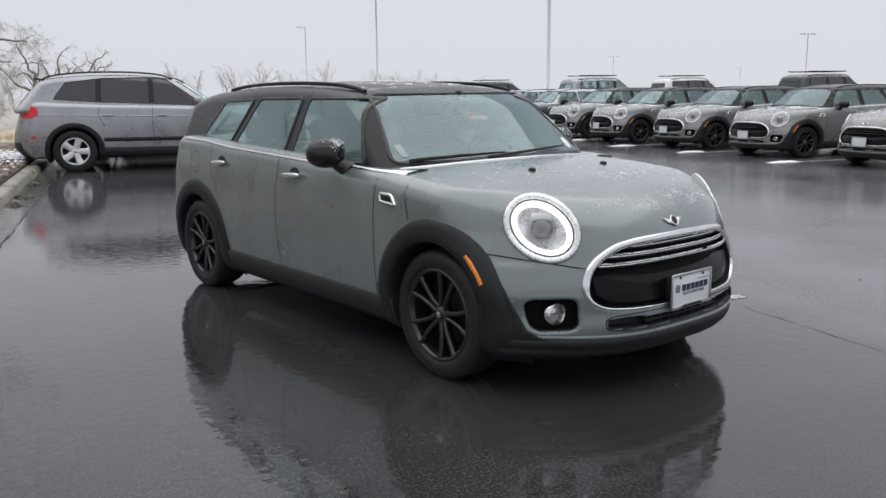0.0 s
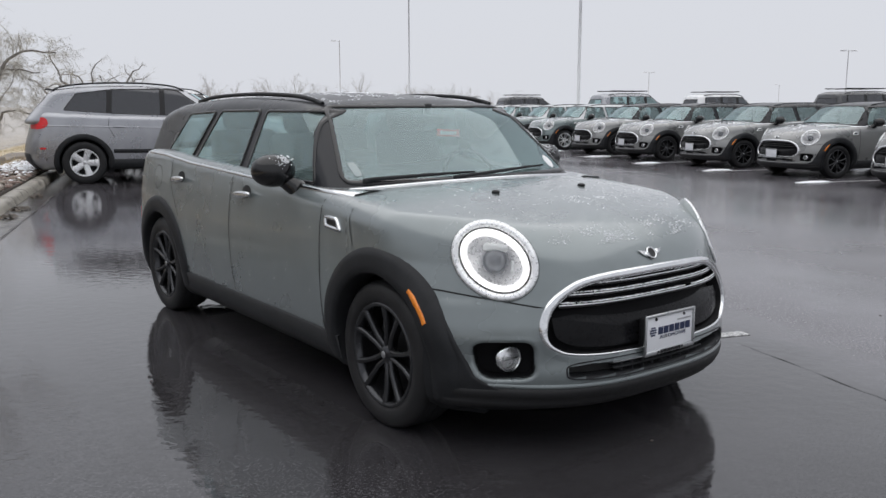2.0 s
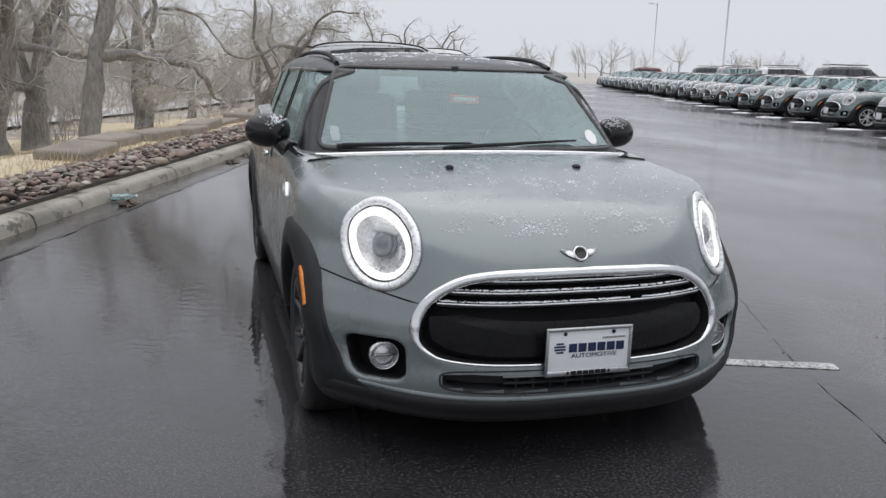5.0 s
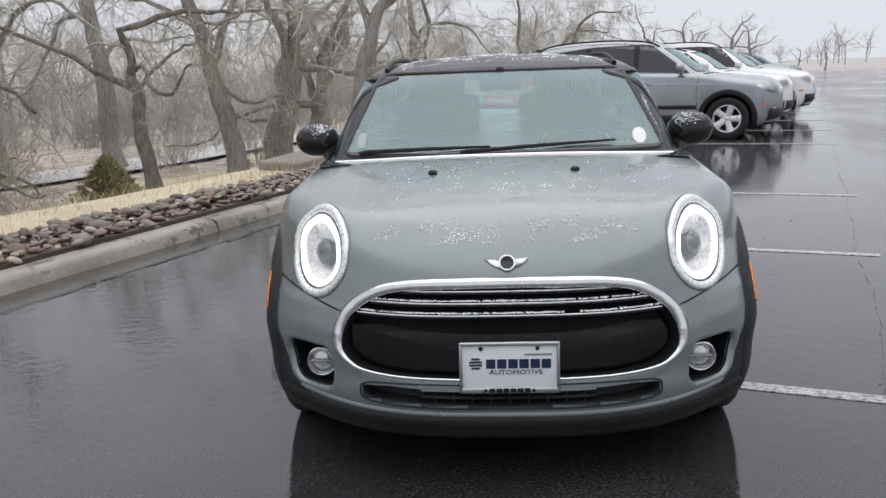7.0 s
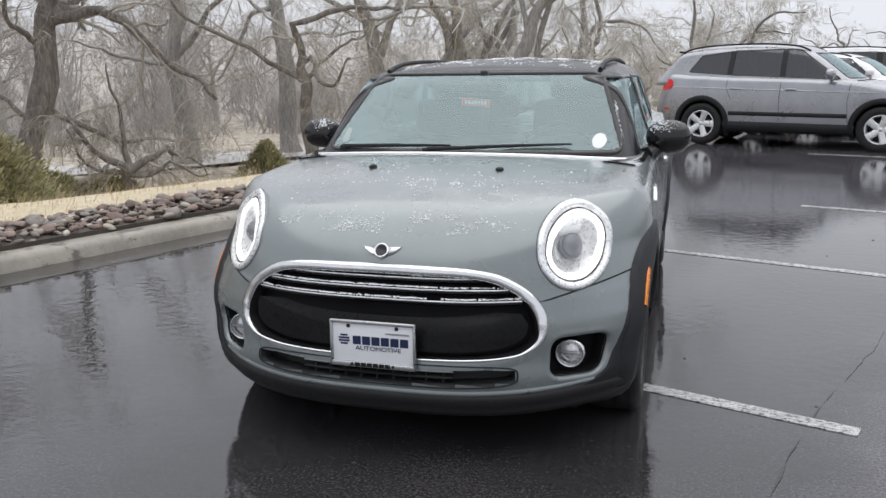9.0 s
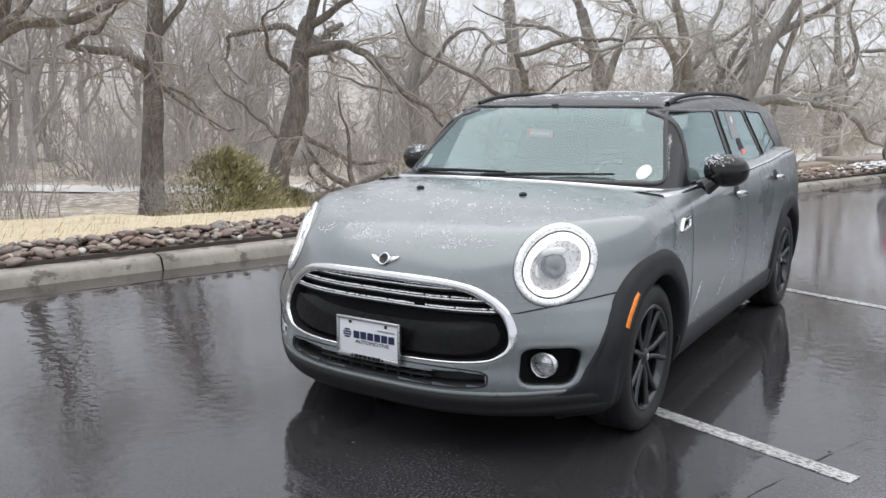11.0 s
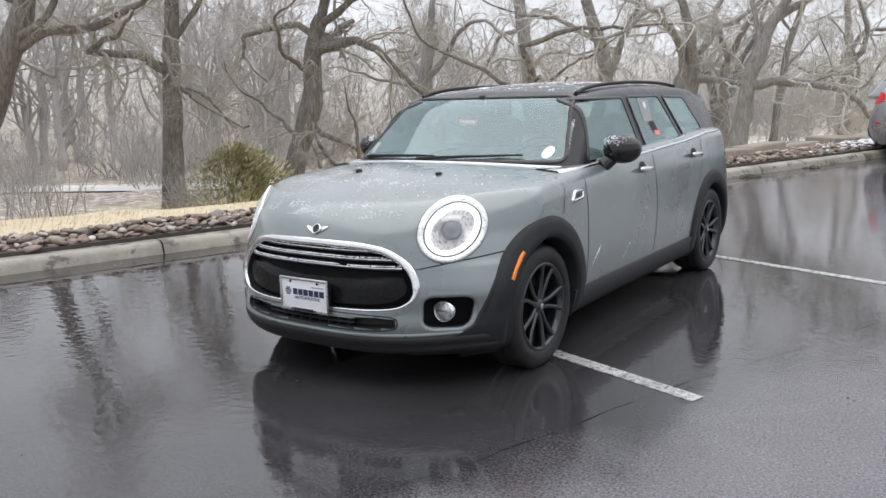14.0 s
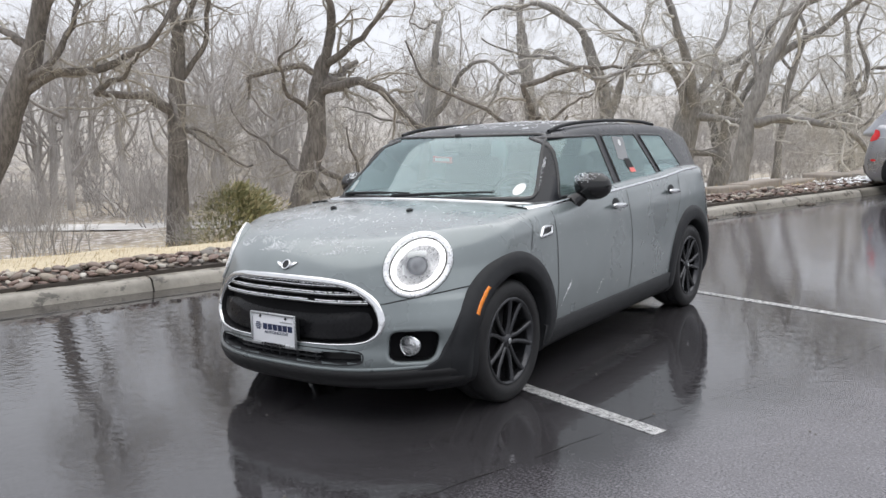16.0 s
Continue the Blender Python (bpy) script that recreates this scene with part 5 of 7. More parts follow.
def build_suv(name, label, s, paint, q, glass, rim, spokes, group="", rack=False, lamp_scale=1.0):
    """A tall five-door off-roader with roof rails."""
    car = thing(name, label, "car", group)
    fb, fc = base_car(car, s, paint, paint, q, GLASS_W, glass)
    pf, pb, pt = on_front(fb), on_front(fb, 3.4, -1), on_top(fb)
    B, F0 = s["base"] / 2, s["front"][1][2]
    zb = s["screen"][1]
    for sx in (-1, 1):
        ps = on_side(fb, sx)
        o = ellipse((sx * 0.66, zb - 0.27), 0.19 * lamp_scale, 0.085, sx * 6, 40, 2.5)
        hl = part("headlight", filled(fb, pf, o, -0.004, 4, 0.02), LAMP_IN, car)
        for k in (-0.06, 0.07):
            c = pf(np.array([[sx * (0.66 + k), zb - 0.27]]))[0]
            part("bulb_ring", moved(revolve([(0.045, 0.0), (0.055, -0.012), (0.062, 0.0)], 20, "y"), Matrix.Translation(Vector(c) + Vector((0, 0.0, 0)))), SATIN, hl)
        ln = part("lens", filled(fb, pf, shrink(o, -0.006), 0.006, 4), LENS, hl)
        ln.visible_shadow = False
        wrap = part("headlight_side", filled(fb, ps, quad_outline([(F0 + 0.10, zb - 0.33), (F0 + 0.36, zb - 0.27), (F0 + 0.44, zb - 0.21), (F0 + 0.14, zb - 0.20)], 0.03), 0.004, 4), LAMP_IN, car)
        part("side_lens", filled(fb, ps, quad_outline([(F0 + 0.10, zb - 0.33), (F0 + 0.36, zb - 0.27), (F0 + 0.44, zb - 0.21), (F0 + 0.14, zb - 0.20)], 0.03), 0.009, 4), LENS, wrap).visible_shadow = False
        part("marker_lamp", filled(fb, ps, ellipse((F0 + 0.30, 0.62), 0.05, 0.018, 0, 20, 3), 0.004, 2), ORANGE, car)
        kid = part("kidney_grille", filled(fb, pf, ellipse((sx * 0.15, zb - 0.36), 0.125, 0.10, 0, 40, 3.2), 0.004, 3), DEEP, car)
        part("grille_ring", band(fb, pf, ellipse((sx * 0.15, zb - 0.36), 0.125, 0.10, 0, 40, 3.2), [(0.008, 0.0), (0.004, 0.014), (-0.010, 0.012), (-0.012, 0.002)]), CHROME, kid)
        part("fog_lamp", filled(fb, pf, ellipse((sx * 0.68, 0.50), 0.05, 0.05, 0, 24), 0.003, 3), LAMP_IN, car)
        # tail lamp wraps round the corner
        part("tail_lamp", filled(fb, pb, ellipse((sx * 0.72, zb - 0.11), 0.17, 0.09, 0, 40, 2.8), 0.006, 3), RED_LAMP, car, "red tail lamp")
        part("tail_lamp", filled(fb, ps, ellipse((s["rear"][1][2] - 0.32, zb - 0.10), 0.14, 0.095, -14, 40, 2.6), 0.006, 3), RED_LAMP, car, "red tail lamp")
        part("reflector", filled(fb, ps, ellipse((s["rear"][1][2] - 0.36, 0.62), 0.05, 0.018, 0, 20, 3), 0.004, 2), RED_LAMP, car)
        seam_line(fb, ps, [(-B + 0.50, zb - 0.05), (-B + 0.53, 0.8), (-B + 0.50, 0.46)], car, 0.008)
        seam_line(fb, ps, [(0.13, zb - 0.02), (0.14, 0.8), (0.12, 0.46)], car, 0.008)
        seam_line(fb, ps, [(1.03, zb), (1.05, 1.0), (0.95, 0.80)], car, 0.008)
        part("waist_moulding", band(fb, ps, np.column_stack([np.linspace(-B + 0.1, 2.1, 60), np.linspace(zb - 0.20, zb - 0.14, 60)]), [(-0.012, 0.0), (-0.002, 0.007), (0.012, 0.0)], False), paint, car)
        pcs = on_side(fc, sx)
        for (_, a), (_, b) in zip(s["windows"], s["windows"][1:]):
            part("pillar_trim", filled(fc, pcs, quad_outline([(a[1][0] - 0.03, a[1][1]), (b[0][0] + 0.03, b[0][1]), (b[3][0] + 0.03, b[3][1] - 0.004), (a[2][0] - 0.03, a[2][1] - 0.004)], 0.012), 0.008, 3), DEEP, car)
        part("door_moulding", band(fb, ps, np.column_stack([np.linspace(-0.95, 0.98, 40), np.full(40, 0.57)]), [(-0.035, 0.0), (-0.03, 0.014), (0.03, 0.014), (0.035, 0.0)], False), TRIM, car)
        for hy in (-0.05, 0.88):
            c = ps(np.array([[hy, zb - 0.155]]))[0]
            part("door_handle", moved(ellipsoid((0, 0, 0), (0.014, 0.10, 0.016), 10, 8, 0.8), Matrix.Translation((c[0] + sx * 0.028, hy, zb - 0.155))), paint, car)
        part("door_mirror", join(moved(ellipsoid((0, 0, 0), (0.12, 0.075, 0.085), 18, 12, 0.8), pose(sx * 1.0, -0.66, zb + 0.10, 0, 0, sx * 8)), tube([(sx * 0.86, -0.66, zb + 0.01), (sx * 0.95, -0.66, zb + 0.06)], 0.03, 8)), s.get("mirror_mat", paint), car)
        ys = np.linspace(-0.25, 1.95, 30)
        top = on_top(fc)(np.column_stack([np.full(30, sx * 0.62), ys]))
        lift = 0.035 * np.clip(1 - np.abs((ys - 0.85) / 1.1) ** 6, 0, 1) + 0.01
        part("roof_rail", tube([(p[0], p[1], p[2] + l) for p, l in zip(top, lift)], 0.016, 8), TRIM, car)
    for side in (pf, pb):
        zs = 0.40
        xs = np.linspace(-0.80, 0.80, 50)
        part("bumper_cladding", band(fb, side, np.column_stack([xs, np.full(50, zs)]), [(-0.13, 0.0), (-0.12, 0.012), (0.0, 0.02), (0.13, 0.012), (0.15, -0.03)], False), TRIM, car)
    part("front_plate", box(0, F0 - 0.03, 0.58, 0.31, 0.014, 0.15, 0.004), WHITE_PLATE, car)
    part("spoiler", moved(box(0, 0, 0, 1.1, 0.20, 0.035, 0.015, 3), pose(0, s["back"][0] - 0.43, zb + 0.475, 8)), DEEP, car)
    xs = np.linspace(-0.72, 0.72, 20)
    part("cowl", band(fb, pt, np.column_stack([xs, s["screen"][0] - 0.05 + 0.14 * xs ** 2]), [(-0.03, 0.0), (-0.02, 0.008), (0.03, 0.004)], False), DEEP, car)
    part("dashboard", box(0, -0.72, zb - 0.06, 1.4, 0.4, 0.12, 0.04), DEEP, car)
    part("cabin_floor", box(0, 0.5, zb - 0.35, 1.5, 3.0, 0.1, 0.02), DEEP, car)
    for sx in (-1, 1):
        for y in (0.15, 1.05):
            part("seat", join(moved(box(0, 0, 0.30, 0.48, 0.14, 0.62, 0.05), pose(sx * 0.38, y, zb - 0.30, -12)), moved(box(0, 0, 0.72, 0.28, 0.1, 0.18, 0.04), pose(sx * 0.38, y, zb - 0.30, -12))), SEAT, car)
    if rack:
        rack_z = s["roof"][1][3]
        for y in (0.1, 0.5, 0.9, 1.3, 1.7):
            part("rack_bar", tube([(-0.6, y, rack_z + 0.09), (0.6, y, rack_z + 0.09)], 0.018, 6), DEEP, car)
        for x in (-0.58, 0.58):
            part("rack_rail", tube([(x, -0.05, rack_z + 0.10), (x, 1.85, rack_z + 0.10)], 0.02, 6), DEEP, car)
    add_wheels(car, s, rim, spokes, 0, q)
    return car


def facing(u, v, towards_kerb, dz=0.0, yaw=0.0):
    """A stand in a stall; cars with their tail to the kerb tilt with the asphalt's rise."""
    rise = 0.0 if towards_kerb else lot_z(u - 1.467)
    p = uv(u, v, dz + rise / 2)
    return pose(p.x, p.y, p.z, 0, 0, (-109.03 if towards_kerb else 70.97) + yaw) @ pose(0, 0, 0, math.degrees(rise / 2.933))


PAINT_SUV = car_paint("silver_grey_metallic_paint", (0.33, 0.337, 0.36), 0.5, 0.72)
PAINT_WHITE = car_paint("white_car_paint", (0.82, 0.82, 0.83), 0.5, 0.0)
PAINT_DARK = car_paint("dark_car_paint", (0.03, 0.032, 0.036), 0.5, 0.2)
PAINT_RED = car_paint("dark_red_car_paint", (0.22, 0.02, 0.02), 0.5, 0.2)
suv = build_suv("grey_suv", "silver-grey off-road car with black roof rails and dark windows", SUV, PAINT_SUV, 0.7, GLASS_D, RIM_SILVER, 5)
suv.matrix_basis = facing(-1.10, 12.05, False)
TALL = dict(SUV, roof=([-0.5, -0.2, 0.3, 0.9, 1.5, 2.0, 2.3], [1.66, 1.75, 1.81, 1.82, 1.81, 1.78, 1.74]), back=(2.36, 1.15, 0.30, 0.06),
            windows=[("front", [(-0.66, 1.20), (0.10, 1.20), (0.10, 1.68), (-0.20, 1.66)]), ("rear", [(0.17, 1.20), (1.02, 1.21), (0.98, 1.69), (0.17, 1.69)]), ("quarter", [(1.09, 1.21), (1.95, 1.23), (1.88, 1.66), (1.05, 1.68)])],
            screen_quad=[(-0.74, 1.18), (0.74, 1.18), (0.60, 1.67), (-0.60, 1.67)])
LOW = dict(SUV, roof=([-0.5, -0.2, 0.3, 0.9, 1.5, 2.0, 2.3], [1.53, 1.60, 1.64, 1.64, 1.61, 1.56, 1.50]),
           windows=[("front", [(-0.66, 1.185), (0.10, 1.195), (0.10, 1.53), (-0.26, 1.52)]), ("rear", [(0.17, 1.197), (1.02, 1.215), (0.98, 1.53), (0.17, 1.535)]), ("quarter", [(1.09, 1.22), (1.70, 1.26), (1.50, 1.49), (1.05, 1.52)])],
           screen_quad=[(-0.74, 1.18), (0.74, 1.18), (0.60, 1.54), (-0.60, 1.54)], rear_quad=[(-0.60, 1.20), (0.60, 1.20), (0.52, 1.48), (-0.52, 1.48)])
w1 = build_suv("white_crossover", "clean white crossover car parked beside the grey off-roader", LOW, PAINT_WHITE, 0.3, GLASS_D, RIM_SILVER, 5)
w1.matrix_basis = facing(-0.95, 14.85, False)
w2 = build_suv("white_suv", "large white off-road car with dark windows and tall body", TALL, PAINT_WHITE, 0.3, GLASS_D, RIM_SILVER, 6)
w2.matrix_basis = facing(-0.5, 17.95, False)
d1 = build_suv("dark_crossover", "dark crossover car parked along the kerb", LOW, PAINT_DARK, 0.15, GLASS_D, RIM_SILVER, 5, "cars along the kerb")
d1.matrix_basis = facing(-1.0, 28.0, False)
for v, u in ((30.8, -0.9), (36.4, -0.7), (42.0, -0.9)):
    copy_thing(d1, facing(u, v, False))
s1 = build_suv("silver_crossover", "silver crossover car parked along the kerb", LOW, PAINT_SUV, 0.15, GLASS_D, RIM_SILVER, 5, "cars along the kerb")
s1.matrix_basis = facing(-0.9, 25.2, False)
for v, u in ((33.6, -1.0), (39.2, -0.8)):
    copy_thing(s1, facing(u, v, False))

# the opposite row: like cars, nose to the aisle
row_a, _, _ = build_clubman("estate_car", "warm grey estate car with black roof in a wet row", PAINT_ROW, ROOF_BLACK, 0.22, group="row of parked estate cars", lit=False)
row_b, _, _ = build_clubman("pale_roof_estate_car", "dark green-grey estate car with pale roof in a wet row", PAINT_GREEN, ROOF_LIGHT, 0.15, RIM_SILVER, "row of parked estate cars", False)
random.seed(12)
place_a, place_b = [], []
for k in range(-2, 24):
    m = facing(10.08 + 2.147 + random.uniform(-0.08, 0.1), 8.79 + 2.86 * k + random.uniform(-0.08, 0.08), True, 0, random.uniform(-1.2, 1.2))
    (place_a if k <= 3 or k in (9, 10, 14, 17) else place_b).append(m)
for ob, ms in ((row_a, place_a), (row_b, place_b)):
    ob.matrix_basis = ms[0]
    for m in ms[1:]:
        copy_thing(ob, m)

# taller cars parked behind that row
b1 = build_suv("tall_silver_suv", "silver off-road car with roof rack behind the row", TALL, PAINT_SUV, 0.2, GLASS_S, RIM_SILVER, 6, "cars behind the row", True)
b2 = build_suv("tall_white_suv", "white off-road car with roof rack behind the row", TALL, PAINT_WHITE, 0.15, GLASS_D, RIM_SILVER, 6, "cars behind the row", True)
b3 = build_suv("tall_black_suv", "black off-road car with roof rack behind the row", TALL, PAINT_DARK, 0.15, GLASS_D, RIM_SILVER, 6, "cars behind the row", True)
for ob, ps in ((b1, ((19.6, 29.6), (20.0, 62.0))), (b2, ((25.2, 30.5), (20.0, 52.0))), (b3, ((26.0, 22.5), (20.0, 42.0), (20.0, 70.0)))):
    ob.matrix_basis = facing(*ps[0], False, 0.12)
    for u, v in ps[1:]:
        copy_thing(ob, facing(u, v, False, 0.12))
red = build_suv("red_suv", "dark red off-road car at the row's far end", TALL, PAINT_RED, 0.15, GLASS_D, RIM_SILVER, 6)
red.matrix_basis = facing(14.0, 76.5, True)


# ---- trees and undergrowth ----
def perp(d):
    a = np.cross(d, np.array((0.37, 0.61, 0.70)))
    return a / np.maximum(np.linalg.norm(a, axis=-1, keepdims=True), 1e-6)


def tubes(P, R, sides):
    """Tapered tubes along many paths at once: P is paths x points x 3, R paths x points."""
    n, k, _ = P.shape
    t = np.gradient(P, axis=1)
    t /= np.maximum(np.linalg.norm(t, axis=2, keepdims=True), 1e-9)
    a = perp(t)
    b = np.cross(t, a)
    ang = np.arange(sides) * 2 * math.pi / sides
    V = P[:, :, None, :] + R[:, :, None, None] * (a[:, :, None, :] * np.cos(ang)[None, None, :, None] + b[:, :, None, :] * np.sin(ang)[None, None, :, None])
    i, j, s = np.meshgrid(np.arange(n), np.arange(k - 1), np.arange(sides), indexing="ij")
    base = i * k * sides + j * sides
    s2 = (s + 1) % sides
    F = np.stack([base + s, base + s2, base + sides + s2, base + sides + s], -1).reshape(-1, 4)
    return V.reshape(-1, 3), F


def spikes(P, R):
    """Fine twig ends, each one thin tapering strip, as quads."""
    a = perp(P[:, -1] - P[:, 0])
    n = len(P)
    V = np.stack([P[:, 0] - a * R[:, :1], P[:, 0] + a * R[:, :1], (P[:, 0] + P[:, -1]) / 2 + a * R[:, :1] * 0.7, P[:, -1]], 1).reshape(-1, 3)
    return V, np.arange(n * 4).reshape(-1, 4)


def grow(rng, start, way, length, radius, k, gnarl, pull):
    """Lets many branches wander at once. Returns their paths, radii and last ways."""
    n = len(start)
    P, D = [start], way
    step = (length / (k - 1))[:, None]
    for _ in range(k - 1):
        D = D + rng.normal(0, gnarl, (n, 3)) * (0.85 + 0.9 * (rng.random((n, 1)) < 0.2)) + np.array((0, 0, 1.0)) * pull
        D = D / np.linalg.norm(D, axis=1, keepdims=True)
        P.append(P[-1] + D * step)
    P = np.stack(P, 1)
    R = radius[:, None] * np.linspace(1, 0.42, k)[None, :]
    return P, R


def sprout(rng, P, R, m, lo, spread, length, rad):
    """Children of many branches: m on each, from lo of its length outwards."""
    n, k, _ = P.shape
    t = (lo + (1 - lo) * (np.arange(m)[None, :] + rng.random((n, m))) / m) * (k - 1)
    i = np.clip(t.astype(int), 0, k - 2)
    f = (t - i)[..., None]
    rows = np.arange(n)[:, None]
    start = P[rows, i] * (1 - f) + P[rows, i + 1] * f
    d = P[rows, i + 1] - P[rows, i]
    seg = np.linalg.norm(P[:, 1] - P[:, 0], axis=1)[:, None] * (k - 1)
    d = d / np.maximum(np.linalg.norm(d, axis=2, keepdims=True), 1e-9)
    side = rng.normal(0, 1, d.shape)
    side -= d * (side * d).sum(2, keepdims=True)
    side /= np.maximum(np.linalg.norm(side, axis=2, keepdims=True), 1e-6)
    ang = spread * (0.75 + 0.5 * rng.random((n, m, 1)))
    way = d * np.cos(ang) + side * np.sin(ang)
    rr = np.minimum(R[rows, i] * rad * (0.7 + 0.5 * rng.random((n, m))), R[rows, i] * 0.9)
    ll = seg * length * (0.6 + 0.7 * rng.random((n, m)))
    return start.reshape(-1, 3), way.reshape(-1, 3), ll.ravel(), rr.ravel()


def stacked(parts):
    V, F, n = [], [], 0
    for v, f in parts:
        V.append(v)
        F.append(f + n)
        n += len(v)
    return np.concatenate(V), np.concatenate(F)


def np_part(name, V, F, mat, parent=None, label=""):
    me = bpy.data.meshes.new(name)
    me.vertices.add(len(V))
    me.vertices.foreach_set("co", np.asarray(V, np.float32).ravel())
    k = F.shape[1]
    me.loops.add(F.size)
    me.loops.foreach_set("vertex_index", F.astype(np.int32).ravel())
    me.polygons.add(len(F))
    me.polygons.foreach_set("loop_start", np.arange(0, F.size, k, dtype=np.int32))
    me.update(calc_edges=True)
    me.materials.append(mat)
    me.polygons.foreach_set("use_smooth", np.ones(len(F), bool))
    me.validate()
    ob = new(name, me)
    if parent:
        ob.parent = parent
    if label:
        tagged(ob, label)
    return ob


def bare_tree(seed, trunk, r0, limbs, right, dense=1.0):
    """Bark and twigs of a bare old tree. trunk: (sideways, height) points; limbs: (share of the trunk, sideways, up, depth, length, radius)."""
    rng = np.random.default_rng(seed)
    dense *= 0.8
    rx, ry = right
    pts = np.array(trunk, float)
    t = np.linspace(0, 1, 14)
    d = np.linspace(0, 1, len(pts))
    lat, hz = np.interp(t, d, pts[:, 0]), np.interp(t, d, pts[:, 1])
    lat = lat + 0.05 * np.sin(t * 9 + seed)
    T = np.column_stack([lat * rx, lat * ry, hz])
    T[:, :2] += np.cumsum(rng.normal(0, 0.035, (14, 2)), 0)
    TR = (1 + rng.normal(0, 0.05, 14)) * r0 * np.interp(t, [0, 0.05, 0.15, 1], [1.55, 1.2, 1.0, 0.62])
    wood = [tubes(T[None], TR[None], 14)]
    st, wy, ln, rd = [], [], [], []
    for share, a, up, dep, L, r in limbs:
        k = share * 13
        i = min(int(k), 12)
        p = T[i] * (1 - (k - i)) + T[i + 1] * (k - i)
        w = np.array((a * rx - dep * ry, a * ry + dep * rx, up))
        st.append(p), wy.append(w / np.linalg.norm(w)), ln.append(L), rd.append(r)
    P, R = grow(rng, np.array(st), np.array(wy), np.array(ln, float) * 0.88, np.array(rd, float) * 0.74, 18, 0.23, 0.012)
    R = R * np.linspace(1, 0.55, 18)[None, :] * (1 + rng.normal(0, 0.06, R.shape))
    wood += [tubes(P[i:i + 1], R[i:i + 1], 8) for i in range(len(P))]
    s2 = sprout(rng, P, R, int(10 * dense) + 3, 0.12, 0.95, 0.34, 0.42)
    P2, R2 = grow(rng, *s2, 9, 0.27, -0.01)
    tw = [tubes(P2, R2, 5)]
    s3 = sprout(rng, P2, R2, int(5 * dense) + 2, 0.12, 0.85, 0.45, 0.46)
    P3, R3 = grow(rng, *s3, 6, 0.28, -0.06)
    tw.append(tubes(P3, R3, 3))
    s4 = sprout(rng, P3, R3, int(5 * dense) + 2, 0.1, 0.85, 0.55, 0.55)
    P4, R4 = grow(rng, s4[0], s4[1], s4[2], np.clip(s4[3] * 0.8, 0.0042, 0.0075), 3, 0.26, -0.22)
    tw.append(tubes(P4, R4, 3))
    s5 = sprout(rng, P4, R4, int(5 * dense) + 2, 0.1, 0.75, 0.7, 0.8)
    P5, R5 = grow(rng, s5[0], s5[1], s5[2] * 0.8, np.clip(s5[3], 0.0028, 0.0042), 3, 0.24, -0.38)
    tw.append(spikes(P5, R5))
    return wood, stacked(tw)


def plant(name, label, u, v, geo, group="bare trees on the bank", scale=1.0, sink=0.25):
    z = float(land_z(u, v)) - sink
    tree = thing(name, label, "tree", group)
    p = uv(u, v, z)
    tree.matrix_basis = Matrix.Translation(p) @ Matrix.Scale(scale, 4)
    # from v = 14 on, trees take the colours paled for haze
    bark, twig = (BARK, TWIG) if v < 14 else (BARK_HAZED, TWIG_HAZED)
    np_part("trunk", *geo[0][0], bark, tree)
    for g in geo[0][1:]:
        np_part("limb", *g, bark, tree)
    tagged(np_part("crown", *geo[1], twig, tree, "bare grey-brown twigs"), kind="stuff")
    return tree


R16, R7, R3 = (0.81, 0.58), (0.99, 0.08), (0.87, -0.49)
OLD = "old bare cottonwood with furrowed bark"
plant("cottonwood", OLD, -20.3, 4.3, bare_tree(11, [(0, 0), (0.05, 2.2), (0.15, 3.6), (0.3, 5.0), (0.5, 6.4)], 0.31,
      [(0.62, -0.75, 0.9, 0.2, 6.5, 0.21), (1.0, 0.35, 1.0, -0.2, 6.0, 0.22), (0.78, 0.8, 0.55, 0.3, 5.5, 0.15), (0.70, -0.9, 0.15, -0.5, 5.0, 0.13), (0.9, -0.2, 1.0, 0.6, 6.0, 0.17), (0.5, 0.7, 0.25, 0.7, 3.5, 0.09)], R16))
plant("cottonwood", OLD + ", leaning", -20.8, 8.4, bare_tree(23, [(0, 0), (0.35, 2.0), (0.8, 3.6), (1.0, 5.0), (1.3, 6.0)], 0.37,
      [(0.72, 1.0, 0.35, -0.2, 6.5, 0.27), (1.0, 0.2, 1.0, 0.3, 6.5, 0.24), (0.85, -0.8, 0.6, 0.2, 6.0, 0.17), (0.35, 0.9, -0.12, 0.3, 6.0, 0.15), (0.30, -0.8, 0.15, 0.4, 4.5, 0.11), (0.9, 0.7, 0.7, -0.5, 6.0, 0.19), (0.6, -0.6, 0.5, -0.6, 5.0, 0.14), (0.74, 0.95, 0.7, -0.1, 2.4, 0.44)], R16))
plant("cottonwood", OLD + ", leaning hard", -21.3, -1.5, bare_tree(31, [(0, 0), (0.9, 2.0), (1.9, 4.0), (2.6, 5.4), (3.2, 7.0)], 0.38,
      [(0.62, 1.0, 0.35, 0.1, 7.0, 0.22), (0.70, 1.0, 0.15, -0.3, 6.0, 0.16), (1.0, 0.25, 1.0, 0.2, 6.0, 0.25), (0.8, -0.6, 0.8, 0.4, 5.0, 0.17), (0.9, 0.6, 0.8, -0.4, 5.5, 0.17)], R16))
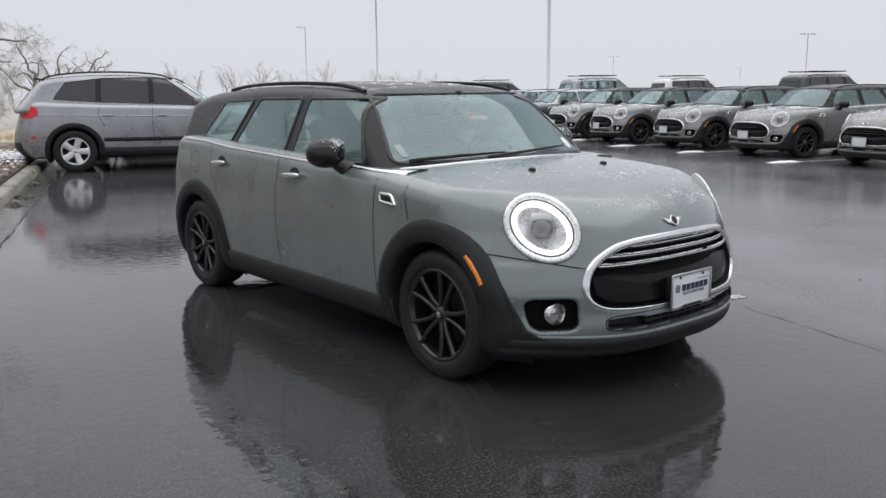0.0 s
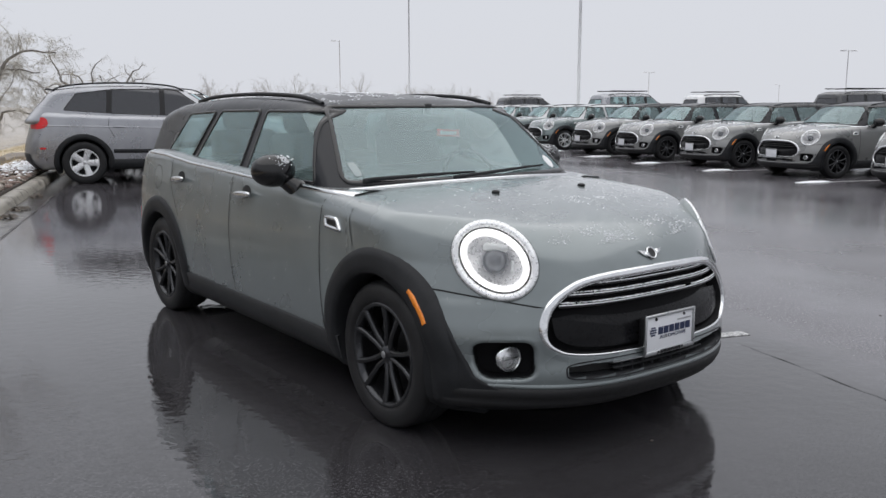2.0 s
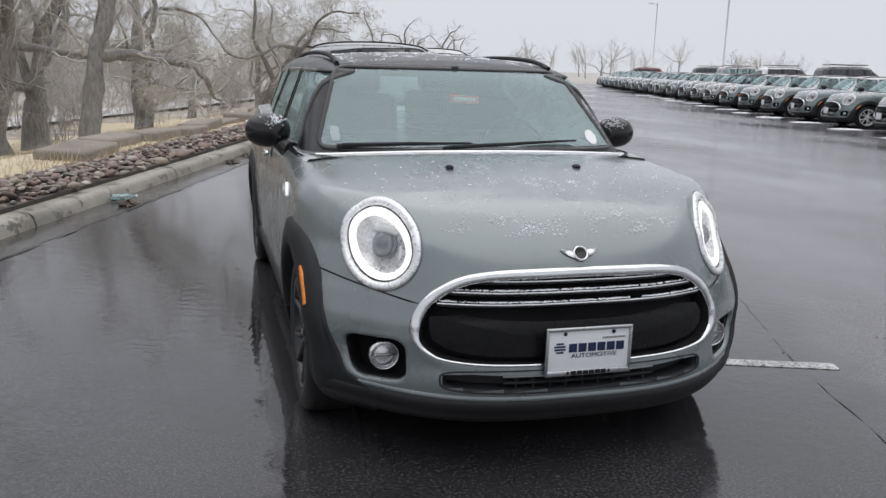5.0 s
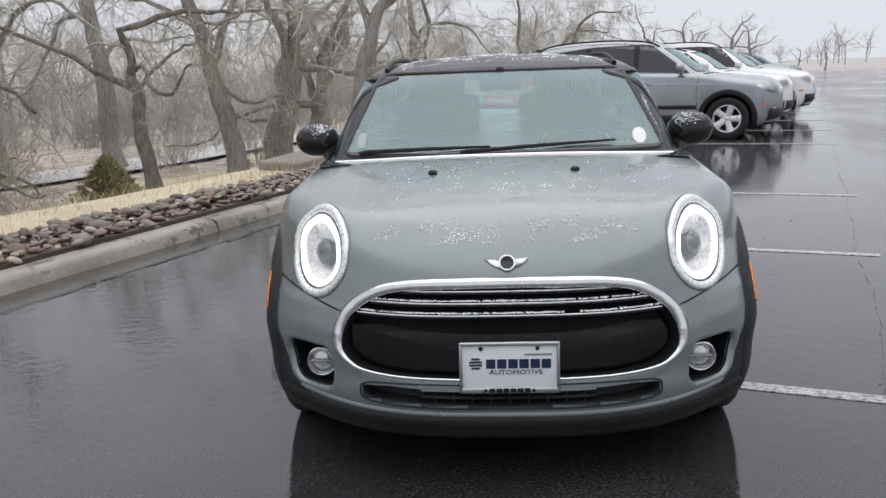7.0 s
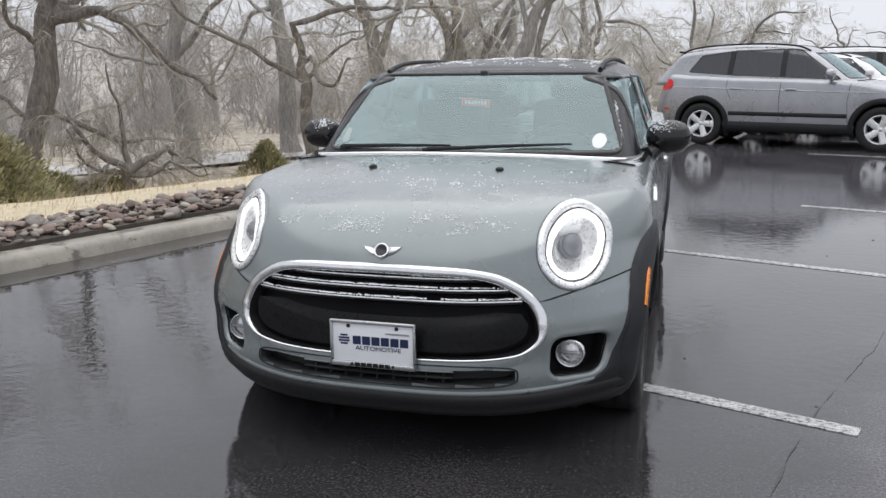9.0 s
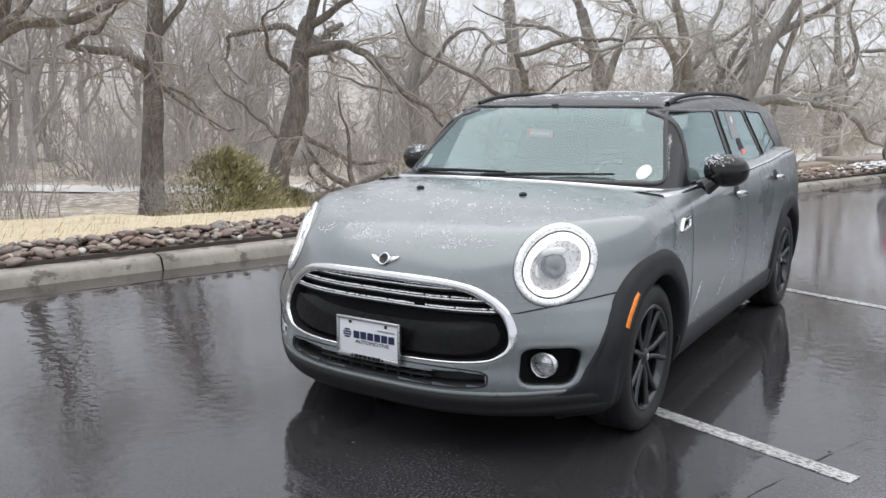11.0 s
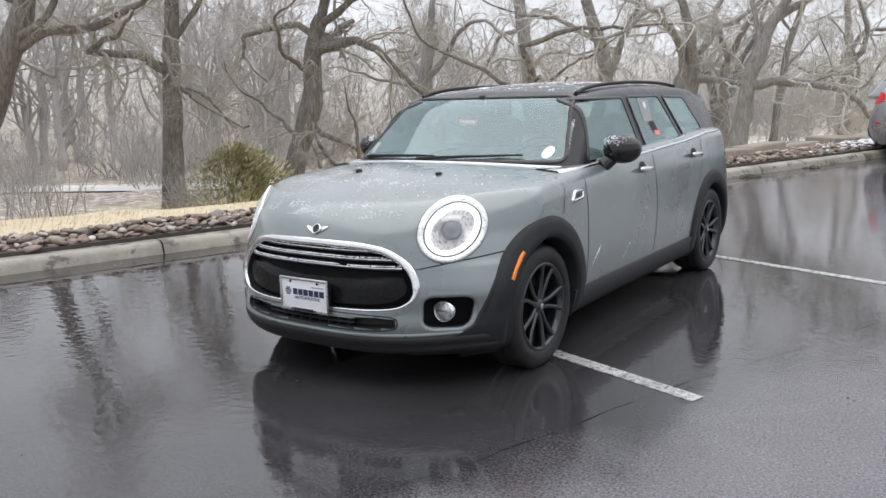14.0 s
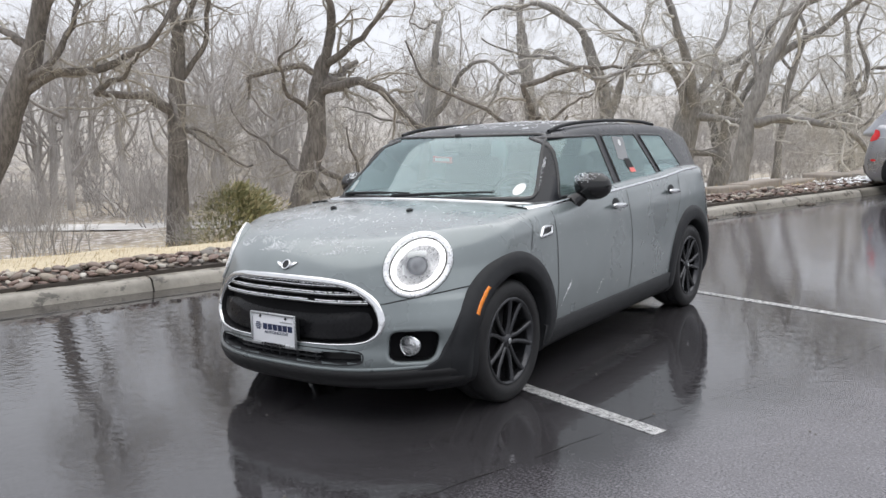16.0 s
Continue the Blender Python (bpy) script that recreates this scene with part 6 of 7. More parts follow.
plant("cottonwood", OLD, -22.5, 15.5, bare_tree(37, [(0, 0), (-0.2, 2.5), (-0.3, 4.2), (-0.1, 6.0)], 0.34,
      [(0.55, -0.5, 0.9, 0.2, 6.5, 0.20), (0.65, 0.6, 0.9, -0.3, 6.5, 0.20), (1.0, 0.0, 1.0, 0.3, 6.0, 0.2), (0.75, 0.9, 0.3, 0.3, 5.0, 0.12), (0.6, -0.9, 0.2, 0.2, 5.0, 0.12)], R16))
plant("cottonwood", OLD + " fanning from a low fork", -13.9, 21.4, bare_tree(41, [(0, 0), (0.1, 1.2), (0.15, 2.0), (0.2, 2.6)], 0.42,
      [(0.75, -0.45, 1.0, 0.2, 9.0, 0.22), (0.9, 0.0, 1.0, -0.3, 9.0, 0.23), (1.0, 0.5, 1.0, 0.2, 9.5, 0.24), (0.85, 0.85, 0.8, -0.1, 8.0, 0.19), (0.7, -0.8, 0.7, -0.3, 7.0, 0.16), (0.95, 0.25, 1.0, 0.5, 9.0, 0.19)], R16))
plant("cottonwood", OLD + " with one arching limb", -10.0, 16.7, bare_tree(43, [(0, 0), (0.25, 1.6), (0.6, 2.9), (1.1, 4.3)], 0.27,
      [(0.6, 1.0, 0.30, 0.1, 6.0, 0.19), (1.0, 0.55, 1.0, -0.1, 7.0, 0.20), (1.0, 1.0, 0.75, 0.2, 7.0, 0.16), (0.8, -0.2, 1.0, 0.3, 5.5, 0.12)], R16))
plant("cottonwood", OLD, -14.5, 13.5, bare_tree(51, [(0, 0), (-0.05, 1.6), (-0.15, 2.8), (-0.2, 3.4)], 0.21,
      [(0.75, -0.65, 0.9, 0.2, 6.0, 0.15), (1.0, 0.2, 1.0, -0.2, 6.5, 0.17), (0.9, -0.1, 1.0, 0.4, 5.5, 0.12), (0.8, 0.8, 0.6, 0.2, 4.5, 0.09)], R7))
plant("cottonwood", OLD, -22.0, 20.0, bare_tree(53, [(0, 0), (-0.1, 3.0), (-0.3, 5.0), (-0.6, 7.5)], 0.38,
      [(0.7, -0.7, 0.8, 0.2, 6.0, 0.2), (1.0, 0.3, 1.0, -0.2, 6.0, 0.22), (0.55, 0.9, 0.4, 0.3, 5.0, 0.14), (0.8, -0.9, 0.4, -0.3, 5.5, 0.15)], R7))
plant("cottonwood", OLD, -14.0, 16.5, bare_tree(57, [(0, 0), (-0.15, 1.8), (-0.4, 3.2), (-0.8, 4.6), (-1.2, 6.0)], 0.28,
      [(0.55, 0.55, 0.9, 0.2, 6.5, 0.2), (1.0, -0.3, 1.0, -0.2, 5.5, 0.18), (0.45, 0.9, 0.2, 0.3, 4.0, 0.12), (0.75, -0.8, 0.7, 0.3, 5.0, 0.14)], R7))
plant("cottonwood", OLD + " with a double trunk", -14.0, 18.9, bare_tree(59, [(0, 0), (0.05, 1.6), (0.3, 2.8), (0.7, 3.8)], 0.48,
      [(0.55, -0.3, 1.0, 0.2, 8.0, 0.27), (1.0, 0.75, 0.75, 0.1, 8.0, 0.27), (0.9, 1.0, 0.35, -0.2, 7.0, 0.18), (0.8, 0.2, 1.0, -0.3, 8.0, 0.22), (0.4, -0.8, 0.4, 0.3, 4.0, 0.12)], R7))
plant("slim_tree", "slim bare tree behind the stone ledge", -12.9, 23.2, bare_tree(61, [(0, 0), (0.05, 2.0), (0.3, 4.0), (0.8, 6.0)], 0.15,
      [(0.6, 0.8, 0.8, 0.2, 4.0, 0.09), (1.0, 0.2, 1.0, 0.2, 4.0, 0.1), (0.8, -0.7, 0.8, -0.2, 4.0, 0.08)], R7, 0.8))
plant("cottonwood", OLD + " with crooked arms", -9.2, 29.5, bare_tree(67, [(0, 0), (0.35, 0.7), (0.85, 1.4), (1.4, 2.1), (1.9, 2.9)], 0.27,
      [(0.55, -0.5, 1.0, 0.0, 6.5, 0.15), (1.0, -0.3, 1.0, 0.1, 4.5, 0.14), (1.0, 0.9, 0.5, 0.0, 4.0, 0.13), (0.45, 1.0, 0.15, 0.2, 3.5, 0.12), (0.7, -0.6, 0.8, 0.4, 5.0, 0.12), (0.8, 0.5, 0.7, -0.5, 4.0, 0.11)], R3, 1.25))
for i, (u, v, h) in enumerate(((-13.5, 29.0, 0.9), (-11.0, 36.5, 0.85), (-15.5, 40.0, 0.95), (-8.6, 38.5, 0.7))):
    plant("cottonwood", "bushy bare cottonwood with fine tan twigs", u, v, bare_tree(170 + i, [(0, 0), (0.15 - 0.1 * i, 1.3), (0.1, 2.4), (0.3 - 0.15 * i, 3.4)], 0.22,
          [(0.45, -0.8, 0.7, 0.2, 4.5, 0.13), (0.6, 0.8, 0.7, -0.2, 4.5, 0.13), (1.0, 0.1, 1.0, 0.2, 4.0, 0.14), (0.8, -0.5, 0.9, -0.5, 4.2, 0.11), (0.85, 0.5, 0.9, 0.5, 4.2, 0.11), (0.35, 0.7, 0.3, 0.5, 3.5, 0.09)], R3, 1.25), scale=h)
plant("cottonwood", OLD, -14.0, 30.0, bare_tree(71, [(0, 0), (-0.2, 2.5), (-0.1, 4.5)], 0.34,
      [(0.8, 0.8, 0.8, 0.1, 6.5, 0.2), (1.0, 0.1, 1.0, -0.2, 7.0, 0.22), (0.7, -0.8, 0.8, 0.1, 6.5, 0.19), (0.9, 0.4, 0.9, 0.6, 6.0, 0.15)], R3))
for i, (u, v, sc) in enumerate(((-5.8, 40.0, 0.62), (-5.2, 50.0, 0.62), (-6.5, 64.0, 0.75), (-5.0, 84.0, 0.9), (-4.5, 115.0, 1.0))):
    plant("pollarded_tree", "small bare tree with crooked stubby branches", u, v, bare_tree(80 + i, [(0, 0), (0.1, 1.8), (0.4 - 0.3 * (i % 3), 3.6)], 0.26,
          [(0.7, 0.9, 0.6, 0.1, 4.5, 0.17), (1.0, 0.2, 1.0, -0.2, 4.5, 0.18), (0.8, -0.8, 0.7, 0.1, 4.5, 0.16), (0.9, 0.5, 0.9, 0.6, 4.0, 0.14)], R3, 0.5), scale=sc)
plant("crooked_tree", "low crooked bare tree with boughs near the ground", -13.2, 6.4, bare_tree(131, [(0, 0), (0.12, 0.5), (0.0, 1.0), (-0.05, 1.15)], 0.14,
      [(0.85, 1.0, 0.6, 0.0, 3.2, 0.13), (0.95, -0.9, 0.75, 0.1, 2.4, 0.12), (1.0, 0.2, 1.0, 0.3, 2.6, 0.10), (0.7, 0.9, 0.15, -0.3, 2.2, 0.08), (0.8, -0.7, 0.2, -0.4, 2.0, 0.08)], R16, 1.0))
# far trees past the lot's end
for i, (u, v, sc) in enumerate(((1.3, 91.0, 0.45), (4.0, 93.0, 0.45), (12.5, 90.0, 0.5), (22.6, 104.0, 0.45))):
    plant("pollarded_tree", "small bare tree with crooked stubby branches", u, v, bare_tree(90 + i, [(0, 0), (0.1, 1.8), (0.2, 3.4)], 0.22,
          [(0.7, 0.8, 0.7, 0.1, 4.0, 0.15), (1.0, 0.1, 1.0, -0.2, 4.2, 0.15), (0.8, -0.8, 0.7, 0.1, 4.0, 0.14)], R3, 0.4), "bare trees past the lot", sc, 0.1)


def scatter(name, label, category, base, spots, mat, rng, zs=None):
    """Many turned and scaled copies of one small form, joined as stuff."""
    V0, F0 = base
    out_v, out_f, n = [], [], 0
    for u, v, sc in spots:
        a = rng.random() * 2 * math.pi
        c, s = math.cos(a), math.sin(a)
        p = uv(u, v, float(land_z(u, v)) - 0.05)
        W = V0 * np.array((sc, sc, sc * (0.8 + 0.4 * rng.random())))
        out_v.append(np.column_stack([W[:, 0] * c - W[:, 1] * s + p.x, W[:, 0] * s + W[:, 1] * c + p.y, W[:, 2] + p.z]))
        out_f.append(F0 + n)
        n += len(V0)
    ob = np_part(name, np.concatenate(out_v), np.concatenate(out_f), mat)
    return tagged(ob, label, category, kind="stuff")


def brush_form(seed, stems, height, spread, fine=5):
    rng = np.random.default_rng(seed)
    st = np.column_stack([rng.normal(0, spread, (stems, 2)), np.zeros(stems)])
    wy = np.column_stack([rng.normal(0, 0.35, (stems, 2)), np.ones(stems)])
    wy /= np.linalg.norm(wy, axis=1, keepdims=True)
    P, R = grow(rng, st, wy, height * (0.6 + 0.6 * rng.random(stems)), np.full(stems, 0.016 * height ** 0.5), 6, 0.13, 0.03)
    a = tubes(P, R, 3)
    P2, R2 = grow(rng, *sprout(rng, P, R, fine, 0.2, 0.6, 0.42, 0.6), 3, 0.2, 0.02)
    P3, R3_ = grow(rng, *sprout(rng, P2, R2, 6, 0.1, 0.65, 0.6, 0.8), 3, 0.2, 0.0)
    return stacked([a, tubes(P2, R2, 3), spikes(P3, np.clip(R3_, 0.003, 0.005))])


rng = np.random.default_rng(5)


def far_tree(seed):
    """A small light form of a bare tree for the distant wood."""
    rng = np.random.default_rng(seed)
    n = 6
    T = np.array([(0, 0, 0), (0.08, 0.02, 1.2), (0.15, -0.05, 2.3), (0.2, 0.05, 3.4)])
    st = T[[1, 2, 2, 3, 3, 3]]
    an = np.arange(n) * 1.05 + rng.random(n)
    wy = np.column_stack([np.cos(an) * 0.75, np.sin(an) * 0.75, np.full(n, 0.85)])
    wy[3] = (0.1, 0.0, 1.0)
    P, R = grow(rng, st, wy / np.linalg.norm(wy, axis=1, keepdims=True), 4.0 + 1.5 * rng.random(n), np.full(n, 0.085), 8, 0.2, 0.02)
    P2, R2 = grow(rng, *sprout(rng, P, R, 6, 0.15, 0.8, 0.42, 0.5), 4, 0.24, 0.0)
    P3, R3 = grow(rng, *sprout(rng, P2, R2, 5, 0.1, 0.8, 0.5, 0.6), 3, 0.24, -0.03)
    P4, R4 = grow(rng, *sprout(rng, P3, R3, 4, 0.1, 0.7, 0.7, 0.8), 3, 0.2, -0.05)
    return stacked([tubes(T[None], np.array([[0.2, 0.16, 0.14, 0.11]]), 6), tubes(P, R, 4), tubes(P2, R2, 3), spikes(P3, np.clip(R3, 0.007, 0.012)), spikes(P4, np.clip(R4, 0.005, 0.007))])


wood_form = far_tree(99)
spots = [(-rng.uniform(38, 60), rng.uniform(-45, 40), rng.uniform(0.8, 1.3)) for _ in range(75)] + [(-rng.uniform(26, 60), rng.uniform(45, 110), rng.uniform(0.45, 0.7)) for _ in range(40)] + [(rng.uniform(-70, 70), rng.uniform(150, 230), rng.uniform(0.5, 0.95)) for _ in range(50)]
# the wood across the valley is tall upstream and thins to low growth downstream
for _ in range(130):
    u, v = -rng.uniform(60, 150), rng.uniform(-60, 150)
    spots.append((u, v, rng.uniform(1.3, 2.1) if v < -0.45 * u else rng.uniform(0.5, 0.85)))
scatter("far_woods", "bare woodland across the valley, paled for haze", "woodland", wood_form, spots, FAR_TWIG, rng)
bf = brush_form(7, 14, 2.2, 0.55)
spots = [(-rng.uniform(30, 40), rng.uniform(-30, 60), rng.uniform(0.7, 1.4)) for _ in range(110)] + [(-rng.uniform(13.5, 24), rng.uniform(-12, 45), rng.uniform(0.3, 0.7)) for _ in range(50)] + [(-rng.uniform(40, 60), rng.uniform(-60, 120), rng.uniform(1.2, 2.2)) for _ in range(100)] + [(-rng.uniform(15, 45), rng.uniform(26, 80), rng.uniform(0.7, 1.3)) for _ in range(60)]
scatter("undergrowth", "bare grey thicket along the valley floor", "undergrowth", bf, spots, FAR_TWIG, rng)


def leafy(seed, n, a, h, peak):
    """Foliage of a dense evergreen shrub: many small upturned sprays."""
    rng = np.random.default_rng(seed)
    z = rng.random(n) ** 0.8
    prof = (1 - z) ** peak * (0.35 + 1.0 * np.minimum(z * 4, 1))
    th = rng.random(n) * 2 * math.pi
    rr = a * prof * (0.35 + 0.75 * rng.random(n) ** 0.6) * (1 + 0.22 * np.sin(3 * th + seed) + 0.16 * np.sin(7 * th + 9 * z) + 0.12 * np.sin(13 * th - 17 * z))
    c = np.column_stack([rr * np.cos(th), rr * np.sin(th), z * h * (0.9 + 0.2 * rng.random(n))])
    d = np.column_stack([np.cos(th), np.sin(th), 0.5 + rng.random(n)]) + rng.normal(0, 0.45, (n, 3))
    d /= np.linalg.norm(d, axis=1, keepdims=True)
    L = (0.05 + 0.09 * rng.random(n))[:, None]
    w = perp(d) * L * 0.16
    V = np.stack([c - w, c + w, c + d * L * 0.6 + w * 0.8, c + d * L], 1).reshape(-1, 3)
    return V, np.arange(n * 4).reshape(-1, 4)


def shrub(name, label, u, v, seed, n, a, h, peak):
    t = thing(name, label, "shrub")
    t.matrix_basis = Matrix.Translation(uv(u, v, float(land_z(u, v)) - 0.05))
    np_part("foliage", *leafy(seed, n, a, h, peak), NEEDLE, t)
    np_part("stem", *brush_form(seed, 10, h * 0.7, a * 0.25, 4), BARK, t)
    return t


shrub("juniper", "conical green-brown juniper on the grassy bank", -11.7, 9.05, 3, 7000, 0.60, 1.1, 0.75)
shrub("evergreen_shrub", "round yellow-green shrub beside the old tree", -12.4, 3.0, 4, 13000, 0.98, 1.72, 0.40)
shrub("dark_shrub", "low dark evergreen shrub under the leaning tree", -14.2, 6.5, 6, 5000, 0.8, 0.7, 0.4)
shrub("dark_shrub", "low dark evergreen shrub at the bank's edge", -17.2, 7.0, 8, 5000, 0.9, 0.8, 0.45)

# dry grass on the bank
rng = np.random.default_rng(9)
n = 42000
gu_ = -4.1 - 15 * rng.random(n) ** 1.7
gv_ = rng.uniform(-12, 24, n)
keep = rng.random(n) < np.clip(0.35 + np.sin(gu_ * 2.1 + gv_ * 0.8) * 0.5 + 0.4, 0.1, 1)
gu_, gv_ = gu_[keep], gv_[keep]
n = len(gu_)
base_ = np.outer(gu_, DU) + np.outer(gv_, NV)
base_[:, 2] = land_z(gu_, gv_) - 0.01
lean_ = rng.normal(0, 0.35, (n, 3)) + np.array((0, 0, 1.0))
lean_ /= np.linalg.norm(lean_, axis=1, keepdims=True)
hh_ = (0.06 + 0.17 * rng.random(n) ** 2)[:, None]
w_ = perp(lean_) * 0.006
GV = np.stack([base_ - w_, base_ + w_, base_ + lean_ * hh_ + rng.normal(0, 0.02, (n, 3))], 1).reshape(-1, 3)
grass = np_part("dry_grass", GV, np.arange(n * 3).reshape(-1, 3), STRAW)
tagged(grass, "pale straw-coloured dry grass on the bank", "grass", kind="stuff")


# ---- lamp posts, stones and small things ----
def lamp_post(name, label, u, v, h, r, heads, base_h=0.0):
    t = thing(name, label, "street lamp", "lamp posts of the car park")
    t.matrix_basis = Matrix.Translation(uv(u, v, 0))
    part("pole", tube([(0, 0, 0), (0, 0, h * 0.5), (0, 0, h)], [r * 0.8, r * 0.68, r * 0.5], 12), SATIN_POLE, t)
    part("footing", revolve([(0.0, 0.7), (0.26, 0.7), (0.29, 0.66), (0.29, -0.04)], 20, "z"), CONCRETE, t)
    for a in heads:
        c, s = math.cos(radians(a)), math.sin(radians(a))
        part("arm", tube([(0, 0, h - 0.1), (c * 0.5, s * 0.5, h - 0.06)], 0.035, 8), SATIN_POLE, t)
        part("lamp_head", moved(box(0.75, 0, 0, 0.6, 0.34, 0.13, 0.03), Matrix.Translation((0, 0, h - 0.05)) @ Matrix.Rotation(radians(a), 4, "Z")), SATIN_POLE, t)
    return t


# steel colour lightened: the haze before the distant posts is put into it
SATIN_POLE = simple("pale_painted_steel", (0.70, 0.71, 0.72), 0.5, 0.0, 0.12, 6)

stones = tagged(new("rock_bed"), "bed of brown and grey river stones behind the kerb", "stones", kind="structure")
random.seed(21)
forms = []
for k in range(14):
    V, F = ellipsoid((0, 0, 0), (1, 1, 1), 8, 4)
    W = []
    for p in V:
        q = 1 + 0.42 * noise.noise((p[0] * 1.1 + k * 7, p[1] * 1.1, p[2] * 1.1)) + 0.22 * noise.noise((p[0] * 2.7, p[1] * 2.7 + k * 3, p[2] * 2.7))
        W.append((p[0] * q, p[1] * q, p[2] * q))
    forms.append((W, F))
stone_mesh = [mesh_of("stone", V, F, COBBLE) for V, F in forms]
near, JV, JF = [], [], []
spots = []
for v in np.arange(-10, 28, 0.068):
    for u in np.arange(-4.15, -3.42, 0.078):
        spots.append((u + random.uniform(-0.05, 0.05), v + random.uniform(-0.05, 0.05)))
random.shuffle(spots)
for u, v in spots:
    w = random.uniform(0.026, 0.058) * (1.65 if random.random() < 0.18 else 1)
    z = 0.200 + 0.04 * math.exp(-((u + 3.8) / 0.25) ** 2) + random.uniform(-0.02, 0.03)
    p = uv(u, v, z)
    m = pose(p.x, p.y, p.z, random.uniform(-22, 22), random.uniform(-22, 22), random.uniform(0, 360)) @ Matrix.Diagonal((w, w * random.uniform(0.5, 0.95), w * random.uniform(0.26, 0.55), 1))
    k = random.randrange(14)
    if -1.6 < v < 4.2 and len(near) < 300 and random.random() < 0.8:
        near.append((m, k))
    else:
        n = len(JV)
        JV.extend(tuple(m @ Vector(q)) for q in forms[k][0])
        JF.extend(tuple(i + n for i in f) for f in forms[k][1])
for m, k in near:
    o = new("stone", stone_mesh[k])
    o.parent = stones
    o.matrix_basis = m
rest = part("stone_fill", (JV, JF), COBBLE, stones)
tagged(rest, kind="stuff")
# earth under the stones
slab("stone_bedding", -4.2, -3.385, -14, 34, -0.05, 0.15, simple("dark_wet_earth", (0.06, 0.05, 0.042), 0.8, 0, 0.4, 9), stones)

# sandstone ledge behind the stones
random.seed(5)
for k in range(11):
    v = 5.2 + k * 1.15
    p = uv(-4.6 - 0.12 * math.sin(k * 1.7), v, 0.16 + random.uniform(-0.04, 0.05))
    b = part("ledge_block", moved(box(0, 0, 0, random.uniform(0.45, 0.65), 1.08, 0.28, 0.035, 2), pose(p.x, p.y, p.z, random.uniform(-3, 3), random.uniform(-3, 3), TURN_D + random.uniform(-6, 6))), STONE)
    tagged(b, "rough grey-brown sandstone ledge block by the stones", "stone block", "sandstone ledge")

for u, v, h, r, hd in ((19.1, 34.7, 12.0, 0.12, (70, 250)), (20.6, 71.6, 13.0, 0.11, (70, 250)), (20.3, 102.5, 9.6, 0.10, (160,)), (77.0, 122.0, 7.1, 0.09, (161, 341)), (70.4, 71.0, 7.4, 0.08, (161, 341)), (126.0, 149.0, 6.0, 0.1, (161,))):
    lamp_post("lamp_post", "pale grey steel lamp post in the car park", u, v, h, r, hd)

# crumbs of stone and bark lying on the drive
rng = np.random.default_rng(15)
V, F = [], []
for _ in range(70):
    u, v, r = rng.uniform(0.4, 6.0), rng.uniform(-5, 11), rng.uniform(0.004, 0.011)
    k = len(V)
    V += [tuple(uv(u + r * math.cos(a) * rng.uniform(0.6, 1.3), v + r * math.sin(a) * rng.uniform(0.5, 1.1), 0.0005)) for a in np.arange(6) * 1.047] + [tuple(uv(u, v, r * 0.7))]
    F += [(k + i, k + (i + 1) % 6, k + 6) for i in range(6)]
crumbs = part("debris", (V, F), simple("dark_wet_crumb", (0.05, 0.042, 0.036), 0.6, 0, 0.4, 80))
tagged(crumbs, "small dark crumbs of stone and bark on asphalt", "debris", kind="stuff")

# a crushed plastic bottle by the kerb
bp = uv(-3.06, 2.93, 0.045 + lot_z(-3.06))
bt = thing("plastic_bottle", "crushed clear plastic bottle lying in the gutter", "bottle")
bt.matrix_basis = Matrix.Translation(bp) @ pose(0, 0, 0, 0, 0, 20)
part("bottle_body", revolve([(0.0, -0.11), (0.03, -0.11), (0.034, -0.09), (0.028, -0.03), (0.034, 0.0), (0.032, 0.05), (0.014, 0.09), (0.012, 0.115)], 16), glass_mat("clear_plastic", (0.8, 0.86, 0.87), 0.15, 0.1), bt)
part("bottle_cap", revolve([(0.0, 0.128), (0.015, 0.128), (0.015, 0.108), (0.0, 0.108)], 14), PAPER, bt)


def leaf_litter(u, v, size, seed):
    """A matted heap of wet leaves and bark washed against the kerb."""
    r = random.Random(seed)
    V, F = [], []
    for i in range(70):
        a, d = r.uniform(0, 2 * math.pi), size * r.random() ** 0.7
        p = uv(u + 0.45 * d * math.cos(a), v + d * math.sin(a), 0.008 + lot_z(u) + 0.045 * (1 - d / size) * r.random())
        m = Matrix.Translation(p) @ pose(0, 0, 0, r.uniform(-25, 25), r.uniform(-25, 25), r.uniform(0, 360))
        L = r.uniform(0.018, 0.045)
        n = len(V)
        V += [tuple(m @ Vector(q)) for q in ((-L, 0, 0), (-L * 0.3, L * 0.45, 0.004), (L * 0.5, L * 0.35, 0.006), (L, 0, 0), (L * 0.4, -L * 0.4, 0.005), (-L * 0.4, -L * 0.4, 0.003), (0, 0, 0.012))]
        F += [(n + k, n + (k + 1) % 6, n + 6) for k in range(6)]
    ob = part("leaf_litter", (V, F), LITTER)
    return tagged(ob, "dark matted wet leaves lying in the gutter", "leaf litter", kind="stuff")


LITTER = random_tint("wet_brown_leaves", [(0.0, (0.03, 0.024, 0.018)), (0.6, (0.07, 0.052, 0.036)), (1.0, (0.14, 0.10, 0.065))], 0.5, 40, 0.001)
for i, (u, v, size) in enumerate(((-3.05, 7.15, 0.26), (-3.06, 6.3, 0.22), (-2.95, 2.78, 0.16), (-3.08, 8.9, 0.2))):
    leaf_litter(u, v, size, 60 + i)


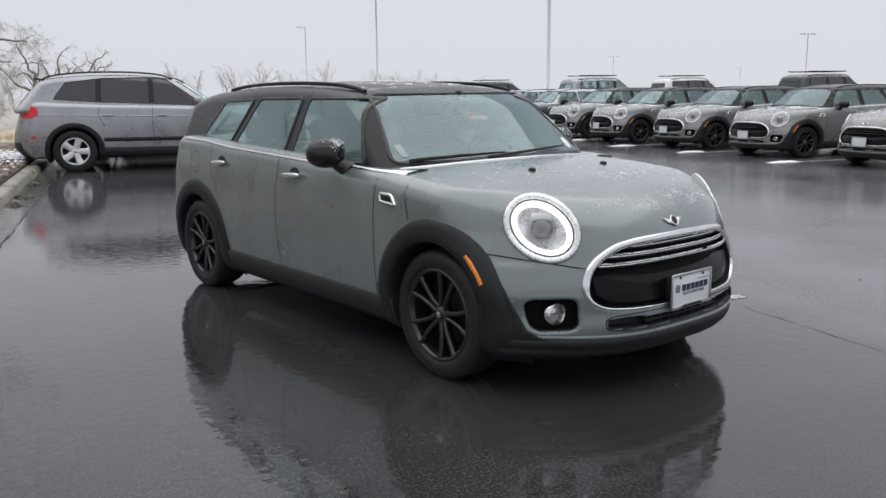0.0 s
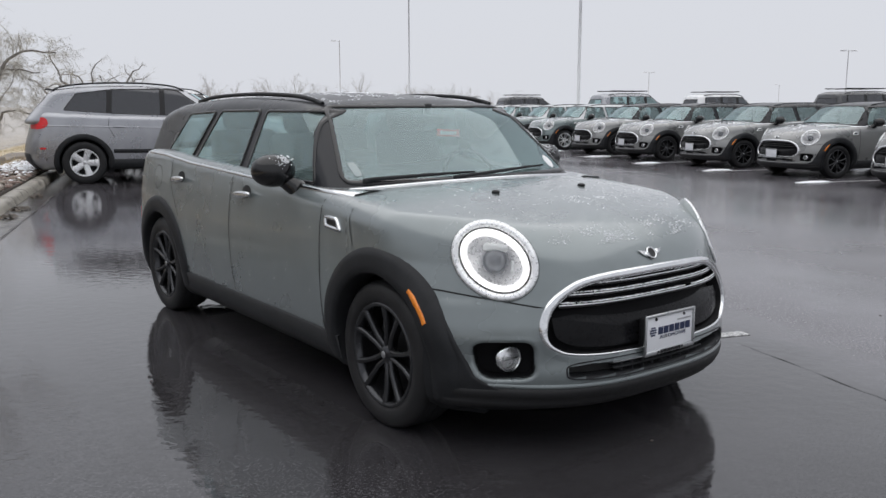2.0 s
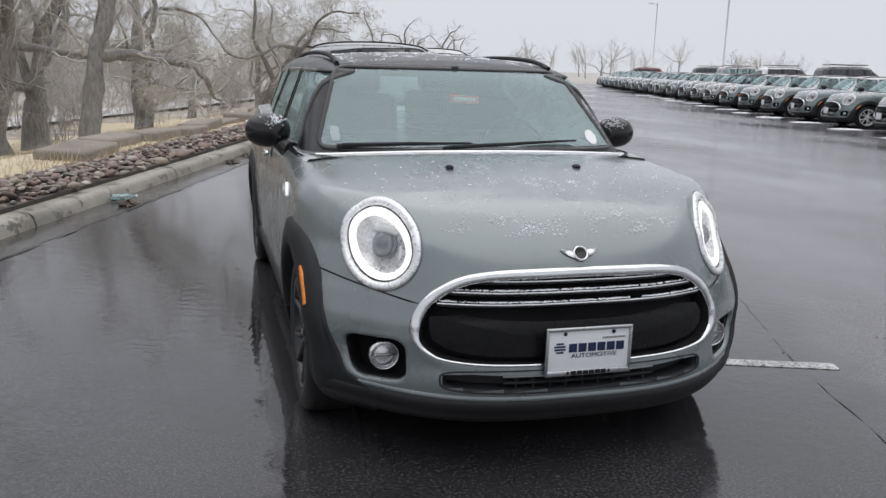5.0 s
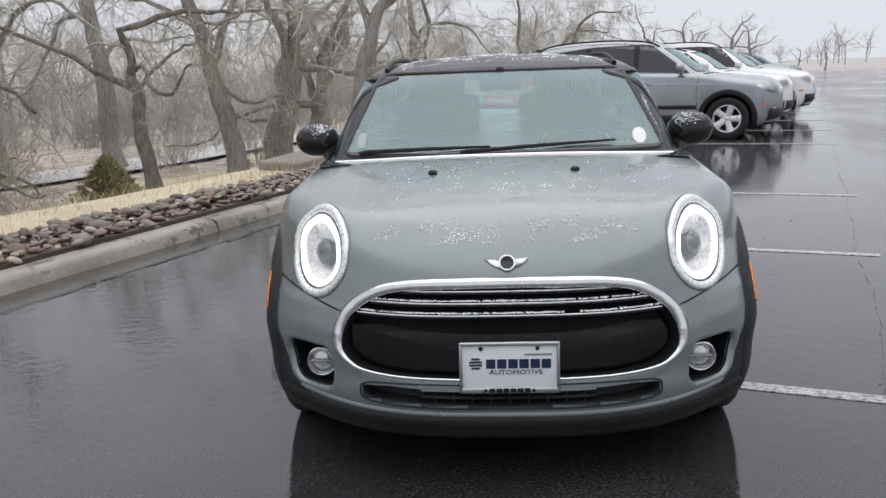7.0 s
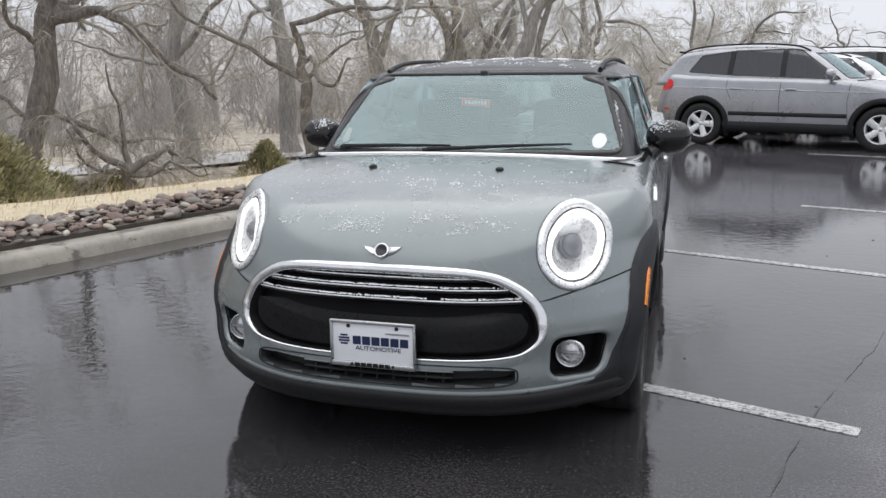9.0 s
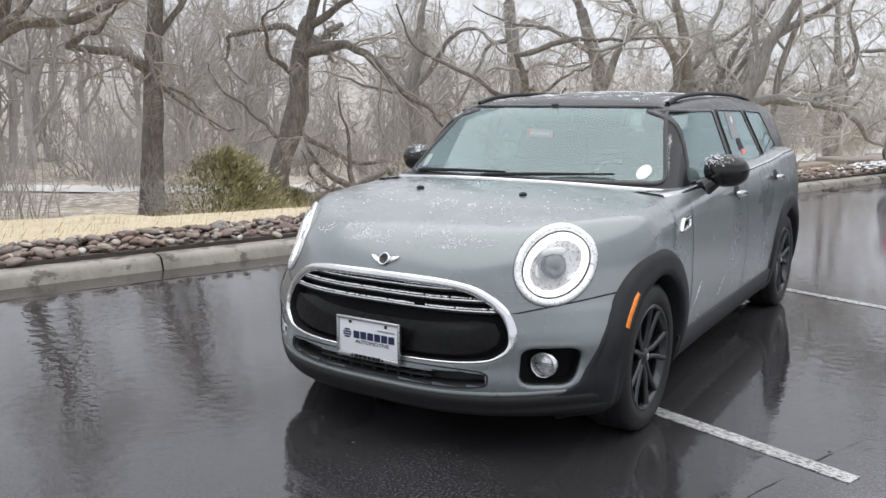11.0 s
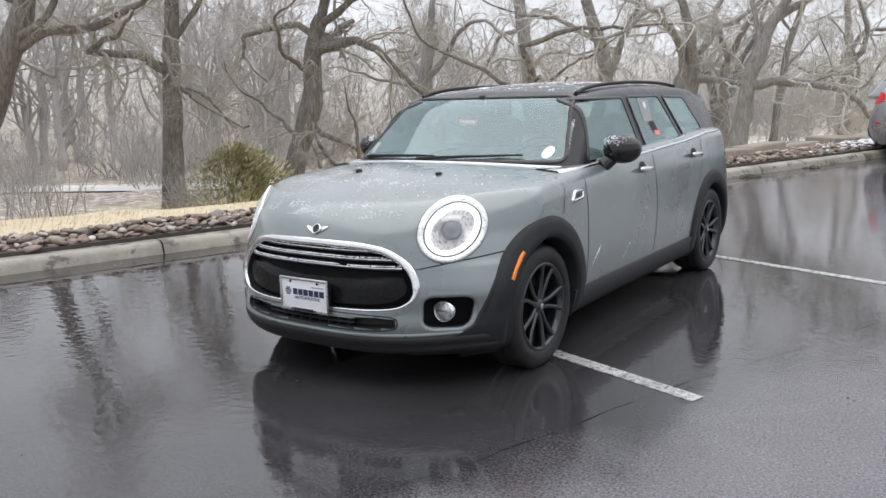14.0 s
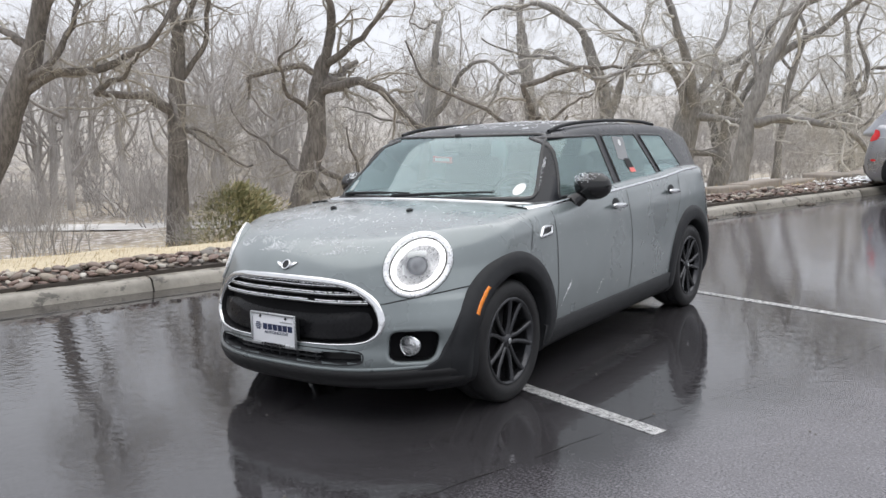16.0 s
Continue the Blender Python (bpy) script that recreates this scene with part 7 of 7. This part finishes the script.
# ---- small things on the hero car ----
def letters(text, size, mat, parent, m, name="lettering", extrude=0.0006, squeeze=1.0):
    cu = bpy.data.curves.new(name, "FONT")
    cu.body, cu.size, cu.align_x, cu.align_y, cu.extrude = text, size, "CENTER", "CENTER", extrude
    tmp = bpy.data.objects.new(name, cu)
    me = bpy.data.meshes.new_from_object(tmp)
    bpy.data.objects.remove(tmp)
    me.materials.clear()
    me.materials.append(mat)
    ob = new(name, me)
    ob.parent = parent
    ob.matrix_basis = m @ Matrix.Diagonal((squeeze, 1, 1, 1))
    return ob


plate = [o for o in hero.children if o.name.startswith("licence_plate")][0]
PY = -2.1512
front = pose(0, PY, 0, 90, 0, 0)
# dealer print: plain blocks in place of the brand, a striped disc, and the line beneath
for i in range(6):
    part("print_block", box(-0.058 + i * 0.0345, PY, 0.462, 0.029, 0.0014, 0.030, 0.0), NAVY, plate, smooth=False)
for k, z in enumerate((0.478, 0.468, 0.458, 0.448)):
    w = (0.026, 0.04, 0.04, 0.026)[k]
    part("print_stripe", box(-0.105, PY, z, w, 0.0014, 0.0062, 0.0), NAVY, plate, smooth=False)
letters("AUTOMOTIVE", 0.021, NAVY, plate, pose(0.020, PY - 0.0008, 0.434, 90, 0, 0), "plate_lettering", squeeze=1.25)
part("print_bar", box(0.09, PY, 0.492, 0.085, 0.0014, 0.006, 0.0), SATIN, plate, smooth=False)
for i in range(6):
    part("frame_block", box(-0.055 + i * 0.022, PY - 0.0075, 0.377, 0.019, 0.0014, 0.014, 0.0), GLOSS_BLACK, plate, smooth=False)
for sx in (-1, 1):
    part("plate_screw", moved(revolve([(0.0, -0.004), (0.006, -0.003), (0.007, 0.0)], 12, "y"), Matrix.Translation((sx * 0.088, PY, 0.512))), DEEP, plate)
    part("plate_screw", moved(revolve([(0.0, -0.004), (0.005, -0.003), (0.006, 0.0)], 12, "y"), Matrix.Translation((sx * 0.075, PY - 0.006, 0.377))), DEEP, plate)

# stickers and tag inside the windscreen
tag = part("mirror_tag", moved(box(0, 0, 0, 0.145, 0.002, 0.036, 0.0), pose(0.0, -0.672, 1.215, 0, 3, 0)), RED_TAG, hero, "faded red stock tag", smooth=False)
for i in range(7):
    part("tag_print", moved(box(-0.048 + i * 0.016, -0.0016, 0, 0.011, 0.001, 0.018, 0.0), pose(0.0, -0.672, 1.215, 0, 3, 0)), PAPER, tag, smooth=False)
PSC = on_front(HC)
part("round_sticker", filled(HC, PSC, ellipse((0.615, 1.045), 0.032, 0.032, 0, 24), 0.0035, 2), PAPER, hero, "round white sticker", smooth=False)
part("sticker", filled(HC, PSC, ellipse((-0.64, 1.055), 0.020, 0.032, 0, 24, 4), 0.0035, 2), simple("faded_clear_film", (0.34, 0.40, 0.40), 0.4, 0, 0.2, 60), hero, "small faded clear sticker", smooth=False)
# price sheet and red label in the rear door glass
PSL = on_side(HC, 1)
sheet = part("window_sheet", filled(HC, PSL, quad_outline([(0.30, 1.17), (0.45, 1.15), (0.48, 1.31), (0.30, 1.32)], 0.01), 0.004, 3), simple("grey_paper_sheet", (0.30, 0.31, 0.32), 0.5, 0, 0.2, 30), hero, "grey price sheet in the window", smooth=False)
part("sheet_mark", filled(HC, PSL, ellipse((0.39, 1.275), 0.022, 0.022, 0, 20), 0.006, 2), PAPER, sheet, smooth=False)
part("sheet_band", filled(HC, PSL, quad_outline([(0.40, 1.10), (0.50, 1.10), (0.47, 1.165), (0.38, 1.17)], 0.008), 0.005, 2), DEEP, sheet, smooth=False)
part("sheet_label", filled(HC, PSL, quad_outline([(0.43, 1.075), (0.52, 1.075), (0.50, 1.105), (0.42, 1.105)], 0.006), 0.0055, 2), RED_TAG, sheet, smooth=False)

# sleet lying on the car
random.seed(33)

HT = on_top(HB)
spots = []
tries = 0
while len(spots) < 900 and tries < 60000:
    tries += 1
    x, y = random.uniform(-0.6, 0.62), random.uniform(-2.02, -1.2)
    w = 0.9 * math.exp(-((y + 1.955) / 0.045) ** 2) * (0.35 + 0.65 * math.exp(-((abs(x) - 0.26) / 0.2) ** 2)) + 0.55 * math.exp(-((x - 0.06) / 0.15) ** 2 - ((y + 1.62) / 0.045) ** 2) + 0.008
    if y > -1.99 + 0.8 * abs(x) ** 3 and random.random() < w * max(0.0, noise.noise((x * 14, y * 14, 2.0)) + 0.18) * 1.6:
        spots.append((x, y))
snow_b = part("bonnet_snow", clumps(spots, HT, 0.0014, 0.0042), SNOW)
tagged(snow_b, "thin scattered wet snow crystals lying on the bonnet", "snow", kind="stuff")
RT = on_top(HC)
spots, tries = [], 0
while len(spots) < 1100 and tries < 60000:
    tries += 1
    x, y = random.uniform(-0.52, 0.52), random.uniform(-0.36, 1.3)
    if random.random() < max(0.0, noise.noise((x * 9, y * 9, 5.0)) + 0.05) * 1.3:
        spots.append((x, y))
snow_r = part("roof_snow", clumps(spots, RT, 0.003, 0.009, 0.25), SNOW)
tagged(snow_r, "melting wet snow flecks across the black roof", "snow", kind="stuff")
# on grille slats, the ring and the bezels
HF = on_front(HB)
V, F = [], []
for z, hw, dens in ((0.683, 0.38, 0.3), (0.645, 0.46, 0.85), (0.607, 0.485, 0.95)):
    spots = []
    for i in range(420):
        x = random.uniform(-hw, hw)
        if noise.noise((x * 7, z * 40, 3.0)) + dens - 0.45 > 0:
            spots.append((x, z + random.uniform(-0.002, 0.002)))
    g = clumps(spots, HF, 0.002, 0.0052, 0.5, 0.0)
    g = ([(a, b + 0.006, c) for a, b, c in g[0]], g[1])
    V, F = join((V, F), g)
snow_g = part("grille_snow", (V, F), SNOW)
tagged(snow_g, "lines of wet snow caught on the grille bars", "snow", kind="stuff")
V, F = [], []
for sx in (-1, 1):
    m = pose(sx * 0.915, -0.46, 1.045, 0, 0, sx * 12)
    for i in range(80):
        a, b = random.gauss(-sx * 0.35, 0.3), random.gauss(0.75, 0.25)
        d = Vector((math.sin(a), -math.cos(a) * math.cos(b), math.sin(b)))
        p = m @ Vector((d.x * 0.107, d.y * 0.084, d.z * 0.079))
        g = ([(q[0] * random.uniform(0.003, 0.008) + p.x, q[1] * 0.005 + p.y, q[2] * 0.004 + p.z) for q in ((1, 0, 0), (0, 1, 0), (-1, 0, 0), (0, -1, 0), (0, 0, 1), (0, 0, -1))],
             [(0, 1, 4), (1, 2, 4), (2, 3, 4), (3, 0, 4), (1, 0, 5), (2, 1, 5), (3, 2, 5), (0, 3, 5)])
        n = len(V)
        V += g[0]
        F += [tuple(k + n for k in f) for f in g[1]]
snow_m = part("mirror_snow", (V, F), SNOW)
tagged(snow_m, "wet snow stuck to the black door mirrors", "snow", kind="stuff")
# snow left in front of the opposite row and on the stones by the grey car
def drift(name, u, v, L, W, H, label):
    V, n, k = [], 26, 7
    for i in range(n):
        for j in range(k):
            a, b = i / (n - 1) * 2 - 1, j / (k - 1) * 2 - 1
            e = max(0.0, 1 - abs(a) ** 3) * max(0.0, 1 - b * b)
            p = uv(u + a * L / 2 + 0.03 * noise.noise((a * 3, b, u)), v + b * W / 2 * (0.6 + 0.6 * noise.noise((a * 4, v, 1.0)) ** 2), 0.004 + H * e * (0.6 + 0.6 * abs(noise.noise((a * 5 + u, b * 3, v)))))
            V.append(tuple(p))
    ob = part(name, (V, grid_faces(n, k)), SNOW)
    return tagged(ob, label, "snow", "snow remnants")


for k in range(-3, 14):
    drift("snow_patch", 9.85 + random.uniform(-0.2, 0.2), 8.79 + 1.43 + 2.86 * k + random.uniform(-0.2, 0.2), random.uniform(0.7, 1.2), random.uniform(0.14, 0.3), 0.035, "low strip of old snow on the wet asphalt")


# snow caught along the driver's screen pillar, smears on the doors, and a crust on the stones
spots = [(0.735 - 0.30 * (z - 1.0) - random.uniform(0.0, 0.014), z) for z in [random.uniform(1.03, 1.22) for _ in range(110)]]
g = clumps(spots, PSC, 0.0015, 0.0042, 0.5)
pillar_snow = part("screen_snow", ([(a, b - 0.006, c) for a, b, c in g[0]], g[1]), SNOW)
tagged(pillar_snow, "thin line of snow along the windscreen pillar", "snow", kind="stuff")
spots = []
for sx, cy, cz, n in ((1, -0.73, 0.48, 60), (1, -0.3, 0.42, 14)):
    for _ in range(n):
        t = random.gauss(0, 0.03)
        spots.append((cy + t, cz + t * 0.9 + random.gauss(0, 0.006)))
V, F = [], []
for p in on_side(HB, 1)(np.array(spots)):
    r = random.uniform(0.002, 0.005)
    n = len(V)
    V += [(p[0] + 0.001 + r * 0.4, p[1], p[2]), (p[0] + 0.001, p[1] + r, p[2]), (p[0] + 0.001, p[1], p[2] + r), (p[0] + 0.001, p[1] - r, p[2]), (p[0] + 0.001, p[1], p[2] - r)]
    F += [(n, n + 1, n + 2), (n, n + 2, n + 3), (n, n + 3, n + 4), (n, n + 4, n + 1)]
door_snow = part("door_snow", (V, F), SNOW)
tagged(door_snow, "small smear of wet snow on the door", "snow", kind="stuff")
V, F = [], []
for _ in range(700):
    u, v = -3.8 + random.gauss(0, 0.25), 12.6 + random.gauss(0, 0.9)
    p = uv(max(-4.15, min(-3.45, u)), v, 0.255 + random.uniform(-0.02, 0.03))
    r = random.uniform(0.02, 0.05)
    n = len(V)
    for i in range(6):
        V.append((p.x + r * math.cos(i * 1.047) * random.uniform(0.6, 1.2), p.y + r * math.sin(i * 1.047) * random.uniform(0.6, 1.2), p.z))
    V.append((p.x, p.y, p.z + r * 0.35))
    F += [(n + i, n + (i + 1) % 6, n + 6) for i in range(6)]
crust = part("stone_snow", (V, F), SNOW)
tagged(crust, "patchy crust of snow over the river stones", "snow", kind="stuff")
